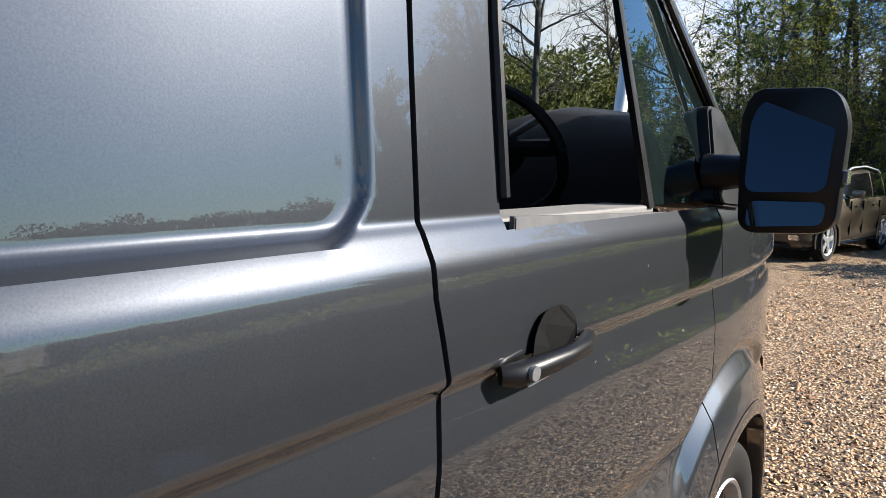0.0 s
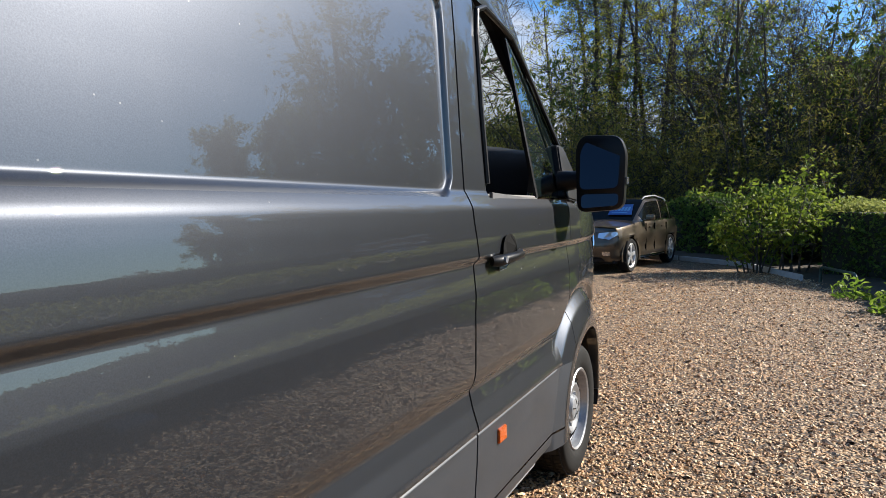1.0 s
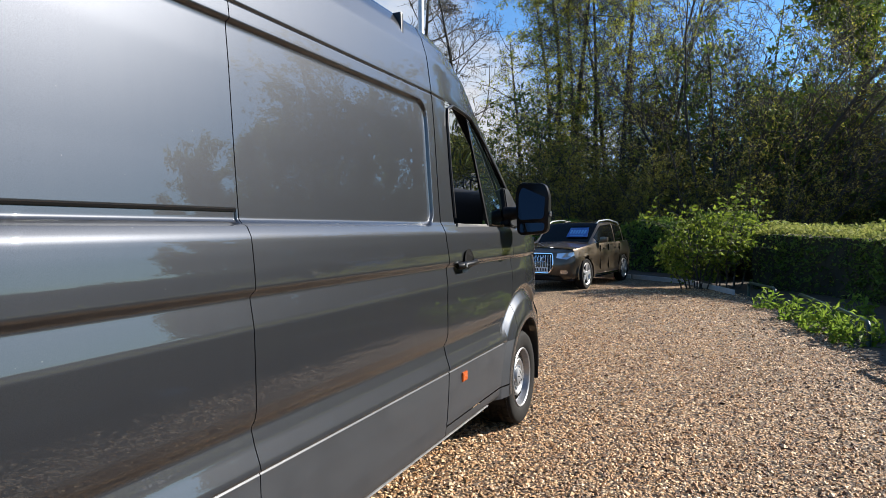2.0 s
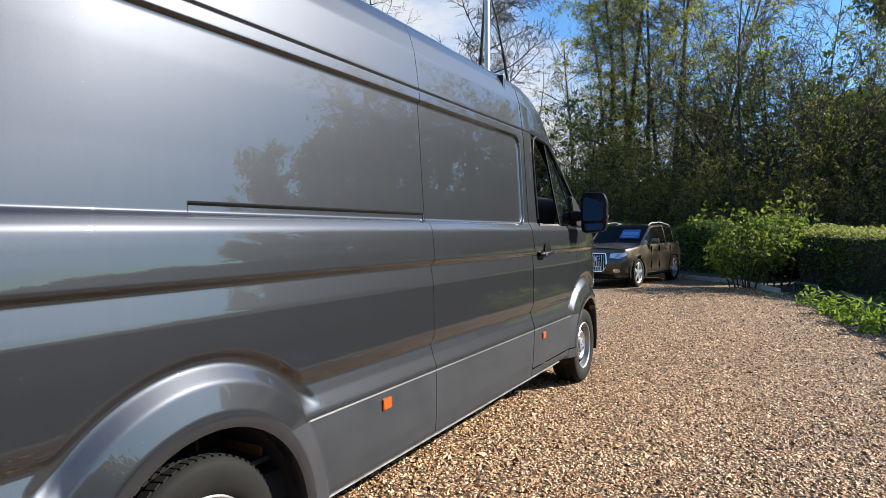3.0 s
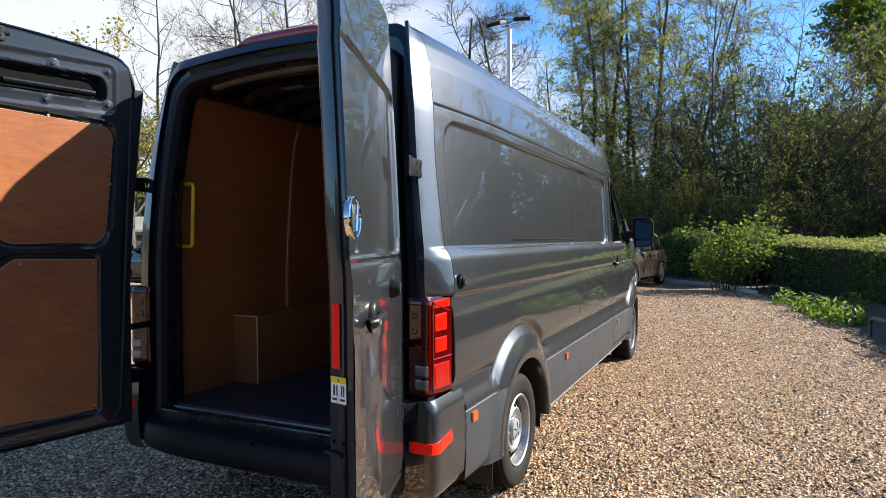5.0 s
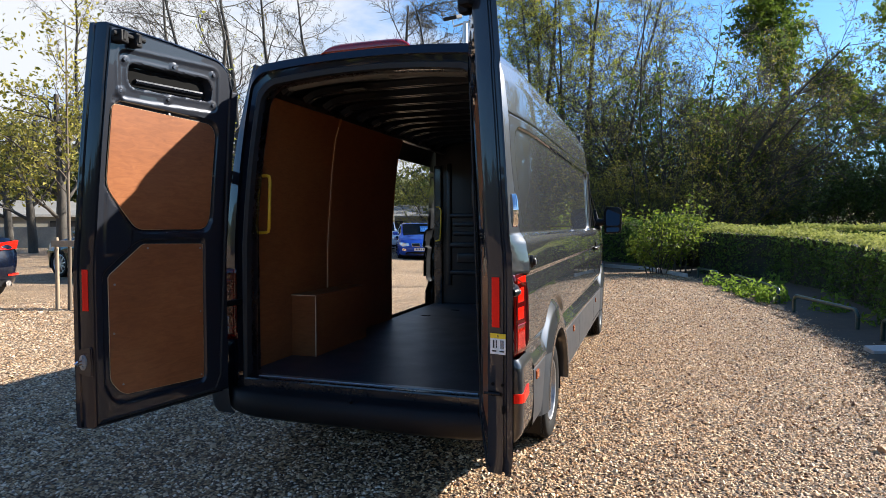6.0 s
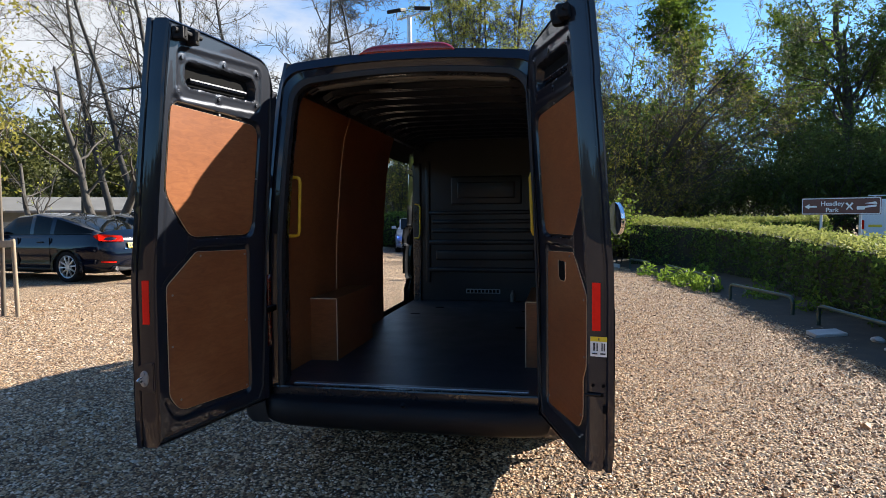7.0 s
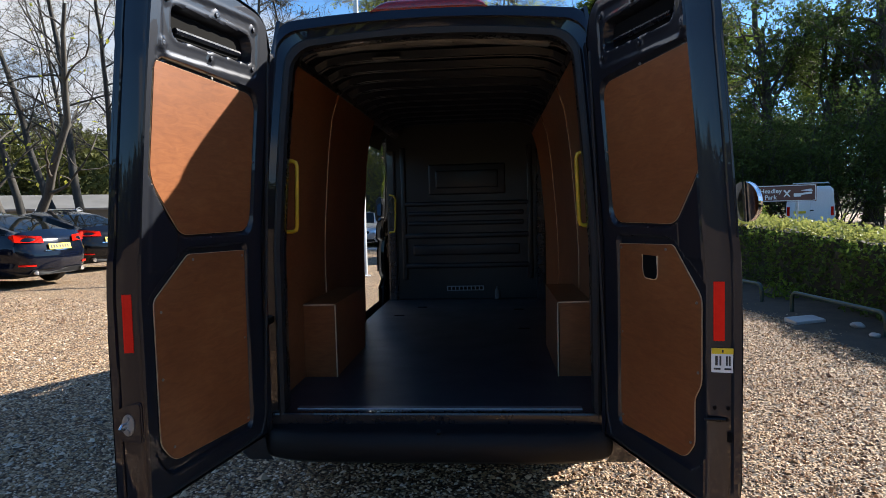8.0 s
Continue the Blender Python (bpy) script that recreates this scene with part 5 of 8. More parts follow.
M_SILL = mottled("grey_sill_rubber", (0.06, 0.06, 0.062), (0.09, 0.09, 0.092), 14, (0.5, 0.65))
M_PANE = mat("clear_side_glass", (0.75, 0.8, 0.8), 0.0, trans=1.0)
bsdf_of(M_PANE).inputs["IOR"].default_value = 1.03
M_QUARTER = mat("tinted_quarter_glass", (0.006, 0.010, 0.010), 0.01, coat=1.0, coat_rough=0.0)
for sg, door in ((1, cab_door), (-1, cab_door_left)):
    # window opening lined with black: sill, rear post, frame, divider
    part("window_seal", tube([on_side(sg, y, z, 0.003) for y, z in [(5.62, 1.70), (5.30, 2.02), (5.14, 2.12), (4.98, 2.185), (4.80, 2.19), (4.55, 2.19), (4.44, 2.15), (4.410, 2.05), (4.404, 1.8), (4.412, 1.53)]], 0.011, 8), M_BLACK, door)
    part("sill_seal", plate([(4.435, 1.474), (5.18, 1.452), (5.18, 1.474), (4.435, 1.500)], 0.012, lambda u, w, t: (sg * (0.974 + t - 0.02 * (u - 4.4)), u, w), 0.002), M_SILL, door, "grey window sill seal")
    part("divider_bar", plate([(4.995, 1.49), (5.022, 1.49), (4.952, 2.16), (4.925, 2.16)], 0.015, lambda u, w, t: (sg * (float(side_x(u, w)) - 0.012 - t), u, w)), M_BLACK, door, "black window divider bar")
    part("quarter_glass", plate([(5.022, 1.495), (5.44, 1.495), (5.60, 1.70), (5.30, 2.00), (5.12, 2.12), (4.98, 2.18), (4.95, 2.18)], 0.005, lambda u, w, t: (sg * (float(side_x(u, w)) - 0.016 - t), u, w)), M_QUARTER, door, "dark tinted quarter glass")
    part("mirror_base", plate(rounded([(5.36, 1.485), (5.56, 1.47), (5.70, 1.62), (5.58, 1.76), (5.46, 1.76), (5.40, 1.60)], 0.03), 0.05, lambda u, w, t: (sg * (float(side_x(u, w)) - 0.025 + t), u, w), 0.008), M_BLACK, door, "black mirror mounting triangle", smooth=True)
    part("window_ledge", box((sg * 0.895, 4.70, 1.486), (0.13, 0.66, 0.02), 0.006), M_BEIGE, door, "pale grey door-top ledge")
    part("door_card", box((sg * 0.86, 4.75, 1.0), (0.05, 1.0, 0.95), 0.01), M_CABIN, door)
    if sg < 0:
        part("window_pane", plate([(4.40, 1.50), (4.99, 1.50), (4.93, 2.16), (4.55, 2.185), (4.41, 2.12)], 0.004, lambda u, w, t: (sg * (float(side_x(u, w)) - 0.02 - t), u, w)), M_PANE, door, "clear side window")
    # pillar trim seen inside
    part("pillar_trim", tube([on_side(sg, y, z, -0.06) for y, z in ((5.75, 1.55), (5.45, 1.88), (5.2, 2.1), (4.95, 2.25), (4.6, 2.38), (4.25, 2.42))], 0.045, 8), M_CABIN, van)

# door handle of the driver's door
def hp(y, z, w):
    return (float(side_x(y, z)) + w, y + float(seam_shift(y, z)), z)


part("handle_pocket", plate(rounded([(4.415, 1.268), (4.565, 1.262), (4.575, 1.315), (4.53, 1.352), (4.46, 1.345), (4.425, 1.31)], 0.03), 0.002, lambda u, w, t: hp(u, w, 0.009 + t)), M_DARK, cab_door, "dished black handle pocket")
part("pocket_lip", plate(rounded([(4.44, 1.216), (4.52, 1.220), (4.545, 1.236), (4.44, 1.236)], 0.008), 0.002, lambda u, w, t: hp(u, w, 0.006 + t)), M_RIM, cab_door, "pale lower pocket lip")
bm = tube([hp(y, z, w) for y, z, w in ((4.345, 1.258, 0.012), (4.37, 1.258, 0.030), (4.42, 1.262, 0.036), (4.50, 1.266, 0.040), (4.57, 1.270, 0.036), (4.62, 1.275, 0.012))], [0.018, 0.021, 0.020, 0.017, 0.017, 0.014], 12)
handle = part("door_handle", bm, M_BLACK, cab_door, "black plastic door handle", smooth=True)
part("key_lock", tube([hp(4.385, 1.262, 0.046), hp(4.385, 1.262, 0.054)], 0.012, 16), M_STEEL, handle)
for sy, sz in ((4.9, 1.37), (4.86, 1.19), (4.70, 1.20)):
    part("paint_scratch", plate([(sy, sz), (sy + 0.004, sz + 0.004), (sy + 0.004, sz + 0.006), (sy, sz + 0.003)], 0.0006, lambda u, w, t: hp(u, w, 0.0006 + t)), M_STEEL, cab_door)

# wing mirrors
for sg in (1, -1):
    out = rounded([(1.055, 1.415), (1.275, 1.43), (1.285, 1.70), (1.255, 1.775), (1.075, 1.785), (1.045, 1.72)], [0.05, 0.05, 0.05, 0.05, 0.06, 0.04], 6)
    bm = bmesh.new()
    rings = []
    for dy, k in ((0.0, 0.93), (0.004, 0.985), (0.02, 1.0), (0.06, 0.99), (0.10, 0.92), (0.13, 0.72), (0.142, 0.4)):
        rings.append([bm.verts.new((sg * (1.165 + (u - 1.165) * k), 5.335 + dy + 0.12 * (u - 1.165) * 0.0, 1.60 + (w - 1.60) * k)) for u, w in out])
    n = len(out)
    for r0, r1 in zip(rings, rings[1:]):
        for i in range(n):
            bm.faces.new((r0[i], r0[(i + 1) % n], r1[(i + 1) % n], r1[i]))
    bm.faces.new(rings[-1])
    bm.faces.new(rings[0])
    mirror = part("wing_mirror", bm, M_BLACK, van, "black wing mirror with two glasses", smooth=True)
    tilt = 0.10
    up = rounded([(1.082, 1.525), (1.255, 1.53), (1.258, 1.70), (1.235, 1.745), (1.095, 1.752), (1.075, 1.70)], 0.03)
    dn = rounded([(1.083, 1.437), (1.25, 1.45), (1.253, 1.505), (1.083, 1.503)], 0.02)
    part("main_glass", plate(up, 0.003, lambda u, w, t: (sg * u, 5.318 - t + tilt * (u - 1.165) + 0.22 * (w - 1.63), w)), M_MIRROR, mirror, "main mirror glass")
    part("wide_glass", plate(dn, 0.003, lambda u, w, t: (sg * u, 5.324 - t + tilt * (u - 1.165) + 0.16 * (w - 1.47), w)), M_MIRROR, mirror, "wide-angle mirror glass")
    part("indicator", box((sg * 1.284, 5.37, 1.565), (0.012, 0.05, 0.035), 0.004), M_CLEAR, mirror, "clear indicator lens")
    part("mirror_arm", tube([(sg * 0.95, 5.40, 1.57), (sg * 1.03, 5.40, 1.575), (sg * 1.09, 5.40, 1.58)], [0.055, 0.045, 0.05], 10), M_BLACK, mirror, smooth=True)

# steering wheel, dashboard, seats
bm = bmesh.new()
ctr, tl = Vector((0.47, 5.09, 1.625)), Matrix.Rotation(radians(-58), 4, "X")
add_tube(bm, [ctr + tl @ Vector((0.20 * math.cos(a), 0.20 * math.sin(a), 0)) for a in np.linspace(0, 2 * math.pi, 33)], 0.017, 8)
add_tube(bm, [ctr + tl @ Vector((-0.19, -0.02, -0.02)), ctr + tl @ Vector((0.19, -0.02, -0.02))], 0.024, 8)
add_tube(bm, [ctr + tl @ Vector((0, -0.19, -0.02)), ctr + tl @ Vector((0, 0, -0.03))], 0.022, 8)
add_tube(bm, [ctr, ctr + tl @ Vector((0, 0, -0.25))], 0.05, 10)
add_tube(bm, [ctr + tl @ Vector((0, 0, -0.05)), ctr + tl @ Vector((0, 0, 0.01))], 0.075, 16)
sw = part("steering_wheel", bm, M_CABIN, van, "black steering wheel with silver spoke", smooth=True)
part("spoke_trim", tube([ctr + tl @ Vector((0.06, -0.05, 0.0)), ctr + tl @ Vector((0.17, -0.10, 0.0))], 0.012, 8), M_RIM, sw)
v, f = [], []
prof = [(5.10, 0.90), (5.16, 1.45), (5.22, 1.62), (5.32, 1.70), (5.46, 1.73), (5.62, 1.70), (5.90, 1.50)]
for x in np.linspace(-0.84, 0.84, 15):
    hump = 0.05 * math.exp(-((x - 0.47) / 0.22) ** 2)
    for y, z in prof:
        v.append((x, y + 0.05 * (x / 0.84) ** 2, z + hump * (1.2 < z)))
for i in range(14):
    for k in range(6):
        f.append((i * 7 + k, i * 7 + k + 1, i * 7 + 8 + k, i * 7 + 7 + k))
part("dashboard", mesh_of("dashboard", v, f), M_CABIN, van, "black dashboard")
for sx in (-0.47, 0.47):
    bm = bmesh.new()
    add_box(bm, (sx, 4.40, 0.98), (0.48, 0.50, 0.16), 0.05)
    add_box(bm, (sx, 4.17, 1.30), (0.46, 0.13, 0.60), 0.05)
    add_box(bm, (sx, 4.14, 1.70), (0.26, 0.09, 0.18), 0.04)
    part("cab_seat", bm, M_CABIN, van, "dark cloth cab seat", smooth=True)
part("cab_floor", box((0, 4.85, 0.56), (1.70, 1.6, 0.04)), M_CABIN, van)
part("cab_back", box((0, 4.03, 1.5), (1.72, 0.03, 1.9)), M_CABIN, van)
part("cab_headliner", box((0, 4.35, 2.46), (1.45, 0.6, 0.03), 0.01), M_CABIN, van)

# ---------------------------------------------------------------- ground


def gravel_material():
    m = mat("golden_gravel", (0.4, 0.3, 0.2), 0.8)
    l, b = m.node_tree.links, bsdf_of(m)
    v = coords(m)
    vor = node(m, "ShaderNodeTexVoronoi", Scale=46.0)
    l.new(v, vor.inputs["Vector"])
    sep = m.node_tree.nodes.new("ShaderNodeSeparateColor")
    l.new(vor.outputs["Color"], sep.inputs[0])
    stone = ramp(m, sep.outputs[0], [(0.0, (0.055, 0.028, 0.013)), (0.2, (0.220, 0.116, 0.050)), (0.4, (0.319, 0.198, 0.090)), (0.6, (0.355, 0.228, 0.122)), (0.8, (0.417, 0.296, 0.171)), (0.93, (0.490, 0.385, 0.253)), (1.0, (0.159, 0.132, 0.100))])
    # colour falls off at cell edges, painting the shade between stones
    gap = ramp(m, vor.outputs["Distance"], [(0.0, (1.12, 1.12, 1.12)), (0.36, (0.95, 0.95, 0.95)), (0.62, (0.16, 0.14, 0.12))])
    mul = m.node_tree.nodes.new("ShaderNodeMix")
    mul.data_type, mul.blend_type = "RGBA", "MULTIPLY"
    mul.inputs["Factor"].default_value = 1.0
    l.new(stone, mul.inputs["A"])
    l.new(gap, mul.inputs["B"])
    big = noise_tex(m, v, 1.1, 9.0, 0.75)
    tone = ramp(m, big, [(0.3, (0.66, 0.62, 0.60)), (0.5, (0.98, 0.96, 0.95)), (0.7, (1.12, 1.10, 1.06))])
    mul2 = m.node_tree.nodes.new("ShaderNodeMix")
    mul2.data_type, mul2.blend_type = "RGBA", "MULTIPLY"
    mul2.inputs["Factor"].default_value = 1.0
    l.new(mul.outputs["Result"], mul2.inputs["A"])
    l.new(tone, mul2.inputs["B"])
    # paler, less golden gravel towards the parked cars in the west
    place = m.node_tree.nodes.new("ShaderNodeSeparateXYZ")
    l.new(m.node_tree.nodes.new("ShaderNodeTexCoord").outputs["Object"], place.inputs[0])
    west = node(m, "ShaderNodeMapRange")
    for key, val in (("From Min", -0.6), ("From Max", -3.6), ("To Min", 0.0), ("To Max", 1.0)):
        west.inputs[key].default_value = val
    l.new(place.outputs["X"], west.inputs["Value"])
    # gain on the stone colours, rising with distance west
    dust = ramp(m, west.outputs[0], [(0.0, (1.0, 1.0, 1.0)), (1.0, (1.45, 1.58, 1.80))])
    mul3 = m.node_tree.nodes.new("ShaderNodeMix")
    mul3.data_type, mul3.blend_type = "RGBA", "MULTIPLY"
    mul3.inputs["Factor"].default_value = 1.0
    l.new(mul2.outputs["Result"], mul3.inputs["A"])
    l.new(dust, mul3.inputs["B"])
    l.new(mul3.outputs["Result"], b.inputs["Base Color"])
    inv = m.node_tree.nodes.new("ShaderNodeMath")
    inv.operation = "SUBTRACT"
    inv.inputs[0].default_value = 1.0
    l.new(vor.outputs["Distance"], inv.inputs[1])
    bump(m, inv.outputs[0], 0.9, 0.012)
    return m


M_GRAVEL = gravel_material()


def ground_height(x, y):
    rise = 0.30 * float(smooth01(-3.6, -9.0, x)) * float(smooth01(-7.0, -1.0, y))
    return rise + 0.02 * math.sin(x * 0.21 + 0.5) * math.sin(y * 0.17) * min(1.0, max(0.0, (math.hypot(x - 1, y - 3) - 6) / 10))


v, f = [], []
gx = np.concatenate([-np.geomspace(900, 16, 18), np.arange(-15, 15.1, 1.0), np.geomspace(16, 900, 18)])
gy = np.concatenate([-np.geomspace(900, 11, 18), np.arange(-10, 26.1, 1.0), np.geomspace(27, 900, 18)])
for x in gx:
    for y in gy:
        v.append((x, y, ground_height(x, y)))
for i in range(len(gx) - 1):
    for j in range(len(gy) - 1):
        f.append((i * len(gy) + j, (i + 1) * len(gy) + j, (i + 1) * len(gy) + j + 1, i * len(gy) + j + 1))
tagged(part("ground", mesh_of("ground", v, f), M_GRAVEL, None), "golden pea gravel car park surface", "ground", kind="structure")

# loose stones over the gravel sheet where it is seen close to


def fast_mesh(name, verts, tris, smooth=False):
    me = bpy.data.meshes.new(name)
    verts, tris = np.asarray(verts, np.float32), np.asarray(tris, np.int32)
    me.vertices.add(len(verts))
    me.vertices.foreach_set("co", verts.ravel())
    me.loops.add(tris.size)
    me.loops.foreach_set("vertex_index", tris.ravel())
    me.polygons.add(len(tris))
    me.polygons.foreach_set("loop_start", np.arange(0, tris.size, 3, dtype=np.int32))
    me.polygons.foreach_set("use_smooth", np.full(len(tris), smooth))
    me.update(calc_edges=True)
    return me


def stone_material(name, gain):
    m = mat(name, (0.45, 0.33, 0.2), 0.7)
    geo = m.node_tree.nodes.new("ShaderNodeNewGeometry")
    tones = [(0.0, (0.030, 0.016, 0.009)), (0.14, (0.110, 0.056, 0.026)), (0.32, (0.225, 0.132, 0.058)), (0.54, (0.290, 0.186, 0.100)), (0.74, (0.380, 0.268, 0.160)), (0.90, (0.520, 0.415, 0.295)), (1.0, (0.140, 0.117, 0.092))]
    c = ramp(m, geo.outputs["Random Per Island"], [(p, tuple(k * g for k, g in zip(rgb, gain))) for p, rgb in tones])
    m.node_tree.links.new(c, bsdf_of(m).inputs["Base Color"])
    return m


M_STONE = stone_material("gravel_stone", (1.42, 1.28, 1.12))
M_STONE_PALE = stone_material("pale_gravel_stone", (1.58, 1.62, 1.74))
OCT_V = np.array([(1, 0, -0.25), (-1, 0, -0.25), (0, 1, -0.25), (0, -1, -0.25), (0, 0, 0.72)], float)
OCT_F = np.array([(0, 2, 4), (2, 1, 4), (1, 3, 4), (3, 0, 4)])


def stones(zones, seed):
    rng = np.random.default_rng(seed)
    C, R = [], []
    for x0, x1, y0, y1, per, rad in zones:
        n = int((x1 - x0) * (y1 - y0) * per)
        C.append(np.stack([rng.uniform(x0, x1, n), rng.uniform(y0, y1, n), np.zeros(n)], 1))
        R.append(rad * np.exp(rng.normal(0, 0.32, n)))
    C, R = np.concatenate(C), np.concatenate(R)
    C[:, 2] = np.array([ground_height(x, y) for x, y in C[:, :2]]) + R * rng.uniform(0.1, 0.5, len(R))
    n = len(C)
    S = R[:, None] * np.stack([rng.uniform(0.9, 1.5, n), rng.uniform(0.75, 1.1, n), rng.uniform(0.5, 0.8, n)], 1)
    a = rng.uniform(0, 2 * math.pi, n)
    t = rng.normal(0, 0.35, n)
    P = OCT_V[None] * S[:, None, :] * rng.uniform(0.75, 1.25, (n, 5, 1))
    x, z = P[..., 0] * np.cos(t)[:, None] - P[..., 2] * np.sin(t)[:, None], P[..., 0] * np.sin(t)[:, None] + P[..., 2] * np.cos(t)[:, None]
    y = P[..., 1]
    V = np.stack([x * np.cos(a)[:, None] - y * np.sin(a)[:, None], x * np.sin(a)[:, None] + y * np.cos(a)[:, None], z], -1) + C[:, None, :]
    F = (np.arange(n)[:, None, None] * 5 + OCT_F[None]).reshape(-1, 3)
    return fast_mesh("gravel_stones", V.reshape(-1, 3), F)


tagged(part("gravel_stones", stones([(0.2, 4.6, -3.6, 6.0, 2300, 0.0096), (0.4, 4.6, 6.0, 10.0, 1300, 0.0105), (-0.5, 4.2, 10.0, 17.0, 500, 0.013)], 77), M_STONE, None),
       "loose golden and grey pea gravel", "gravel", kind="stuff")
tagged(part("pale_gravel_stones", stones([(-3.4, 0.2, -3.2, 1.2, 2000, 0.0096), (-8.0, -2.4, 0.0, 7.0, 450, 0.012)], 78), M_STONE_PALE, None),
       "paler pea gravel beside the parked cars", "gravel", kind="stuff")

# ---------------------------------------------------------------- plants


def leaf_material(name, dark, light, glow=0.45):
    m = mat(name, dark, 0.6, spec=0.15)
    l, nt = m.node_tree.links, m.node_tree
    geo = nt.nodes.new("ShaderNodeNewGeometry")
    info = nt.nodes.new("ShaderNodeObjectInfo")
    mix = nt.nodes.new("ShaderNodeMath")
    mix.operation = "MULTIPLY_ADD"
    mix.inputs[1].default_value = 0.75
    l.new(geo.outputs["Random Per Island"], mix.inputs[0])
    sc = nt.nodes.new("ShaderNodeMath")
    sc.operation = "MULTIPLY"
    sc.inputs[1].default_value = 0.25
    l.new(info.outputs["Random"], sc.inputs[0])
    l.new(sc.outputs[0], mix.inputs[2])
    c = ramp(m, mix.outputs[0], [(0.0, dark), (0.55, tuple(0.5 * (a + b) for a, b in zip(dark, light))), (1.0, light)])
    l.new(c, bsdf_of(m).inputs["Base Color"])
    tr = nt.nodes.new("ShaderNodeBsdfTranslucent")
    l.new(c, tr.inputs["Color"])
    ms = nt.nodes.new("ShaderNodeMixShader")
    ms.inputs[0].default_value = glow
    l.new(bsdf_of(m).outputs[0], ms.inputs[1])
    l.new(tr.outputs[0], ms.inputs[2])
    l.new(ms.outputs[0], nt.nodes["Material Output"].inputs["Surface"])
    return m


M_BARK = mottled("grey_bark", (0.026, 0.022, 0.018), (0.085, 0.075, 0.062), 7, (0.8, 0.95), 0, 0.5, 40, (1, 1, 0.25))
M_BARKG = mottled("lichen_bark", (0.018, 0.016, 0.014), (0.055, 0.050, 0.043), 5, (0.8, 0.95), 0, 0.5, 40, (1, 1, 0.25))
M_BARKP = mottled("pale_bark", (0.075, 0.058, 0.040), (0.16, 0.125, 0.09), 7, (0.8, 0.95), 0, 0.5, 40, (1, 1, 0.25))
M_LEAF_SPRING = leaf_material("spring_leaf", (0.19, 0.22, 0.03), (0.47, 0.45, 0.08), 0.5)
M_LEAF_OAK = leaf_material("oak_leaf", (0.055, 0.095, 0.012), (0.20, 0.265, 0.04), 0.5)
M_LEAF_DARK = leaf_material("ivy_and_shaded_leaf", (0.040, 0.065, 0.018), (0.14, 0.19, 0.048), 0.4)
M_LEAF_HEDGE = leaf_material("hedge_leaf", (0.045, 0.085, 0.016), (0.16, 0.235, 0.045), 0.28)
M_LEAF_SUNTOP = leaf_material("hedge_sunlit_top", (0.16, 0.20, 0.045), (0.36, 0.36, 0.11), 0.4)
M_LEAF_BUD = leaf_material("bud", (0.10, 0.085, 0.05), (0.22, 0.19, 0.11), 0.3)
M_LEAF_WEED = leaf_material("weed_leaf", (0.09, 0.16, 0.02), (0.25, 0.34, 0.05), 0.45)
M_LEAF_HAZEL = leaf_material("hazel_leaf", (0.055, 0.095, 0.012), (0.27, 0.33, 0.045), 0.42)
M_LEAF_FAR = leaf_material("far_leaf", (0.045, 0.055, 0.016), (0.16, 0.165, 0.05), 0.3)
M_SCRUB = leaf_material("scrub_leaf", (0.14, 0.145, 0.026), (0.36, 0.31, 0.07), 0.45)


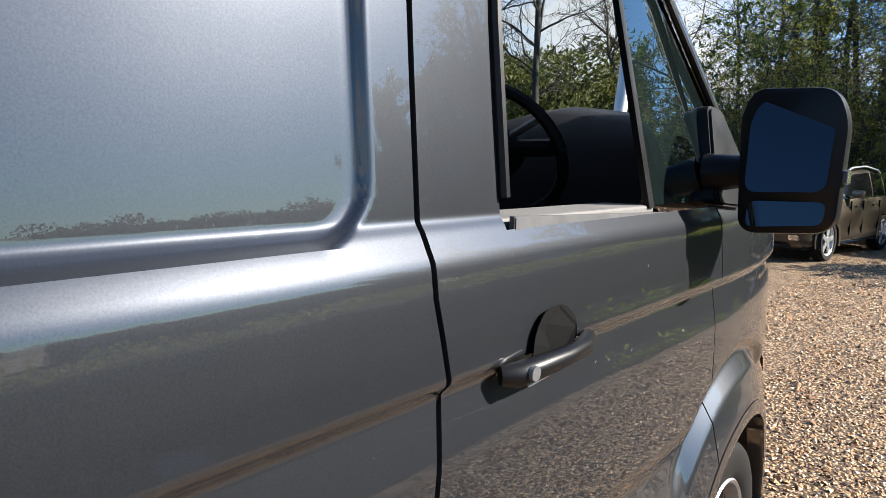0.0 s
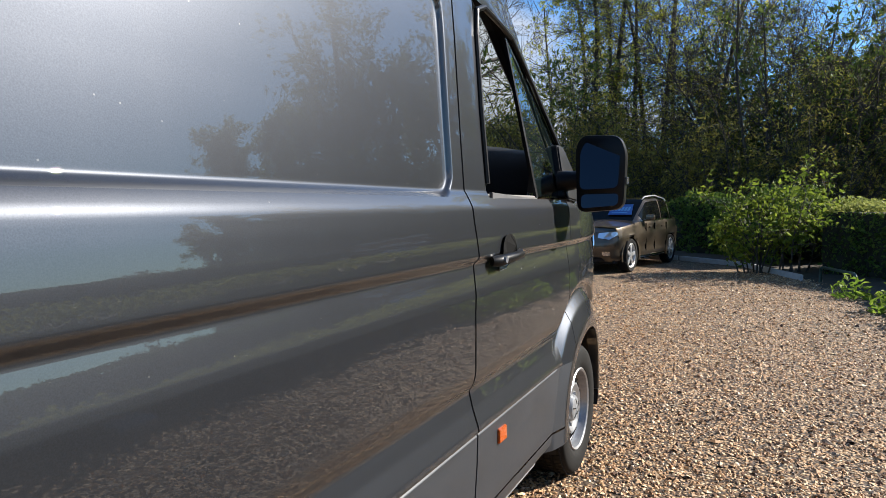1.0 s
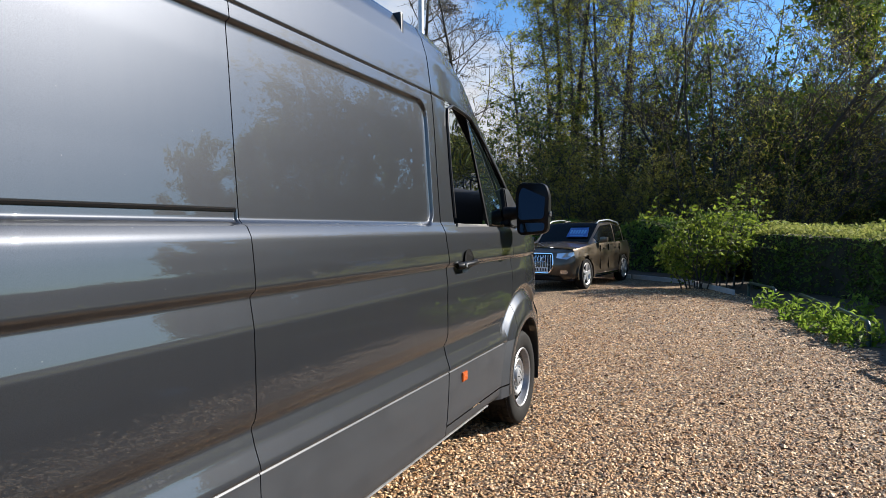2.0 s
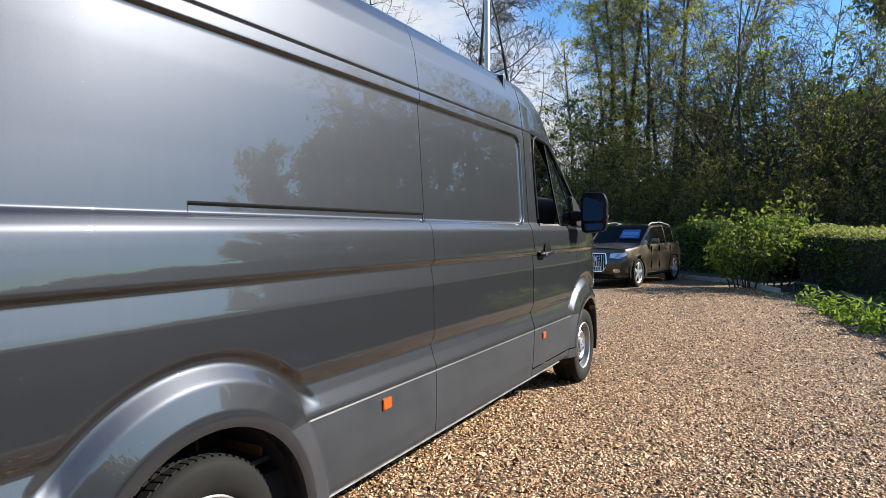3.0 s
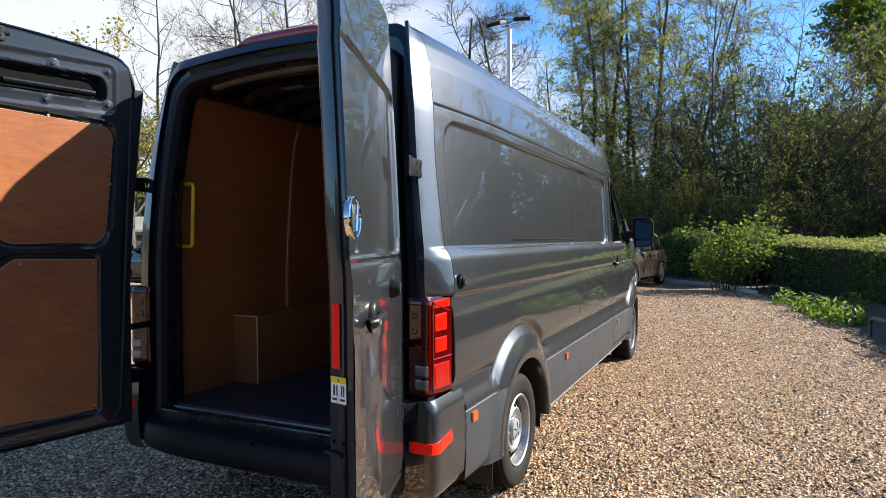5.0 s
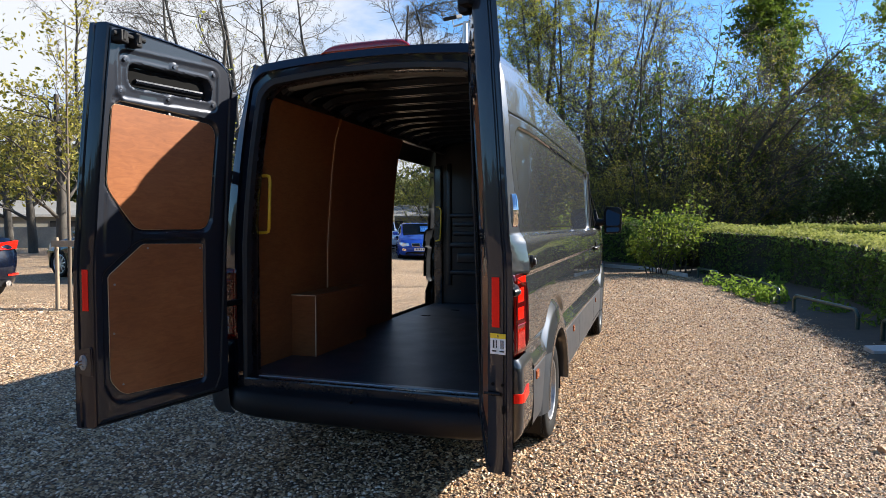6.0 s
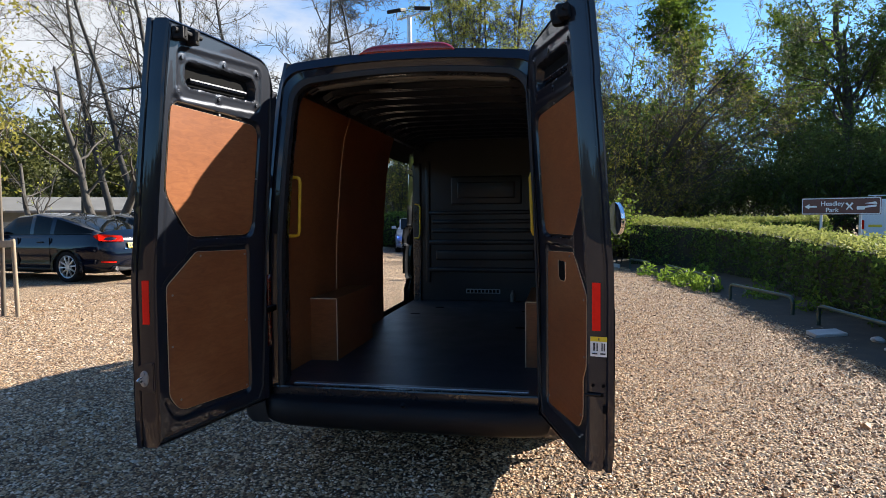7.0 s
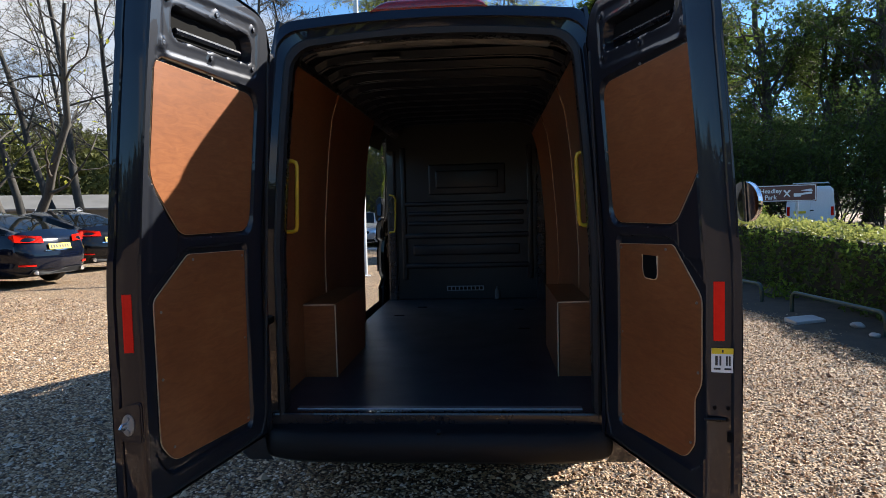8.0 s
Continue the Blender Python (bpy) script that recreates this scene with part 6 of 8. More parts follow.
class Wood:
    """Collects tapered tubes and loose leaves of one plant."""

    def __init__(self, seed, least=0.004):
        self.rng = np.random.default_rng(seed)
        self.v, self.f, self.n = [], [], 0
        self.tips = []
        self.least = least

    def limb(self, pts, r0, r1, sides):
        pts = np.asarray(pts, float)
        n = len(pts)
        d = np.gradient(pts, axis=0)
        d /= np.linalg.norm(d, axis=1)[:, None] + 1e-9
        ref = np.where(np.abs(d[:, 2:3]) > 0.8, np.array([[1.0, 0, 0]]), np.array([[0, 0, 1.0]]))
        a = np.cross(d, ref)
        a /= np.linalg.norm(a, axis=1)[:, None] + 1e-9
        b = np.cross(d, a)
        ang = np.arange(sides) * 2 * math.pi / sides
        r = np.linspace(r0, r1, n)[:, None, None]
        ring = pts[:, None, :] + r * (np.cos(ang)[None, :, None] * a[:, None, :] + np.sin(ang)[None, :, None] * b[:, None, :])
        self.v.append(ring.reshape(-1, 3))
        i, k = np.meshgrid(np.arange(n - 1), np.arange(sides), indexing="ij")
        base = self.n
        q = np.stack([base + i * sides + k, base + i * sides + (k + 1) % sides, base + (i + 1) * sides + (k + 1) % sides, base + (i + 1) * sides + k], -1)
        self.f.append(q.reshape(-1, 4))
        self.n += n * sides

    def path(self, start, way, length, n, wobble, lift):
        p = np.array(start, float)
        w = np.array(way, float)
        w /= np.linalg.norm(w)
        out = [p.copy()]
        for _ in range(n):
            w = w + self.rng.normal(0, wobble, 3) + np.array([0, 0, lift])
            w /= np.linalg.norm(w)
            p = p + w * length / n
            out.append(p.copy())
        return np.array(out), w

    def grow(self, start, way, length, radius, level, spec):
        s = spec[level]
        pts, end = self.path(start, way, length, s["segs"], s["wobble"], s["lift"])
        self.limb(pts, radius, radius * s["taper"], s["sides"])
        if level == len(spec) - 1:
            self.tips.append((pts, level))
            return
        k = s["kids"]
        nxt = spec[level + 1]
        for i in range(k):
            t = s["from"] + (1 - s["from"]) * (i + self.rng.random()) / k
            j = min(int(t * s["segs"]), s["segs"] - 1)
            u = t * s["segs"] - j
            p = pts[j] * (1 - u) + pts[j + 1] * u
            d = pts[j + 1] - pts[j]
            d /= np.linalg.norm(d)
            o = np.cross(d, self.rng.normal(0, 1, 3))
            o /= np.linalg.norm(o) + 1e-9
            a = radians(s["angle"] + self.rng.normal(0, s["angle_var"]))
            w = d * math.cos(a) + o * math.sin(a)
            L = length * s["ratio"] * (1 - s["short"] * t) * self.rng.uniform(0.7, 1.2)
            self.grow(p, w, L, max(radius * (1 - 0.7 * t) * s["thin"], self.least), level + 1, spec)

    def wood_mesh(self, name):
        return mesh_of(name, np.concatenate(self.v), np.concatenate(self.f), True)


def leaves_mesh(name, centres, size, rng, up=0.3, long=1.5, far_off=False):
    """Small bent leaves or sprays, one at each centre."""
    n = len(centres)
    nrm = rng.normal(0, 1, (n, 3)) + np.array([0, 0, up])
    nrm /= np.linalg.norm(nrm, axis=1)[:, None]
    a = np.cross(nrm, rng.normal(0, 1, (n, 3)))
    a /= np.linalg.norm(a, axis=1)[:, None] + 1e-9
    b = np.cross(nrm, a)
    s = (size * rng.uniform(0.55, 1.35, n))[:, None]
    c = np.asarray(centres)
    bend = nrm * s * 0.22
    p = np.stack([c - a * s * long * 0.5, c + b * s * 0.42 + bend, c + a * s * long * 0.5 - bend * 0.6, c - b * s * 0.42 + bend], 1).reshape(-1, 3)
    if far_off:
        return fast_mesh(name, p.reshape(n, 4, 3)[:, :3].reshape(-1, 3), np.arange(3 * n).reshape(n, 3))
    k = np.arange(n)[:, None] * 4
    f = np.concatenate([k + np.array([[0, 1, 2]]), k + np.array([[0, 2, 3]])])
    return fast_mesh(name, p, f)


def along(tips, per, spread, rng, bunch=1):
    """Places of leaves along the twigs, in bunches."""
    out = []
    for pts, _ in tips:
        for _ in range(rng.poisson(per)):
            t = rng.random() ** 0.7 * (len(pts) - 1)
            j = min(int(t), len(pts) - 2)
            c = pts[j] + (pts[j + 1] - pts[j]) * (t - j) + rng.normal(0, spread, 3)
            out.append(c[None] + (rng.normal(0, 0.055, (bunch, 3)) if bunch > 1 else 0.0))
    return np.concatenate(out) if out else np.zeros((0, 3))


def level(segs, sides, wobble, lift, taper=0.3, kids=0, start=0.3, angle=50, var=12, ratio=0.5, short=0.5, thin=0.5):
    return {"segs": segs, "sides": sides, "wobble": wobble, "lift": lift, "taper": taper, "kids": kids, "from": start, "angle": angle, "angle_var": var, "ratio": ratio, "short": short, "thin": thin}


def tree(name, label, seed, stems, spec, bark, leaf, per, size, spread, category="tree", at=(0, 0, 0), rz=0.0, group="", bunch=1, least=0.0):
    """stems: (offset, direction, length, radius) of each trunk."""
    e = thing(name, label, category, at, rz, group)
    w = Wood(seed, least or (0.008 if stems[0][2] > 7 else 0.004))
    for off, way, L, r in stems:
        w.grow(off, way, L, r, 0, spec)
    part("trunk", w.wood_mesh("trunk"), bark, e)
    c = along(w.tips, per, spread, w.rng, bunch)
    if len(c):
        part("crown", leaves_mesh("crown", c, size, w.rng, far_off=bunch > 1), leaf, e)
    return e


ALDER = [level(14, 8, 0.03, 0.01, 0.18, 30, 0.24, 76, 10, 0.25, 0.62, 0.24), level(6, 4, 0.10, 0.015, 0.3, 8, 0.15, 48, 14, 0.45, 0.4, 0.5), level(4, 3, 0.15, 0.0, 0.3, 7, 0.1, 45, 14, 0.6, 0.3, 0.6), level(2, 3, 0.18, -0.02, 0.5)]
BARE = [level(14, 8, 0.045, 0.015, 0.2, 17, 0.24, 60, 14, 0.36, 0.45, 0.36), level(8, 5, 0.16, 0.05, 0.3, 8, 0.2, 48, 14, 0.45, 0.4, 0.5), level(5, 3, 0.18, 0.02, 0.3, 8, 0.1, 44, 14, 0.55, 0.3, 0.55), level(3, 3, 0.22, 0.0, 0.5)]
FAN = [level(11, 6, 0.05, 0.0, 0.18, 16, 0.22, 40, 12, 0.40, 0.45, 0.36), level(6, 4, 0.12, 0.03, 0.3, 8, 0.15, 42, 12, 0.45, 0.35, 0.5), level(4, 3, 0.16, 0.02, 0.3, 7, 0.1, 42, 12, 0.55, 0.3, 0.6), level(2, 3, 0.18, 0.0, 0.5)]
OAK = [level(8, 8, 0.07, 0.02, 0.4, 13, 0.22, 60, 14, 0.55, 0.35, 0.5), level(7, 5, 0.20, 0.05, 0.3, 8, 0.2, 50, 16, 0.48, 0.35, 0.5), level(4, 3, 0.20, 0.02, 0.3, 6, 0.1, 48, 14, 0.5, 0.3, 0.55), level(2, 3, 0.2, 0.0, 0.4)]
SHRUB = [level(6, 4, 0.10, 0.0, 0.3, 9, 0.15, 40, 14, 0.5, 0.4, 0.5), level(4, 3, 0.16, 0.03, 0.3, 6, 0.15, 42, 14, 0.5, 0.3, 0.55), level(3, 3, 0.2, 0.0, 0.4)]

WOODS = "trees of the wood behind the car park"
ALDER_LABEL = "tall slender alder with sparse yellow-green spring leaves"
BARE_LABEL = "bare grey spring tree with fine budding twigs"
BARE_GROUP = "bare trees beside the parked cars"
alder_a = tree("alder_tree", ALDER_LABEL, 11, [((0, 0, 0), (0.02, 0.0, 1), 18.5, 0.17)], ALDER, M_BARK, M_LEAF_SPRING, 1.25, 0.090, 0.09, at=(-5.2, 32.6, 0), group=WOODS, bunch=5, least=0.011)
alder_b = tree("alder_tree", ALDER_LABEL, 12, [((0, 0, 0), (-0.03, 0.02, 1), 17.5, 0.15)], ALDER, M_BARK, M_LEAF_SPRING, 0.85, 0.090, 0.09, at=(-3.3, 33.0, 0), group=WOODS, bunch=5, least=0.011)
alder_c = tree("alder_tree", "twiggy alder with few new leaves", 13, [((0, 0, 0), (0.05, 0.0, 1), 16.0, 0.14)], ALDER, M_BARK, M_LEAF_SPRING, 0.45, 0.085, 0.09, at=(-0.5, 33.4, 0), group=WOODS, bunch=5, least=0.011)
# four leaning trunks behind the parked cars, and rounder ones further along
tree("bare_tree", BARE_LABEL, 21, [((0, 0, 0), (-0.36, 0.03, 1), 17.0, 0.20)], BARE, M_BARKG, M_LEAF_BUD, 0.6, 0.07, 0.08, at=(-21.6, 25.0, 0.3), group=BARE_GROUP)
tree("bare_tree", BARE_LABEL, 22, [((0, 0, 0), (-0.26, -0.03, 1), 17.0, 0.19)], BARE, M_BARKG, M_LEAF_BUD, 0.6, 0.07, 0.08, at=(-19.9, 25.2, 0.3), group=BARE_GROUP)
bare_c = tree("bare_tree", BARE_LABEL, 23, [((0, 0, 0), (-0.10, 0.0, 1), 17.0, 0.21)], BARE, M_BARKG, M_LEAF_BUD, 0.6, 0.07, 0.08, at=(-18.9, 25.0, 0.3), group=BARE_GROUP)
bare_d = tree("bare_tree", BARE_LABEL, 24, [((0, 0, 0), (-0.02, 0.03, 1), 15.5, 0.18)], BARE, M_BARKG, M_LEAF_BUD, 0.7, 0.07, 0.08, at=(-18.5, 26.5, 0.3), group=BARE_GROUP)
tree("bare_tree", "rounded bare tree with a dense crown of brown twigs", 25, [((0, 0, 0), (0.03, 0.0, 1), 16.5, 0.30)],
                  [level(12, 8, 0.05, 0.02, 0.22, 20, 0.26, 62, 12, 0.42, 0.35, 0.42), level(8, 4, 0.16, 0.05, 0.3, 10, 0.15, 46, 14, 0.48, 0.35, 0.5), level(5, 3, 0.2, 0.03, 0.3, 12, 0.1, 44, 14, 0.52, 0.3, 0.55), level(3, 3, 0.2, 0.0, 0.5)],
                  M_BARK, M_LEAF_BUD, 1.0, 0.08, 0.08, at=(-15.7, 36.9, 0.0), group=BARE_GROUP, least=0.018)
willow = tree("willow_tree", "many-stemmed willow with fanned bare stems", 31, [((0.25 * math.cos(a), 0.2 * math.sin(a), 0), (0.42 * math.cos(a), 0.25 * math.sin(a), 1), 13.0 - 2 * (k % 3), 0.085) for k, a in enumerate(np.linspace(0.2, 2 * math.pi, 10)[:-1])], FAN, M_BARK, M_LEAF_SPRING, 0.35, 0.080, 0.09, at=(2.1, 30.5, 0), group=WOODS, bunch=3, least=0.011)
arching = tree("arching_tree", "leaning brown-twigged tree arching over the hedge", 33, [((0, 0, 0), (0.55, -0.1, 1), 11.5, 0.14), ((0.2, 0, 0), (0.95, -0.2, 0.9), 10.5, 0.11), ((-0.2, 0.2, 0), (0.2, 0.1, 1), 11.0, 0.11)], FAN, M_BARK, M_SCRUB, 0.55, 0.08, 0.10, at=(3.6, 30.6, 0), group=WOODS, bunch=3, least=0.011)
oak = tree("oak_tree", "leafy bright green oak with a broad crown", 41, [((0, 0, 0), (0.05, 0, 1), 11.5, 0.33)], OAK, M_BARK, M_LEAF_OAK, 11.0, 0.17, 0.26, at=(10.5, 49.0, 0), group=WOODS, bunch=5)
oak.scale = (1.38, 1.38, 1.25)
dark = tree("ivy_tree", "dark ivy-clad tree with twisted limbs", 51, [((0, 0, 0), (0.06, 0.0, 1), 13.5, 0.36), ((0.6, 0.3, 0), (-0.15, 0.1, 1), 11.5, 0.24)], OAK, M_BARK, M_LEAF_DARK, 2.6, 0.15, 0.20, at=(20.2, 45.0, 0), group=WOODS, bunch=5)
dark.scale = (1.25, 1.25, 1.25)
scrub = tree("scrub_bush", "tangled olive-brown woodland scrub", 61, [((0.4 * math.cos(a), 0.4 * math.sin(a), 0), (0.5 * math.cos(a), 0.5 * math.sin(a), 1), 3.6 + 0.8 * (k % 3), 0.035) for k, a in enumerate(np.linspace(0, 2 * math.pi, 12)[:-1])], SHRUB, M_BARK, M_SCRUB, 2.2, 0.070, 0.18, "bush", at=(-3.0, 28.5, 0), group="scrub under the trees", bunch=4)
darkscrub = tree("holly_bush", "dense undergrowth with tree shade in its dark leaves", 62, [((0.4 * math.cos(a), 0.4 * math.sin(a), 0), (0.45 * math.cos(a), 0.45 * math.sin(a), 1), 3.4 + 0.8 * (k % 3), 0.035) for k, a in enumerate(np.linspace(0, 2 * math.pi, 12)[:-1])], SHRUB, M_BARK, M_LEAF_DARK, 3.0, 0.12, 0.24, "bush", at=(2.2, 32.5, 0), group="scrub under the trees", bunch=4)
def hazel_stems(seed, n):
    """Crooked shoots of uneven height, tallest off the middle."""
    r = random.Random(seed)
    out = []
    for _ in range(n):
        x, y = r.uniform(-0.75, 0.65), r.uniform(-0.4, 0.4)
        out.append(((x, y, 0), (0.35 * x + r.uniform(-0.25, 0.25), 0.3 * y + r.uniform(-0.25, 0.25), 1), r.uniform(0.75, 1.25) * (1.9 - 0.9 * abs(x - 0.2)), 0.018))
    return out


tree("hazel_bush", "bright green leafy bush beside the gravel edge", 63, hazel_stems(63, 17), SHRUB, M_BARK, M_LEAF_HAZEL, 2.6, 0.085, 0.09, "bush", at=(2.2, 17.2, 0))
young = tree("young_tree", "young staked tree with thin stem and pale new leaves", 71, [((0, 0, 0), (0.0, 0.0, 1), 4.6, 0.035)],
             [level(10, 6, 0.03, 0.0, 0.25, 16, 0.38, 48, 10, 0.26, 0.5, 0.4), level(5, 3, 0.1, 0.05, 0.3, 5, 0.2, 40, 12, 0.4, 0.4, 0.5), level(3, 3, 0.14, 0.02, 0.4)], M_BARKP, M_SCRUB, 7.0, 0.05, 0.10, at=(-7.13, 4.16, ground_height(-7.13, 4.16)))

spread = tree("leaning_tree", "leaning bare tree with low crooked limbs", 91, [((0, 0, 0), (-0.9, 0.1, 0.34), 8.0, 0.17), ((0.3, 0.2, 0), (-0.55, -0.1, 0.7), 7.5, 0.16), ((0.1, -0.2, 0), (0.3, 0.2, 1.0), 8.0, 0.16)],
              [level(10, 6, 0.13, 0.045, 0.3, 9, 0.3, 50, 14, 0.42, 0.4, 0.5), level(6, 4, 0.18, 0.06, 0.3, 6, 0.2, 45, 12, 0.45, 0.4, 0.5), level(4, 3, 0.2, 0.03, 0.4)], M_BARK, M_LEAF_SPRING, 1.2, 0.09, 0.10, at=(-14.2, 14.8, 0.3), group="bare trees beside the parked cars")

maple = tree("field_maple", "rounded olive-leaved tree beyond the parked cars", 95, [((0, 0, 0), (0.05, 0.0, 1), 6.2, 0.2)], OAK, M_BARK, M_SCRUB, 2.6, 0.12, 0.20, at=(-19.2, 14.2, 0.3), group="leafy trees beyond the cars")

copy_thing(arching, pose(4.6, 31.8, 0, 0, 0, -12)).scale = (0.85, 0.85, 0.8)

rnd = np.random.default_rng(5)


def scatter(src, spots, smin=0.85, smax=1.12):
    for x, y in spots:
        k = rnd.uniform(smin, smax)
        c = copy_thing(src, pose(x, y, 0, 0, 0, rnd.uniform(0, 360)))
        c.scale = (k, k, k * rnd.uniform(0.94, 1.08))
        c.location.z = ground_height(x, y)


scatter(alder_a, [(-4.7, 33.4), (-6.3, 35.5)])
scatter(alder_b, [(-4.2, 32.4), (-2.4, 33.2), (-1.8, 34.0)])
scatter(alder_c, [(-2.8, 33.8), (-1.2, 36.5)])
scatter(maple, [(-25.5, 18.0), (-31.0, 21.0), (-22.0, 10.5)], 1.0, 1.2)
scatter(bare_c, [(-18.2, 32.3), (-11.5, 38.5), (-28.0, 38.0), (-36.0, 30.0)], 0.9, 1.05)
scatter(bare_d, [(-33.0, 36.0), (-24.0, 40.0), (-9.8, 41.0)], 0.9, 1.05)
scatter(oak, [(19.5, 56.0), (30.0, 58.0)], 1.0, 1.2)
scatter(dark, [(24.4, 44.5), (26.0, 41.0), (29.5, 44.5)], 1.1, 1.3)
# the wood goes on along the lane towards the south-east
scatter(oak, [(28.5, 36.5), (31.5, 34.5), (34.5, 35.0), (30.0, 40.5)], 0.70, 0.80)
scatter(scrub, [(-8.5, 30.5), (-6.8, 29.0), (-5.2, 30.5), (-4.4, 28.4), (-1.4, 29.6), (0.0, 28.4), (1.6, 28.8), (-0.4, 31.0), (3.4, 28.0), (4.6, 29.6), (-2.4, 31.5), (6.0, 35.0), (-10.5, 32.0), (-9.2, 34.0)], 0.85, 1.25)
scatter(darkscrub, [(-7.0, 32.8), (-5.0, 35.0), (-1.0, 34.0), (4.0, 35.0), (7.4, 38.0), (10.0, 40.5), (12.5, 43.0), (14.6, 41.0), (16.8, 39.5), (18.8, 37.0), (20.6, 35.4), (23.0, 35.0), (19.0, 42.0), (25.5, 34.0), (15.8, 37.2), (22.0, 39.0), (28.0, 36.0)], 1.0, 1.5)
# larger dark bushes added to stand for the shaded foot of the trees
scatter(darkscrub, [(3.8, 33.0), (5.2, 34.5), (6.8, 36.5), (8.4, 38.5)], 1.5, 1.75)


def leafy_run(name, label, path, width, height, count, leaf, tip, size, seed, category="hedge"):
    """A clipped hedge along a path: solid dark core painted as its inner shade, and a coat of leaves."""
    rng = np.random.default_rng(seed)
    P = np.array(path, float)
    seg = np.linalg.norm(np.diff(P, axis=0), axis=1)
    cum = np.concatenate([[0], np.cumsum(seg)])
    e = thing(name, label, category, kind="stuff")

    def at(t):
        j = np.clip(np.searchsorted(cum, t) - 1, 0, len(seg) - 1)
        u = (t - cum[j]) / seg[j]
        p = P[j] + (P[j + 1] - P[j]) * u[:, None]
        d = (P[j + 1] - P[j]) / seg[j][:, None]
        return p, np.stack([-d[:, 1], d[:, 0]], 1)

    t = rng.uniform(0, cum[-1], count)
    p, nrm = at(t)
    h = height(t) if callable(height) else np.full(count, height)
    wave = 0.05 * np.sin(t * 2.1 + 1) + 0.04 * np.sin(t * 5.3)
    side = rng.random(count)
    off = np.where(side < 0.40, -1.0, np.where(side < 0.70, 1.0, rng.uniform(-1, 1, count)))
    z = np.where(side < 0.70, h * rng.random(count) ** 0.8, h)
    depth = rng.normal(0, 0.05, count)
    off = off * (width / 2 + wave + depth) * np.where(z > 0.85 * h, 0.92, 1.0)
    c = np.stack([p[:, 0] + nrm[:, 0] * off, p[:, 1] + nrm[:, 1] * off, np.clip(z + np.where(side < 0.70, 0, depth + wave * 0.6), 0.03, None)], 1)
    # topmost leaves get a paler, yellower colour that paints the sunlight on them
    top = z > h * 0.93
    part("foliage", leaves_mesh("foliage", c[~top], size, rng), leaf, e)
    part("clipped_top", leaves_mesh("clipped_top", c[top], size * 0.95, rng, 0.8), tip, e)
    tt = np.arange(0, cum[-1], 0.25)
    q, qn = at(tt)
    hh = height(tt) if callable(height) else np.full(len(tt), height)
    v, f = [], []
    for i in range(len(tt)):
        for o, zz in ((-0.40, 0.0), (-0.42, 0.55), (-0.36, 0.92), (0.36, 0.92), (0.42, 0.55), (0.40, 0.0)):
            jog = rng.normal(0, 0.03)
            v.append((q[i, 0] + qn[i, 0] * (o * width + jog), q[i, 1] + qn[i, 1] * (o * width + jog), zz * hh[i] + jog * (zz > 0)))
    for i in range(len(tt) - 1):
        for k in range(5):
            f.append((i * 6 + k, i * 6 + k + 1, i * 6 + 7 + k, i * 6 + 6 + k))
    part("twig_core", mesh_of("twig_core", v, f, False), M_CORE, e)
    return e


M_CORE = mottled("hedge_shade_core", (0.010, 0.012, 0.006), (0.03, 0.03, 0.016), 9, (0.85, 0.95), 0, 0.6, 50)
leafy_run("hedge", "clipped green hedge with sunlit yellowish top", [(5.75, -4.0), (5.65, 3.0), (5.75, 8.0), (5.8, 12.5), (5.2, 15.2), (3.9, 17.0), (3.2, 17.4)], 0.95, lambda t: np.interp(t, [0, 8, 12, 17, 21], [1.0, 1.04, 1.14, 1.25, 1.36]), 32000, M_LEAF_HEDGE, M_LEAF_SUNTOP, 0.055, 81)
leafy_run("hedge", "taller clipped hedge across the end of the gravel", [(3.3, 17.9), (6.5, 18.6), (9.5, 20.0)], 1.2, 1.42, 15000, M_LEAF_HEDGE, M_LEAF_SUNTOP, 0.065, 82)
leafy_run("rough_hedge", "rough dark green hedge behind the parked car", [(-7.5, 25.0), (-1.0, 24.0), (1.4, 22.2), (2.9, 18.9)], 1.4, lambda t: 1.5 + 0.25 * np.sin(t * 1.7), 16000, M_LEAF_HEDGE, M_LEAF_HEDGE, 0.085, 83)
# hedge in shade, with the shade put into its dark leaf colour
leafy_run("shaded_hedge", "tall dark hedge beyond the road", [(17.5, 22.0), (22.0, 17.0), (30.0, 12.0)], 1.8, 2.3, 12000, M_LEAF_DARK, M_LEAF_HEDGE, 0.13, 84)

# weeds at the foot of the rails
for k, (wx, wy, wr, wn) in enumerate([(3.15, 13.6, 0.26, 110), (3.5, 12.2, 0.30, 190), (3.7, 11.2, 0.34, 260), (3.9, 10.3, 0.32, 220), (4.3, 12.8, 0.3, 140), (4.6, 9.0, 0.3, 150), (4.9, 7.4, 0.25, 100)]):
    rg = np.random.default_rng(100 + k)
    r = wr * np.sqrt(rg.random(wn))
    a = rg.uniform(0, 2 * math.pi, wn)
    c = np.stack([r * np.cos(a), 1.4 * r * np.sin(a), 0.02 + (0.40 * rg.random(wn) ** 1.6) * (1 - 0.6 * (r / wr) ** 2)], 1)
    w = thing("weed_clump", "fresh green weeds growing at the gravel edge", "weeds", (wx, wy, 0), group="weeds along the rails")
    part("leaves", leaves_mesh("leaves", c, 0.055, rg, 0.5, 2.2), M_LEAF_WEED, w)

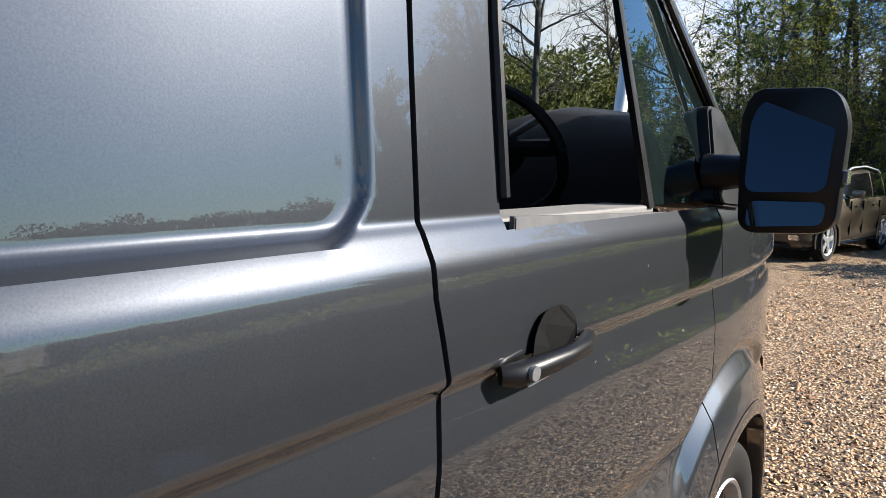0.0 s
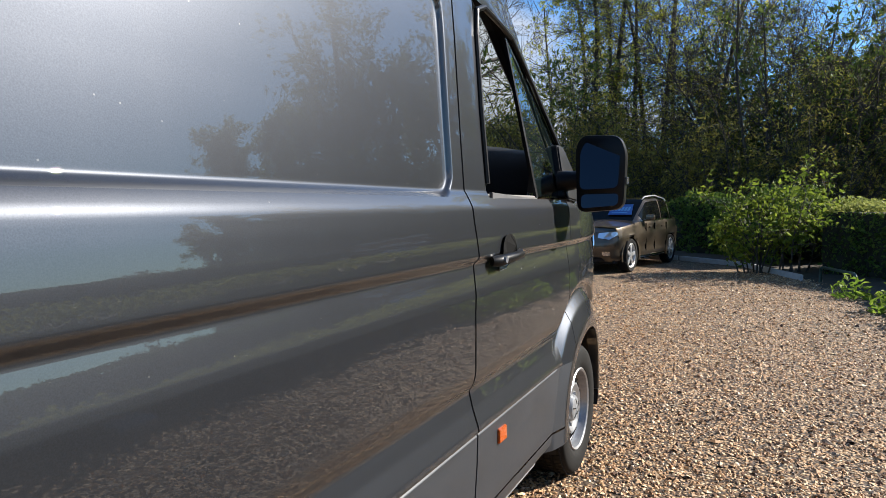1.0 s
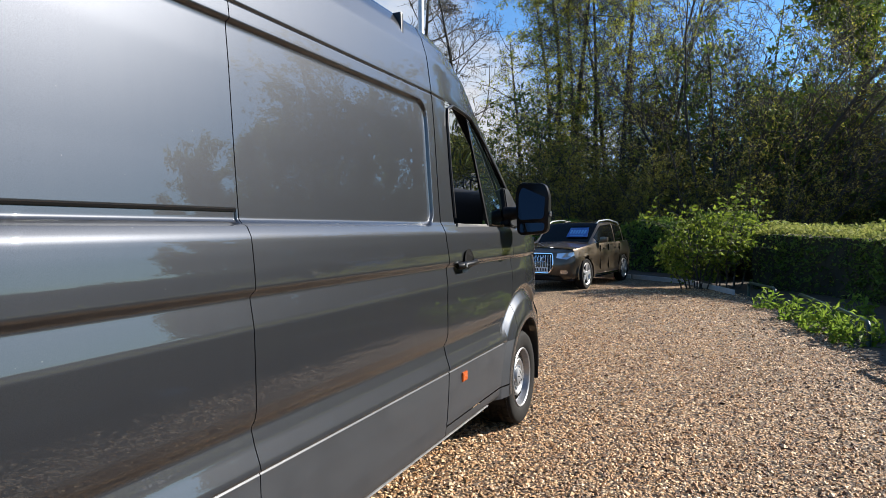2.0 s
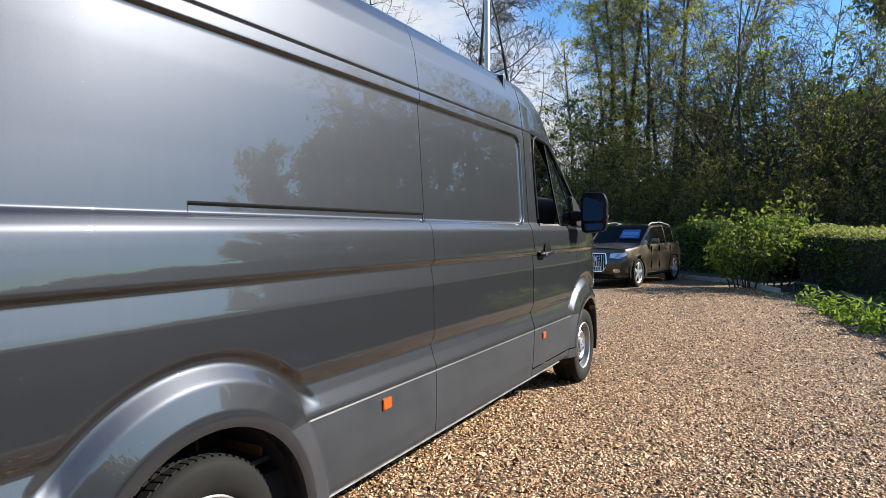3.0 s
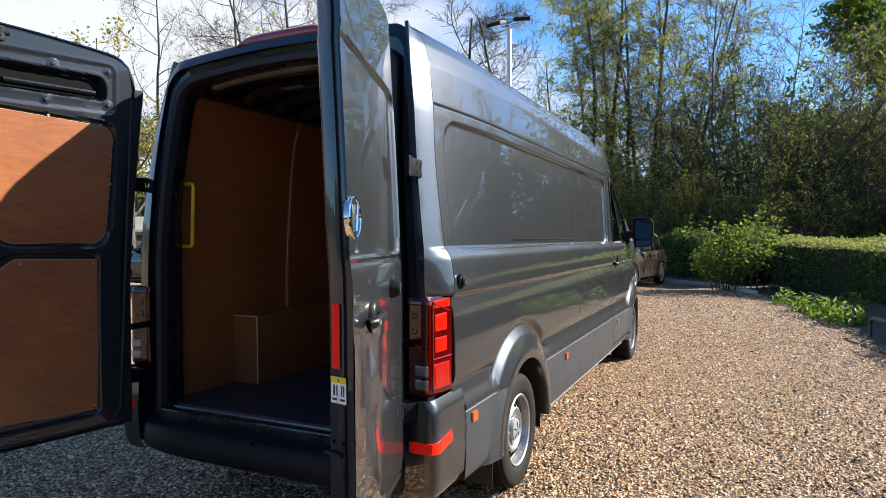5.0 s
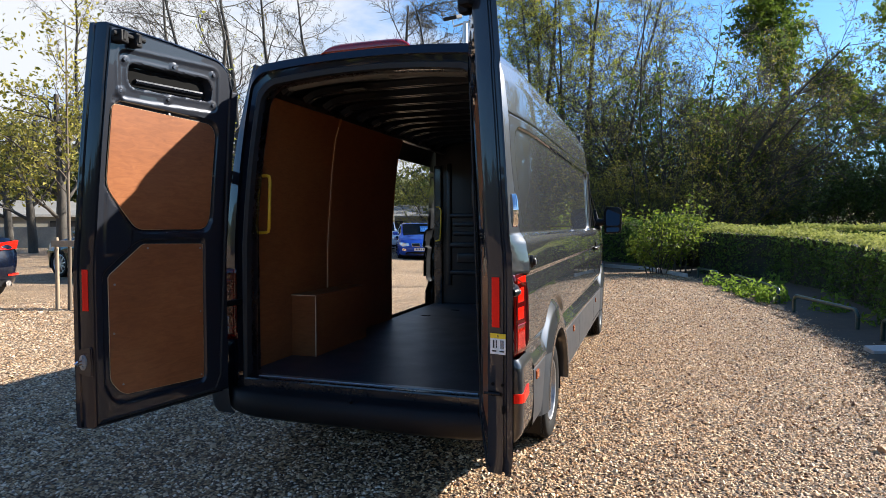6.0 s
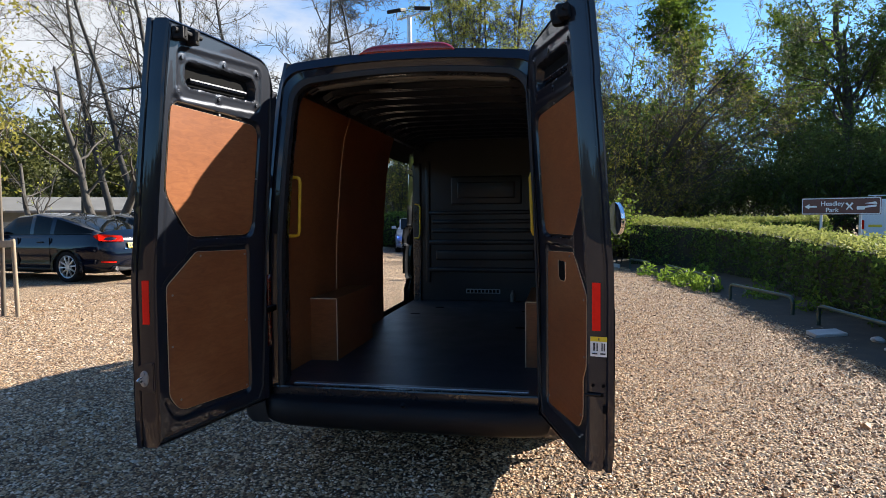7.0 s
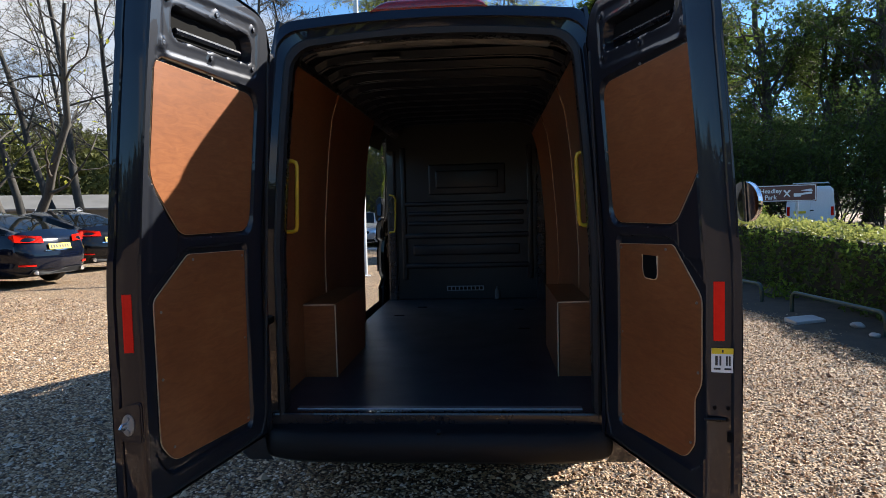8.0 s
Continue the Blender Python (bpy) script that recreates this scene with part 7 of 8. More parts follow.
# far woods all round, far enough not to shift
rg = np.random.default_rng(9)
c = []
for k in range(420):
    a = rg.uniform(0, 2 * math.pi)
    R = rg.uniform(85, 120)
    hgt = 5.5 + 3.5 * rg.random() + 5.0 * max(0.0, math.cos(a - 2.2)) ** 2 - 2.0 * max(0.0, math.cos(a - 0.3))
    m_ = 330
    th, ph = rg.uniform(0, 2 * math.pi, m_), np.arccos(rg.uniform(-0.4, 1, m_))
    rr = hgt * 0.5 * rg.uniform(0.75, 1.05, m_)
    c.append(np.stack([R * math.cos(a) + 1.3 * rr * np.sin(ph) * np.cos(th), R * math.sin(a) + 1.3 * rr * np.sin(ph) * np.sin(th), np.maximum(hgt * 0.45 + rr * np.cos(ph), 0.1)], 1))
# nearer belt beyond the lane and, unseen, in the south, sized for the paint's reflections
for k in range(230):
    a = radians(rg.uniform(208, 338)) if k < 170 else radians(rg.uniform(-18, 8))
    R = rg.uniform(30, 44) if k < 170 else rg.uniform(48, 60)
    hgt = rg.uniform(4.0, 6.5) if k < 170 else rg.uniform(6.0, 9.0)
    m_ = 420
    th, ph = rg.uniform(0, 2 * math.pi, m_), np.arccos(rg.uniform(-0.9, 1, m_))
    rr = hgt * 0.5 * rg.uniform(0.7, 1.05, m_)
    c.append(np.stack([R * math.cos(a) + 0.75 * rr * np.sin(ph) * np.cos(th), R * math.sin(a) + 0.75 * rr * np.sin(ph) * np.sin(th), np.maximum(hgt * 0.5 + rr * np.cos(ph), 0.1)], 1))
for k in range(260):
    a, R = radians(rg.uniform(100, 165)), rg.uniform(72, 100)
    hgt = rg.uniform(4.0, 6.5)
    base = rg.uniform(0.0, 9.0) * math.sin(math.pi * (math.degrees(a) - 95) / 75)
    m_ = 300
    th, ph = rg.uniform(0, 2 * math.pi, m_), np.arccos(rg.uniform(-0.5, 1, m_))
    rr = hgt * 0.5 * rg.uniform(0.7, 1.05, m_)
    c.append(np.stack([R * math.cos(a) + 1.2 * rr * np.sin(ph) * np.cos(th), R * math.sin(a) + 1.2 * rr * np.sin(ph) * np.sin(th), np.maximum(base + hgt * 0.4 + rr * np.cos(ph), 0.1)], 1))
far = thing("far_woods", "distant green woodland round the site", "woods", kind="stuff")
part("foliage", leaves_mesh("foliage", np.concatenate(c), 0.55, rg, 0.5, 1.3, True), M_LEAF_FAR, far)
v, f = [], []
for k in range(73):
    a = 2 * math.pi * k / 72
    for R, z in ((78, 0.0), (96, 2.2 + 0.8 * math.sin(3 * a) + 4.0 * max(0.0, math.cos(a - 2.6))), (112, 3.6 + 8.5 * max(0.0, math.cos(a - 2.6)) + math.sin(5 * a)), (150, 3.0)):
        v.append((R * math.cos(a), R * math.sin(a), z))
for k in range(72):
    for j in range(3):
        f.append((k * 4 + j, k * 4 + 4 + j, k * 4 + 5 + j, k * 4 + 1 + j))
M_BANK = mottled("far_bank", (0.05, 0.06, 0.02), (0.16, 0.15, 0.06), 0.08, (0.85, 0.95), 0, 0.0, 0.9)
part("bank", mesh_of("bank", v, f), M_BANK, far)

# ---------------------------------------------------------------- parked cars
M_PLATEW = mat("white_number_plate", (0.78, 0.78, 0.76), 0.35)
M_PLATEY = mat("yellow_number_plate", (0.80, 0.56, 0.03), 0.35)
M_STICKER = mottled("blue_windscreen_sticker", (0.006, 0.07, 0.26), (0.010, 0.10, 0.34), 14, (0.4, 0.5))
M_STICKERT = mat("sticker_print", (0.10, 0.30, 0.55), 0.5)
M_HEADLAMP = mat("headlamp_lens", (0.62, 0.66, 0.72), 0.08, 0.6, coat=1.0)


def car(label, paint, at, heading, L, W, H, base, tyre_r, belt, hood, screen, roof, tail, face="front", grille="bars", plate_mat=None, sticker=False, rails=False, spokes=5, group="cars parked on the gravel"):
    """A parked car, nose along local +x.  belt: waist height at the doors; hood: bonnet height at the nose; screen, roof: x of the
    screen's foot and head, the roof's rear edge and the rear window's foot, in shares of half the length; tail: boot height."""
    c = thing("car", label, "car", at, heading, group)
    hl, hw = L / 2, W / 2
    sx0, sx1 = screen
    rx1, rx0 = roof

    def deck(u):
        return float(np.interp(u, [-1, -0.93, rx0, sx0, sx0 + 0.1, 0.92, 1.0], [tail - 0.16, tail, belt + 0.03, belt, belt - 0.01, hood, hood - 0.12]))

    def plan(u):
        return hw * max(0.0, 1 - abs(u) ** 11) ** 0.25 * (1 - 0.035 * abs(u) ** 3)

    hubs = (base * 0.5 + 0.03 * L - 0.03 * L, -base * 0.5)
    shift = 0.02 * L
    hubs = (hubs[0] + shift, hubs[1] + shift)
    us = np.array(sorted(set(np.round(np.concatenate([np.linspace(-1, -0.88, 10), np.linspace(-0.88, 0.88, 90), np.linspace(0.88, 1, 10)]), 4))))
    ring = [(0.0, 0.0), (0.6, 0.0), (0.90, 0.02), (0.97, 0.10), (0.985, 0.22), (0.96, 0.30), (0.985, 0.42), (1.0, 0.58), (0.998, 0.72), (0.965, 0.80), (0.955, 0.90), (0.92, 0.985), (0.80, 1.0), (0.4, 1.035), (0.0, 1.05)]
    z0 = 0.23 * (tyre_r / 0.33)
    v, f = [], []
    n = len(ring)
    for u in us:
        d, w = deck(u), plan(u)
        for ry, rz in ring:
            z = z0 + (d - z0) * rz
            tuck = 1 - 0.035 * max(0.0, (0.5 - z) / 0.3) - 0.05 * max(0.0, (z - 0.62) / 0.5) * (abs(u) > 0.9)
            v.append((u * hl * tuck, ry * w, z))
    flip = []
    N = len(v)
    vv = v + [(x, -y, z) for x, y, z in v]
    for s in (0, 1):
        for i in range(len(us) - 1):
            for k in range(n - 1):
                q = (s * N + i * n + k, s * N + (i + 1) * n + k, s * N + (i + 1) * n + k + 1, s * N + i * n + k + 1)
                cx, cz = sum(vv[a][0] for a in q) / 4, sum(vv[a][2] for a in q) / 4
                cy = abs(sum(vv[a][1] for a in q) / 4)
                if cy > hw * 0.75 and any(math.hypot(cx - h, cz - tyre_r) < tyre_r * 1.13 or (cz < tyre_r and abs(cx - h) < tyre_r * 1.13) for h in hubs):
                    continue
                f.append(q if s == 0 else q[::-1])
    me = mesh_of("body", vv, f)
    me.set_sharp_from_angle(angle=radians(40))
    body = part("body", me, paint, c)

    # glasshouse and roof
    def roof_z(u):
        return float(np.interp(u, [rx0 - 0.02, rx0, rx1, 0.5 * (rx1 + sx1), sx1, sx0, sx0 + 0.02], [belt, belt + 0.03, H - 0.09, H, H - 0.05, belt, belt]))
    gs = np.linspace(rx0, sx0, 60)
    sect = [(0.905, 0.0), (0.885, 0.25), (0.835, 0.62), (0.79, 0.86), (0.73, 0.95), (0.60, 0.985), (0.3, 1.0), (0.0, 1.0)]
    v = []
    for u in gs:
        b, r = deck(u) - 0.01, roof_z(u)
        for sy, sz in sect:
            nar = 1 - 0.10 * max(0.0, (abs(u) - 0.35) / 0.5)
            v.append((u * hl, sy * hw * nar, b + (r - b) * sz))
    N, n = len(v), len(sect)
    vv = v + [(x, -y, z) for x, y, z in v]
    panes, paintf = {}, []
    post = 0.5 * (sx1 + rx1) + 0.02
    for s in (0, 1):
        for i in range(len(gs) - 1):
            um = 0.5 * (gs[i] + gs[i + 1])
            on_roof = rx1 < um < sx1
            for k in range(n - 1):
                q = (s * N + i * n + k, s * N + (i + 1) * n + k, s * N + (i + 1) * n + k + 1, s * N + i * n + k + 1)
                q = q if s == 0 else q[::-1]
                side = 0 <= k <= 2 and rx0 + 0.10 < um < sx0 - 0.09
                pillar = k <= 2 and any(abs(um - p) < w_ for p, w_ in ((post, 0.014), (rx1 + 0.02, 0.022)))
                if side and not pillar:
                    panes.setdefault(("side_window", s, um > post, um > rx1), []).append(q)
                elif not on_roof and k >= 4:
                    panes.setdefault(("windscreen",) if um > sx1 else ("rear_window",), []).append(q)
                else:
                    paintf.append(q)
    for key, faces in panes.items():
        bm = bmesh.new()
        bm.from_mesh(mesh_of("pane", vv, faces))
        bmesh.ops.delete(bm, geom=[x for x in bm.verts if not x.link_faces], context="VERTS")
        bmesh.ops.remove_doubles(bm, verts=bm.verts, dist=0.002)
        part(key[0], bm, M_GLASS, c, "dark tinted car glass", smooth=True)
    part("roof", mesh_of("roof", vv, paintf), paint, c)
    # sills and wheel wells, wheels
    part("underside", box((shift, 0, z0 + 0.04), (L * 0.86, W * 0.80, 0.16), 0.02), M_SHADOW, c)
    for h in hubs:
        for s in (1, -1):
            bm = lathe([(tyre_r * 1.15, 0.0), (tyre_r * 1.13, -0.05), (tyre_r * 1.12, -0.28), (0.0, -0.28)], 28)
            for vert in bm.verts:
                vert.co.z = max(vert.co.z, -tyre_r * 0.35)
            bmesh.ops.transform(bm, matrix=pose(h, s * hw * 0.975, tyre_r, 0, 0, 90 * s), verts=bm.verts)
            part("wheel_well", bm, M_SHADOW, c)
            R = tyre_r
            arc = [(math.cos(t), math.sin(t)) for t in np.linspace(-0.25, math.pi + 0.25, 34)]
            lip = [(h + R * 1.30 * a, R + R * 1.30 * b) for a, b in arc] + [(h + R * 1.09 * a, R + R * 1.09 * b) for a, b in arc[::-1]]
            part("arch_lip", plate(lip, 0.016, lambda u, w_, t: (u, s * (plan(u / hl) * (1.0 - 0.045 * max(0.0, (w_ - 0.55) / 0.3)) - 0.012 + t), w_)), paint, c, smooth=True)
            wheel = part("wheel", lathe([(0.0, -0.06), (R * 0.66, -0.06), (R * 0.68, 0.05)], 32), M_SHADOW, c)
            part("tyre", lathe([(R * 0.70, 0.085), (R * 0.76, 0.105), (R * 0.92, 0.108), (R * 0.985, 0.085), (R, 0.05), (R, -0.08), (R * 0.93, -0.10), (R * 0.7, -0.10)], 40), M_TYRE, wheel, smooth=True)
            bm = lathe([(R * 0.66, 0.02), (R * 0.69, 0.08), (R * 0.725, 0.092), (R * 0.70, 0.096), (R * 0.655, 0.085), (R * 0.62, 0.03)], 40)
            for k in range(spokes):
                a = 2 * math.pi * k / spokes
                add_box(bm, (0, 0, 0), (0.03, R * (0.22 if spokes <= 6 else 0.09), R * 0.58), 0.006, Matrix.Rotation(a, 4, "X") @ Matrix.Translation((0.07, 0, R * 0.38)))
            add_tube(bm, [(0.03, 0, 0), (0.092, 0, 0)], R * 0.17, 16)
            part("rim", bm, M_ALLOY, wheel, "silver alloy rim", smooth=True)
            wheel.matrix_basis = pose(h, s * (hw - 0.125), R, 25 * s + 40 * (h > 0), 0, 90 * s)
    # mirrors, handles, door lines
    for s in (1, -1):
        bm = box((sx0 * hl - 0.30, s * (hw + 0.06), belt + 0.08), (0.12, 0.20, 0.14), 0.04)
        add_box(bm, (sx0 * hl - 0.30, s * (hw - 0.05), belt + 0.03), (0.06, 0.10, 0.03), 0.01)
        part("door_mirror", bm, paint, c, smooth=True)
        for hx in (0.06 * L, -0.13 * L):
            part("door_handle", box((hx, s * hw * 0.985, belt - 0.14), (0.17, 0.03, 0.028), 0.010), paint, c)
        for dx in (sx0 * hl - 0.22, 0.0, -0.19 * L):
            part("door_gap", box((dx, s * hw * 0.9825, belt - 0.36), (0.008, 0.03, 0.62), 0.002), M_DARK, c)
        part("window_trim", tube([(u * hl, s * hw * (0.908 - 0.09 * max(0, (abs(u) - 0.35) / 0.5)), deck(u) + 0.004) for u in np.linspace(rx0 + 0.10, sx0 - 0.08, 14)], 0.009, 5), M_CHROME if rails else M_BLACK, c)
        part("sill_trim", box((shift, s * hw * 0.965, z0 + 0.05), (base - tyre_r * 2.4, 0.03, 0.05), 0.01), M_CHROME if rails else M_BLACK, c)
        if rails:
            part("roof_rail", tube([(u * hl, s * hw * 0.70, roof_z(u) + (0.045 if 0.04 < (u - rx1) / (sx1 - rx1) < 0.96 else -0.005)) for u in np.linspace(rx1 + 0.01, sx1 - 0.01, 12)], 0.018, 6), M_ALLOY, c, "silver roof rail", smooth=True)

    def nose(y, z, s, lift):
        u = (1 - min(0.995, abs(y) / hw) ** 4) ** (1 / 11)
        tuck = 1 - 0.035 * max(0.0, (0.5 - z) / 0.3) - 0.05 * max(0.0, (z - 0.62) / 0.5) * (u > 0.9)
        return (s * (u * hl * tuck + lift), y, z)

    def on_end(name, outline, s, thick, m, parent=c, label="", lift=0.004):
        fine = []
        for i in range(len(outline)):
            p, q = Vector(outline[i]), Vector(outline[(i + 1) % len(outline)])
            k = max(1, int((q - p).length / 0.06))
            fine += [tuple(p + (q - p) * j / k) for j in range(k)]
        return part(name, plate(fine, thick, lambda a, b, t: nose(a, b, s, lift + t)), m, parent, label)

    pm = plate_mat or (M_PLATEW if face == "front" else M_PLATEY)
    if face == "front":
        if grille == "bars":
            g = rounded([(-0.30, 0.42), (0.30, 0.42), (0.40, 0.60), (0.36, hood - 0.10), (-0.36, hood - 0.10), (-0.40, 0.60)], 0.05)
            gr = on_end("grille", g, 1, 0.006, M_BLACK, label="black radiator grille with chrome frame")
            part("grille_frame", tube([nose(a, b, 1, 0.016) for a, b in g + g[:1]], 0.016, 6), M_CHROME, gr, smooth=True)
            for y in np.linspace(-0.32, 0.32, 11):
                part("grille_bar", tube([nose(y, 0.47, 1, 0.014), nose(y * 0.98, hood - 0.14, 1, 0.014)], 0.008, 5), M_ALLOY, gr)
            for y in (-0.15, -0.05, 0.05, 0.15):
                bm = bmesh.new()
                add_tube(bm, [nose(y + 0.06 * math.cos(t), hood - 0.24 + 0.06 * math.sin(t), 1, 0.03) for t in np.linspace(0, 2 * math.pi, 17)], 0.008, 5, False)
                part("grille_ring", bm, M_CHROME, gr)
            pz = 0.50
        else:
            for s in (1, -1):
                g = rounded([(s * 0.04, hood - 0.24), (s * 0.34, hood - 0.22), (s * 0.38, hood - 0.11), (s * 0.05, hood - 0.10)], 0.04)
                gr = on_end("grille", g if s > 0 else g[::-1], 1, 0.008, M_BLACK, label="black kidney grille with chrome edge")
                part("grille_frame", tube([nose(a, b, 1, 0.014) for a, b in g + g[:1]], 0.010, 6), M_CHROME, gr)
            pz = 0.46
        on_end("lower_grille", rounded([(-0.62, 0.26), (0.62, 0.26), (0.55, 0.36), (-0.55, 0.36)], 0.03), 1, 0.004, M_BLACK)
        for s in (1, -1):
            o = [(s * 0.46, hood - 0.20), (s * 0.70, hood - 0.24), (s * 0.84, hood - 0.14), (s * 0.82, hood - 0.07), (s * 0.48, hood - 0.10)]
            hd = on_end("headlamp", o if s > 0 else o[::-1], 1, 0.006, M_HEADLAMP, label="clear headlamp")
            o = rounded([(s * 0.56, 0.40), (s * 0.72, 0.40), (s * 0.72, 0.49), (s * 0.56, 0.49)], 0.04)
            fg = on_end("fog_lamp", o if s > 0 else o[::-1], 1, 0.004, M_CHROME)
    else:
        pz = 0.78
        for s in (1, -1):
            o = rounded([(s * 0.34, tail - 0.22), (s * 0.80, tail - 0.20), (s * 0.87, tail - 0.10), (s * 0.84, tail - 0.05), (s * 0.36, tail - 0.10)], 0.02)
            on_end("rear_lamp", o[::-1] if s > 0 else o, -1, 0.008, M_REDB, label="red rear lamp")
            o = [(s * 0.55, 0.42), (s * 0.80, 0.43), (s * 0.80, 0.46), (s * 0.55, 0.45)]
            on_end("bumper_reflector", o[::-1] if s > 0 else o, -1, 0.006, M_REFLEX)
            part("tailpipe", tube([(-hl * 0.955, s * 0.55, 0.30), (-hl * 0.985, s * 0.55, 0.30)], 0.045, 12), M_CHROME, c)
        on_end("rear_diffuser", rounded([(-0.66, 0.25), (0.66, 0.25), (0.60, 0.36), (-0.60, 0.36)][::-1], 0.03), -1, 0.004, M_TRIM)
        on_end("boot_trim", [(-0.35, 0.70), (-0.35, 0.72), (0.35, 0.72), (0.35, 0.70)], -1, 0.01, M_CHROME)
    s = 1 if face == "front" else -1
    o = [(-0.26, pz - 0.055), (0.26, pz - 0.055), (0.26, pz + 0.055), (-0.26, pz + 0.055)]
    np_ = on_end("number_plate", o, s, 0.012, pm, lift=0.012)
    for k in range(7):
        y = -0.20 + 0.062 * k + (0.02 if k > 3 else 0)
        on_end("plate_bar", [(y, pz - 0.032), (y + 0.034, pz - 0.032), (y + 0.034, pz + 0.032), (y, pz + 0.032)], s, 0.002, M_INK, np_, lift=0.026)
    if sticker:
        def scr(a, b, t):
            """On the windscreen: a across, b up the glass from 0 to 1."""
            u = sx0 + (sx1 - sx0) * b
            zz = belt + (roof_z(sx1) - belt) * b
            return (u * hl + 0.03 + t, a, zz + 0.02)
        st = part("windscreen_sticker", plate([(0.05, 0.25), (0.62, 0.25), (0.55, 0.72), (0.05, 0.72)], 0.004, scr), M_STICKER, c, "blue sale sticker with pale print")
        for k in range(6):
            a = 0.10 + 0.075 * k
            part("print_bar", plate([(a, 0.42), (a + 0.05, 0.42), (a + 0.05, 0.60), (a, 0.60)], 0.004, lambda p, q, t: scr(p, q, t + 0.006)), M_STICKERT, st)
        part("print_bar", plate([(0.12, 0.32), (0.5, 0.32), (0.5, 0.36), (0.12, 0.36)], 0.004, lambda p, q, t: scr(p, q, t + 0.006)), M_STICKERT, st)
    return c


P_BROWN = car_paint("bronze_brown_paint", (0.095, 0.074, 0.052), 0.6, 0.35, 0.2)
P_NAVY = car_paint("dark_navy_paint", (0.002, 0.004, 0.012), 0.1, 0.22, 0.02, 1.38)
P_BLACK = car_paint("black_paint", (0.0025, 0.0025, 0.0035), 0.1, 0.22, 0.02, 1.38)
P_BLUE = car_paint("bright_blue_paint", (0.012, 0.07, 0.42), 0.45, 0.35, 0.2)
P_SILVER = car_paint("silver_paint", (0.45, 0.47, 0.50), 0.6, 0.35, 0.3)
P_WHITE = car_paint("white_paint", (0.74, 0.75, 0.76), 0.0, 0.4, 0.3)
P_LBLUE = car_paint("mid_blue_paint", (0.06, 0.16, 0.38), 0.4, 0.35, 0.3)

SUV = dict(L=4.63, W=1.90, H=1.66, base=2.81, tyre_r=0.37, belt=1.10, hood=0.98, screen=(0.36, 0.06), roof=(-0.72, -0.93), tail=1.08)
SALOON = dict(L=4.82, W=1.83, H=1.49, base=2.92, tyre_r=0.335, belt=1.00, hood=0.80, screen=(0.40, 0.10), roof=(-0.40, -0.90), tail=1.08)
HATCH = dict(L=4.35, W=1.80, H=1.50, base=2.67, tyre_r=0.325, belt=0.98, hood=0.80, screen=(0.46, 0.14), roof=(-0.70, -0.95), tail=1.0)

suv_head = math.degrees(math.atan2(16.75 - 19.5, -0.60 + 0.12))
car("bronze brown SUV with roof rails and blue windscreen sticker", P_BROWN, (-1.24, 18.0, 0.0), suv_head, rails=True, sticker=True, **SUV)
car("dark navy hatchback saloon seen from behind, on gravel", P_NAVY, (-10.55, 8.89, 0.28), 172, face="rear", spokes=10, **SALOON)
car("black saloon parked beside the navy car", P_BLACK, (-11.2, 12.4, 0.28), 160, face="rear", spokes=10, **SALOON)
car("dark blue saloon standing beyond the staked sapling", P_NAVY, (-11.15, 4.14, 0.28), 172, face="rear", spokes=10, **SALOON)
car("white SUV with blue windscreen sticker", P_WHITE, (-16.0, 19.2, 0.28), -62, sticker=True, rails=True, **SUV)
car("bright blue hatchback facing the van", P_BLUE, (-7.6, 21.0, 0.15), -66, grille="kidney", sticker=True, **HATCH)
car("silver hatchback parked nose out", P_SILVER, (-5.5, 23.6, 0.08), -76, grille="kidney", **HATCH)
car("white hatchback further along the row", P_WHITE, (-11.0, 24.6, 0.28), -60, grille="kidney", **HATCH)
car("blue hatchback passing beyond the hedge", P_LBLUE, (11.7, 30.2, 0.0), 20, face="rear", group="traffic on the lane", **HATCH)

# ---------------------------------------------------------------- site furniture
M_HOOP = mottled("dark_green_rail", (0.012, 0.04, 0.035), (0.025, 0.06, 0.05), 12, (0.3, 0.45), 0, 0.05, 120)
M_GALV = mottled("galvanised_pole", (0.42, 0.44, 0.46), (0.58, 0.60, 0.61), 6, (0.4, 0.55), 0.6)
M_POST = mottled("pale_round_stake", (0.20, 0.15, 0.095), (0.33, 0.26, 0.18), 9, (0.7, 0.9), 0, 0.2, 60, (1, 1, 0.2))
M_SIGN = mottled("brown_sign_face", (0.115, 0.035, 0.022), (0.135, 0.045, 0.03), 8, (0.35, 0.45))
M_SIGNW = mat("sign_white", (0.80, 0.80, 0.78), 0.4)
M_CONC = mottled("pale_concrete", (0.36, 0.35, 0.33), (0.52, 0.51, 0.48), 6, (0.75, 0.9), 0, 0.25, 60)
M_SHED = mottled("weathered_shed_roof", (0.13, 0.128, 0.118), (0.20, 0.195, 0.185), 0.8, (0.6, 0.8), 0, 0.1, 12)
M_SHEDW = mottled("dark_shed_wall", (0.09, 0.085, 0.07), (0.16, 0.15, 0.12), 1.2, (0.7, 0.9), 0, 0.1, 16)
M_SOIL = mottled("dark_soil", (0.03, 0.022, 0.014), (0.085, 0.065, 0.042), 5, (0.85, 0.95), 0, 0.6, 45)
M_GRASS = mottled("rough_grass", (0.05, 0.075, 0.018), (0.13, 0.15, 0.04), 3, (0.8, 0.95), 0, 0.5, 40)

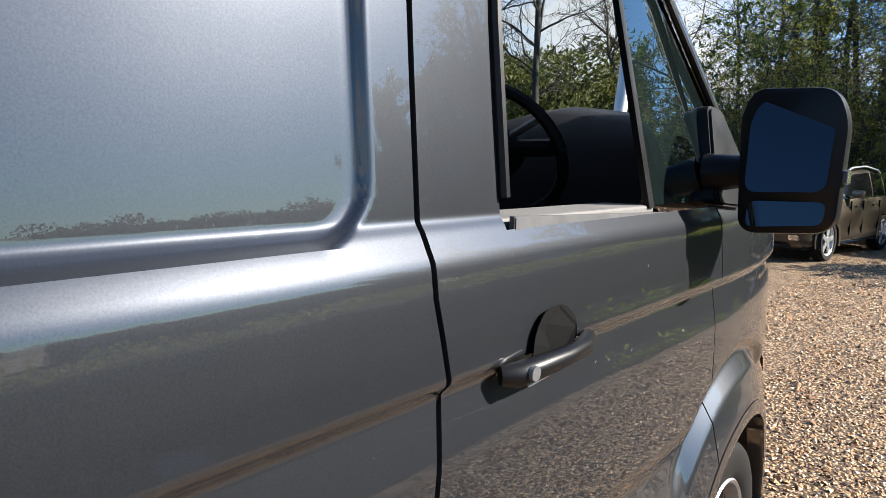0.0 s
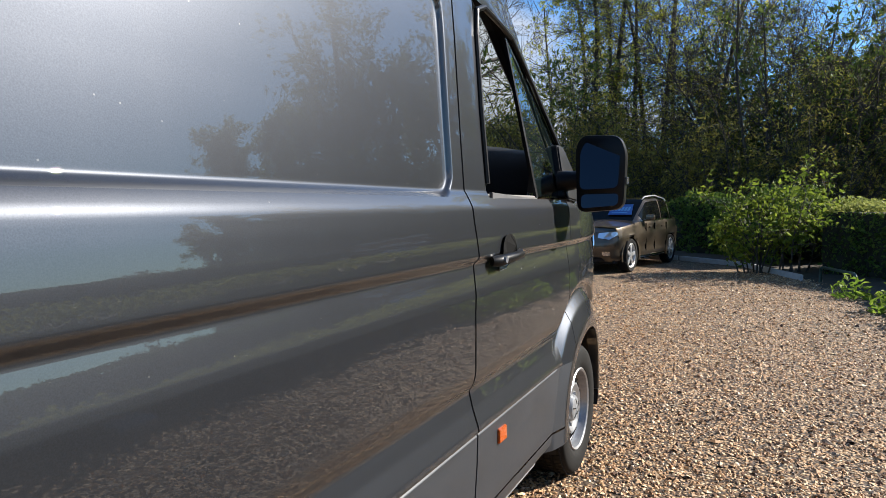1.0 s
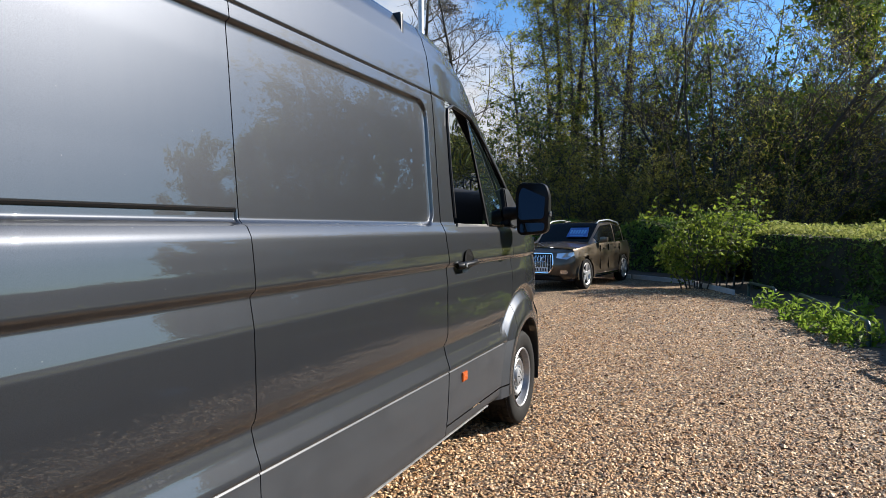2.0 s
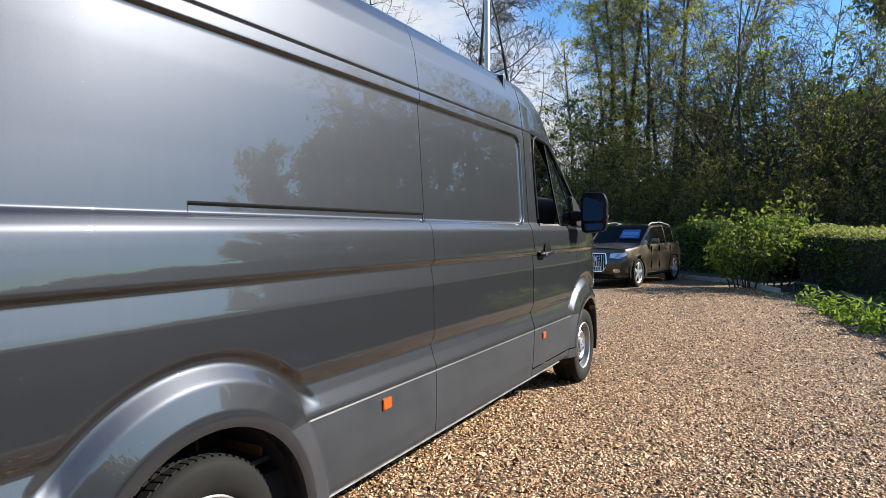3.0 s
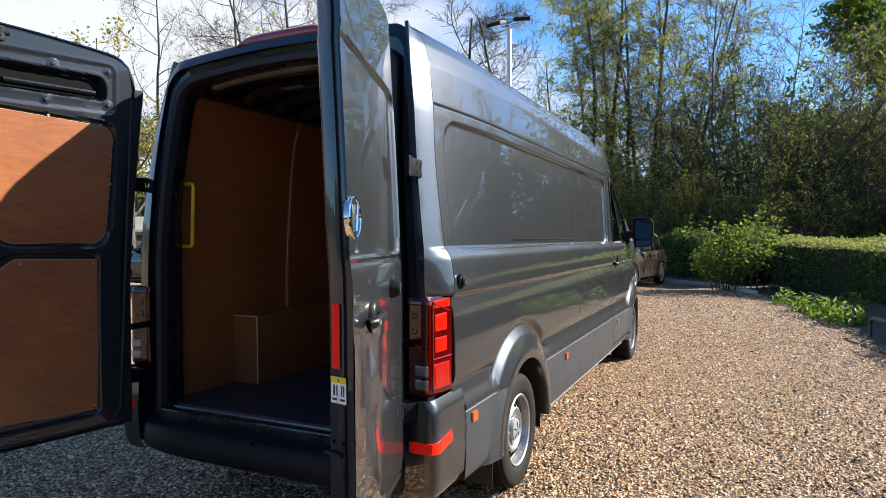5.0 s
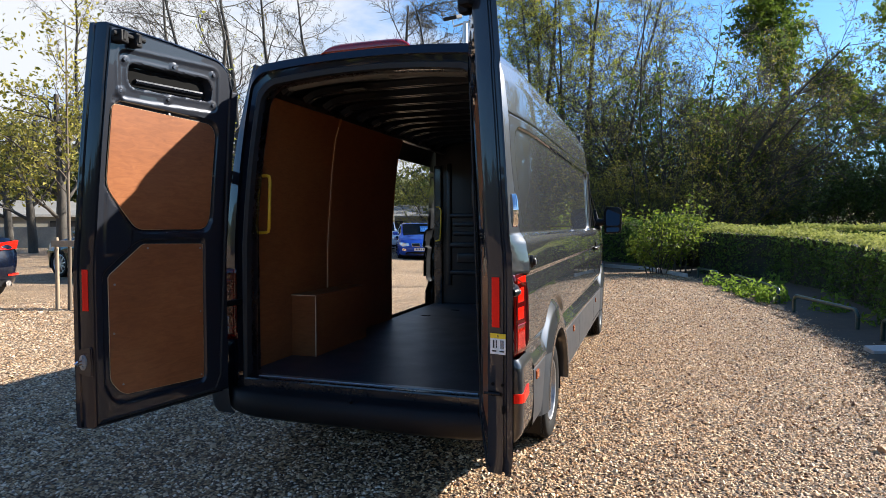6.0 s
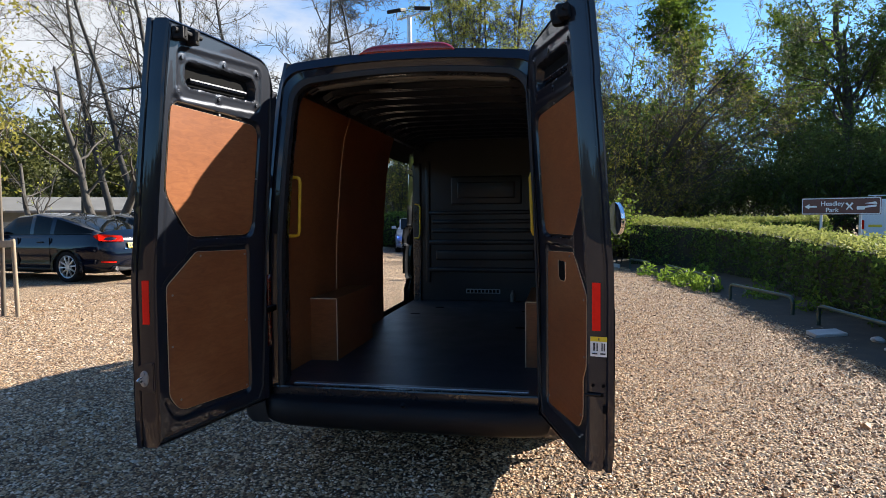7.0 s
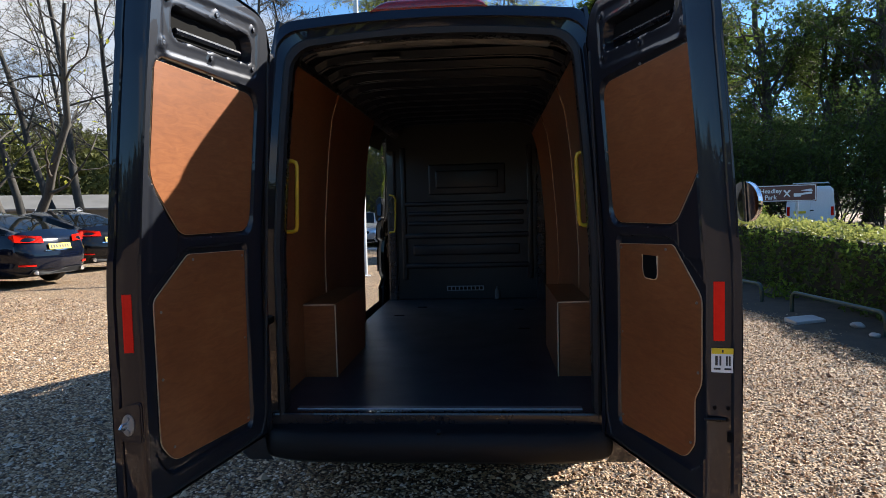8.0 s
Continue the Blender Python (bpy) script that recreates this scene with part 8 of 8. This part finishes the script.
# strip of bare soil between gravel and hedge
edge = [(4.35, -8.0), (4.15, 1.0), (4.05, 4.0), (3.95, 7.0), (3.65, 10.0), (3.15, 12.6), (2.75, 15.5), (1.6, 18.6), (0.0, 20.0), (-4.0, 21.4), (-9.0, 22.4)]
v, f = [], []
E_ = []
for (x0, y0), (x1, y1) in zip(edge, edge[1:]):
    n = max(2, int(math.hypot(x1 - x0, y1 - y0) / 0.3))
    E_ += [(x0 + (x1 - x0) * k / n, y0 + (y1 - y0) * k / n) for k in range(n)]
rg = np.random.default_rng(31)
for i, (x, y) in enumerate(E_):
    j = rg.normal(0, 0.05)
    for d, z in ((0.0, -0.006), (0.15, 0.012), (0.6, 0.03), (1.4, 0.05), (9.0, 0.03)):
        dx, dy = (d, d * 0.15) if y < 12 else (d * 0.75, d * 0.65)
        v.append((x + j + dx, y + dy, z + (rg.normal(0, 0.008) if 0 < d < 2 else 0)))
for i in range(len(E_) - 1):
    for k in range(4):
        f.append((i * 5 + k, i * 5 + k + 1, i * 5 + 6 + k, i * 5 + 5 + k))
tagged(part("verge", mesh_of("verge", v, f), M_SOIL, None), "dark bare soil strip under the hedge", "verge", kind="structure")
# low kerb boards along the far edge
for k, ((x0, y0), (x1, y1)) in enumerate([((2.62, 15.9), (1.62, 18.45)), ((1.58, 18.52), (0.05, 19.92)), ((-0.02, 19.96), (-3.9, 21.3)), ((-4.0, 21.33), (-8.8, 22.3))]):
    L = math.hypot(x1 - x0, y1 - y0)
    ob = part("kerb_board", box((0, 0, 0.05), (L, 0.06, 0.13), 0.008), M_CONC, None)
    ob.matrix_world = pose((x0 + x1) / 2, (y0 + y1) / 2, 0, 0, 0, math.degrees(math.atan2(y1 - y0, x1 - x0)))
    tagged(ob, "pale weathered edging board along the gravel", "kerb", kind="structure")


def hoop(x0, y0, x1, y1, h):
    """A low hooped steel rail between two feet."""
    t = thing("hoop_rail", "low dark green hooped steel rail at the gravel edge", "rail", ((x0 + x1) / 2, (y0 + y1) / 2, 0), 0, "hoop rails along the hedge")
    dx, dy = (x1 - x0) / 2, (y1 - y0) / 2
    r = 0.10
    L = math.hypot(dx, dy)
    ux, uy = dx / L, dy / L
    bar = [(-ux * L, -uy * L, h - r)]
    for a in np.linspace(0, 90, 6)[1:]:
        k = L - r + r * math.cos(radians(a))
        bar.append((-ux * k, -uy * k, h - r + r * math.sin(radians(a))))
    bar += [(-x, -y, z) for x, y, z in bar[::-1]]
    part("top_bar", tube(bar, 0.028, 10), M_HOOP, t, smooth=True)
    for s in (-1, 1):
        part("leg", tube([(s * ux * L, s * uy * L, -0.05), (s * ux * L, s * uy * L, h - r + 0.002)], 0.028, 10), M_HOOP, t, smooth=True)
    return t


for p in ((3.60, 13.4, 3.78, 11.75), (3.86, 11.4, 3.98, 10.0), (4.02, 8.85, 4.48, 7.0), (4.52, 6.1, 4.72, 4.3), (4.76, 3.4, 4.84, 1.6), (4.86, 0.7, 4.9, -1.2), (2.9, 15.6, 3.3, 14.4)):
    hoop(*p, 0.30)

s = part("stone_slab", plate(rounded([(-0.22, -0.14), (0.2, -0.17), (0.24, 0.12), (-0.16, 0.16)], 0.03), 0.05, lambda u, w, t: (u, w, t), 0.008), M_CONC, None)
s.matrix_world = pose(4.32, 5.35, 0.012, 2, -3, 15)
tagged(s, "pale broken concrete slab lying on soil", "slab")
for k, (x, y, sc) in enumerate(((4.75, 4.9, 0.08), (4.95, 4.4, 0.10), (5.1, 4.75, 0.07), (4.6, 4.3, 0.06))):
    bm = bmesh.new()
    bmesh.ops.create_icosphere(bm, subdivisions=2, radius=sc)
    for vt in bm.verts:
        vt.co *= 1 + 0.25 * noise.noise(vt.co * 14 + Vector((k, 0, 0)))
        vt.co.z *= 0.55
    st = part("stone", bm, M_CONC, None, smooth=True)
    st.matrix_world = pose(x, y, 0.05, 0, 0, 40 * k)
    tagged(st, "rough pale stone lying under the hedge", "stone", "stones under the hedge")

# lamp post with two floodlights
post = thing("lamp_post", "tall galvanised lamp post with two floodlights", "lamp post", (-2.85, 11.95, 0))
part("pole", tube([(0, 0, 0), (0, 0, 2.9), (0, 0, 2.95), (0, 0, 6.66)], [0.085, 0.085, 0.058, 0.055], 16), M_GALV, post, smooth=True)
part("base_flange", lathe([(0.0, 0.0), (0.16, 0.0), (0.16, 0.02), (0.09, 0.03)], 20), M_GALV, post)
bpy.data.objects["base_flange"].matrix_basis = pose(0, 0, 0, 0, -90, 0)
part("crossarm", tube([(-0.34, 0.10, 6.60), (0.34, -0.10, 6.66)], 0.025, 8), M_GALV, post)
part("junction_box", box((0, -0.08, 4.05), (0.12, 0.10, 0.22), 0.015), M_GALV, post)
for sx in (-1, 1):
    m = pose(sx * 0.34, -0.03 * sx, 6.80, 18, 0, -15 + 30 * (sx > 0))
    bm = box((0, 0, 0), (0.40, 0.30, 0.09), 0.02, m)
    fl = part("floodlight", bm, M_TRIM, post, "grey floodlight, unlit")
    part("flood_glass", box((0, -0.01, -0.048), (0.34, 0.24, 0.006), 0.002, m), M_CLEAR, fl)
    part("bracket", tube([(sx * 0.32, 0.0, 6.62), (sx * 0.34, 0.0, 6.78)], 0.016, 6), M_GALV, post)

# stakes of the young tree
stakes = []
for x, y, tx in ((-7.33, 4.11, 0.01), (-6.94, 4.21, -0.03)):
    st = part("tree_stake", tube([(0, 0, -0.02), (tx * 0.5, 0, 0.58), (tx, 0, 1.12), (tx, 0, 1.14)], [0.032, 0.031, 0.030, 0.025], 14), M_POST, None, smooth=True)
    st.matrix_world = pose(x, y, ground_height(x, y))
    tagged(st, "round pale wooden stake beside the young tree", "stake", "stakes of the young tree")
tie = part("tree_tie", box((0, 0, 0), (0.46, 0.022, 0.10), 0.006), M_POST, None)
tagged(tie, "wooden cross batten fixed between two stakes", "batten")
tie.matrix_world = pose(-7.12, 4.097, 1.27, 0, 0, 15)
band = part("rubber_tie", tube([(-7.13 + 0.045 * math.cos(a), 4.16 + 0.045 * math.sin(a), 1.27) for a in np.linspace(0, 2 * math.pi, 13)], 0.012, 6), M_RUBBER, None)
tagged(band, "black rubber tie round the young stem", "tree tie")

# brown tourist sign
sign = thing("road_sign", "brown tourist direction sign on two posts beyond the hedge", "sign", (8.98, 16.75, 0), -33)
SW, SZ0, SZ1 = 2.02, 1.56, 2.06
part("panel", box((0, 0, (SZ0 + SZ1) / 2), (SW, 0.03, SZ1 - SZ0), 0.006), M_SIGN, sign)
part("border", plate(rounded([(-SW / 2 + 0.012, SZ0 + 0.012), (SW / 2 - 0.012, SZ0 + 0.012), (SW / 2 - 0.012, SZ1 - 0.012), (-SW / 2 + 0.012, SZ1 - 0.012)], 0.04), 0.003, lambda u, w, t: (u, -0.0165 - t, w)), M_SIGNW, sign)
part("field", plate(rounded([(-SW / 2 + 0.034, SZ0 + 0.034), (SW / 2 - 0.034, SZ0 + 0.034), (SW / 2 - 0.034, SZ1 - 0.034), (-SW / 2 + 0.034, SZ1 - 0.034)], 0.03), 0.003, lambda u, w, t: (u, -0.0215 - t, w)), M_SIGN, sign)


def sign_text(body, x, z, size):
    cu = bpy.data.curves.new("lettering", "FONT")
    cu.body, cu.size, cu.align_x, cu.extrude, cu.offset = body, size, "CENTER", 0.002, size * 0.012
    tmp = new("lettering", cu)
    me = bpy.data.meshes.new_from_object(tmp.evaluated_get(bpy.context.evaluated_depsgraph_get()))
    bpy.data.objects.remove(tmp)
    ob = part("lettering", me, M_SIGNW, sign)
    ob.matrix_basis = pose(x, -0.0275, z, 90, 0, 0)


sign_text("Headley", -0.20, 1.825, 0.185)
sign_text("Park", -0.20, 1.635, 0.185)


def sign_face(name, outline):
    part(name, plate(outline, 0.003, lambda u, w, t: (u, -0.0255 - t, w)), M_SIGNW, sign)


sign_face("arrow", [(-0.93, 1.80), (-0.80, 1.88), (-0.80, 1.825), (-0.60, 1.825), (-0.60, 1.775), (-0.80, 1.775), (-0.80, 1.72)])
for a, b in (((0.16, 1.90), (0.32, 1.70)), ((0.32, 1.90), (0.16, 1.70))):
    d = Vector((b[0] - a[0], b[1] - a[1])).normalized()
    n = Vector((-d.y, d.x)) * 0.014
    sign_face("cutlery", [(a[0] + n.x * 2, a[1] + n.y * 2), (a[0] - n.x * 2, a[1] - n.y * 2), (b[0] - n.x, b[1] - n.y), (b[0] + n.x, b[1] + n.y)])
sign_face("bed", rounded([(0.42, 1.70), (0.62, 1.70), (0.62, 1.75), (0.90, 1.78), (0.90, 1.84), (0.60, 1.80), (0.42, 1.80)], 0.02))
sign_face("pillow", rounded([(0.60, 1.88), (0.88, 1.93), (0.92, 1.86), (0.80, 1.86)], 0.02))
for px in (-0.50, 0.50):
    part("post", tube([(px, 0.05, -0.05), (px, 0.05, 2.0)], 0.038, 10), M_GALV, sign, smooth=True)

# white van on the lane beyond the hedge
wv = thing("delivery_van", "white panel van with roof rack on the lane beyond", "van", (16.6, 30.3, 0.0), 62, "traffic on the lane")
v, f = [], []
sec = [(-2.75, 0.35, 2.10), (-2.7, 0.32, 2.22), (0.9, 0.32, 2.28), (1.5, 0.32, 2.15), (2.0, 0.32, 1.45), (2.65, 0.34, 1.15), (2.85, 0.4, 0.95)]
for x, zb, zt in sec:
    for y, k in ((-0.98, 0.0), (-1.0, 0.45), (-0.93, 0.92), (-0.80, 1.0), (0.80, 1.0), (0.93, 0.92), (1.0, 0.45), (0.98, 0.0)):
        v.append((x, y, zb + (zt - zb) * k))
for i in range(len(sec) - 1):
    for k in range(7):
        f.append((i * 8 + k, (i + 1) * 8 + k, (i + 1) * 8 + k + 1, i * 8 + k + 1))
f += [tuple(range(7, -1, -1)), tuple((len(sec) - 1) * 8 + k for k in range(8))]
part("body", mesh_of("body", v, f, False), P_WHITE, wv)
for s_ in (1, -1):
    part("rear_door", box((-2.765, s_ * 0.40, 1.28), (0.03, 0.78, 1.62), 0.012), P_WHITE, wv)
    part("rear_lamp", box((-2.76, s_ * 0.90, 1.05), (0.05, 0.12, 0.42), 0.015), M_REDB, wv, "red rear lamp")
    part("side_rub_strip", box((-0.4, s_ * 1.0, 1.30), (2.2, 0.02, 0.04), 0.004), M_TRIM, wv)
    part("cab_window", plate([(1.05, 1.40), (1.85, 1.40), (1.50, 2.0), (1.05, 2.05)], 0.012, lambda u, w, t: (u, s_ * (0.985 - (w - 1.3) * 0.06 + t), w)), M_GLASS, wv)
    part("door_handle", box((0.85, s_ * 1.0, 1.18), (0.05, 0.03, 0.14), 0.01), M_BLACK, wv)
    for hx in (-1.5, 1.75):
        w_ = part("wheel", lathe([(0.0, 0.05), (0.2, 0.05), (0.22, 0.1), (0.30, 0.11), (0.34, 0.08), (0.34, -0.1)], 28), M_TYRE, wv, smooth=True)
        w_.matrix_basis = pose(hx, s_ * 0.90, 0.34, 0, 0, 90 * s_)
part("door_handle", box((-2.79, -0.08, 1.08), (0.03, 0.16, 0.05), 0.01), M_BLACK, wv)
part("number_plate", box((-2.79, 0.42, 1.0), (0.02, 0.52, 0.11), 0.003), M_PLATEY, wv)
for k in range(3):
    part("print_bar", box((-2.785, 0.40, 1.72 - 0.07 * k), (0.012, 0.5 - 0.1 * k, 0.03), 0.002), M_GALV, wv)
for y in (-0.7, 0.7):
    part("rack_rail", tube([(-2.5, y, 2.40), (0.8, y, 2.42)], 0.025, 8), M_GALV, wv)
part("rack_bar", tube([(-2.45, -0.75, 2.38), (-2.45, 0.75, 2.38)], 0.025, 8), M_GALV, wv)

# long sheds and a wall behind the parked cars
for k, (x, y, L, d, h, rz) in enumerate(((-44, 52, 34, 9, 3.2, 32), (-58, 34, 26, 9, 3.4, 60), (-30, 66, 22, 8, 3.4, 20))):
    sh = thing("shed", "long low shed with pale weathered roof", "shed", (x, y, 0), rz, "sheds beyond the car park")
    part("wall", box((0, 0, h * 0.36), (L, d, h * 0.72)), M_SHEDW, sh)
    part("roof", plate([(-d / 2 - 0.4, h * 0.70), (0, h + 0.5), (d / 2 + 0.4, h * 0.70), (d / 2 + 0.4, h * 0.76), (0, h + 0.58), (-d / 2 - 0.4, h * 0.76)], L + 0.6, lambda u, w, t: (t - L / 2 - 0.3, u, w)), M_SHED, sh)
    for j in range(4):
        part("door", box((-L * 0.36 + j * L * 0.24, -d / 2 - 0.03, h * 0.30), (2.2, 0.06, h * 0.58)), M_BLACK, sh)
M_WALL = mottled("weathered_render", (0.17, 0.16, 0.14), (0.28, 0.265, 0.24), 0.9, (0.75, 0.9), 0, 0.2, 14)
wall = part("boundary_wall", box((-33, 22.5, 0.75), (22, 0.25, 1.5), 0.02), M_WALL, None)
wall.matrix_world = pose(-33, 22.5, 0, 0, 0, 48) @ pose(33, -22.5, 0)
tagged(wall, "pale rendered boundary wall behind the parked cars", "wall", kind="structure")
v, f = [], []
for i in range(24):
    for j in range(8):
        x, y = -46 + i * 1.9 + j * 0.9, 17 + j * 2.2 + i * 0.55
        v.append((x, y, 0.02 + 0.5 * float(smooth01(0, 5, j)) + 0.08 * noise.noise(Vector((x * 0.3, y * 0.3, 0)))))
for i in range(23):
    for j in range(7):
        f.append((i * 8 + j, i * 8 + 8 + j, i * 8 + 9 + j, i * 8 + 1 + j))
tagged(part("grass_bank", mesh_of("grass_bank", v, f), M_GRASS, None), "rough grass bank behind the car park", "grass", kind="structure")
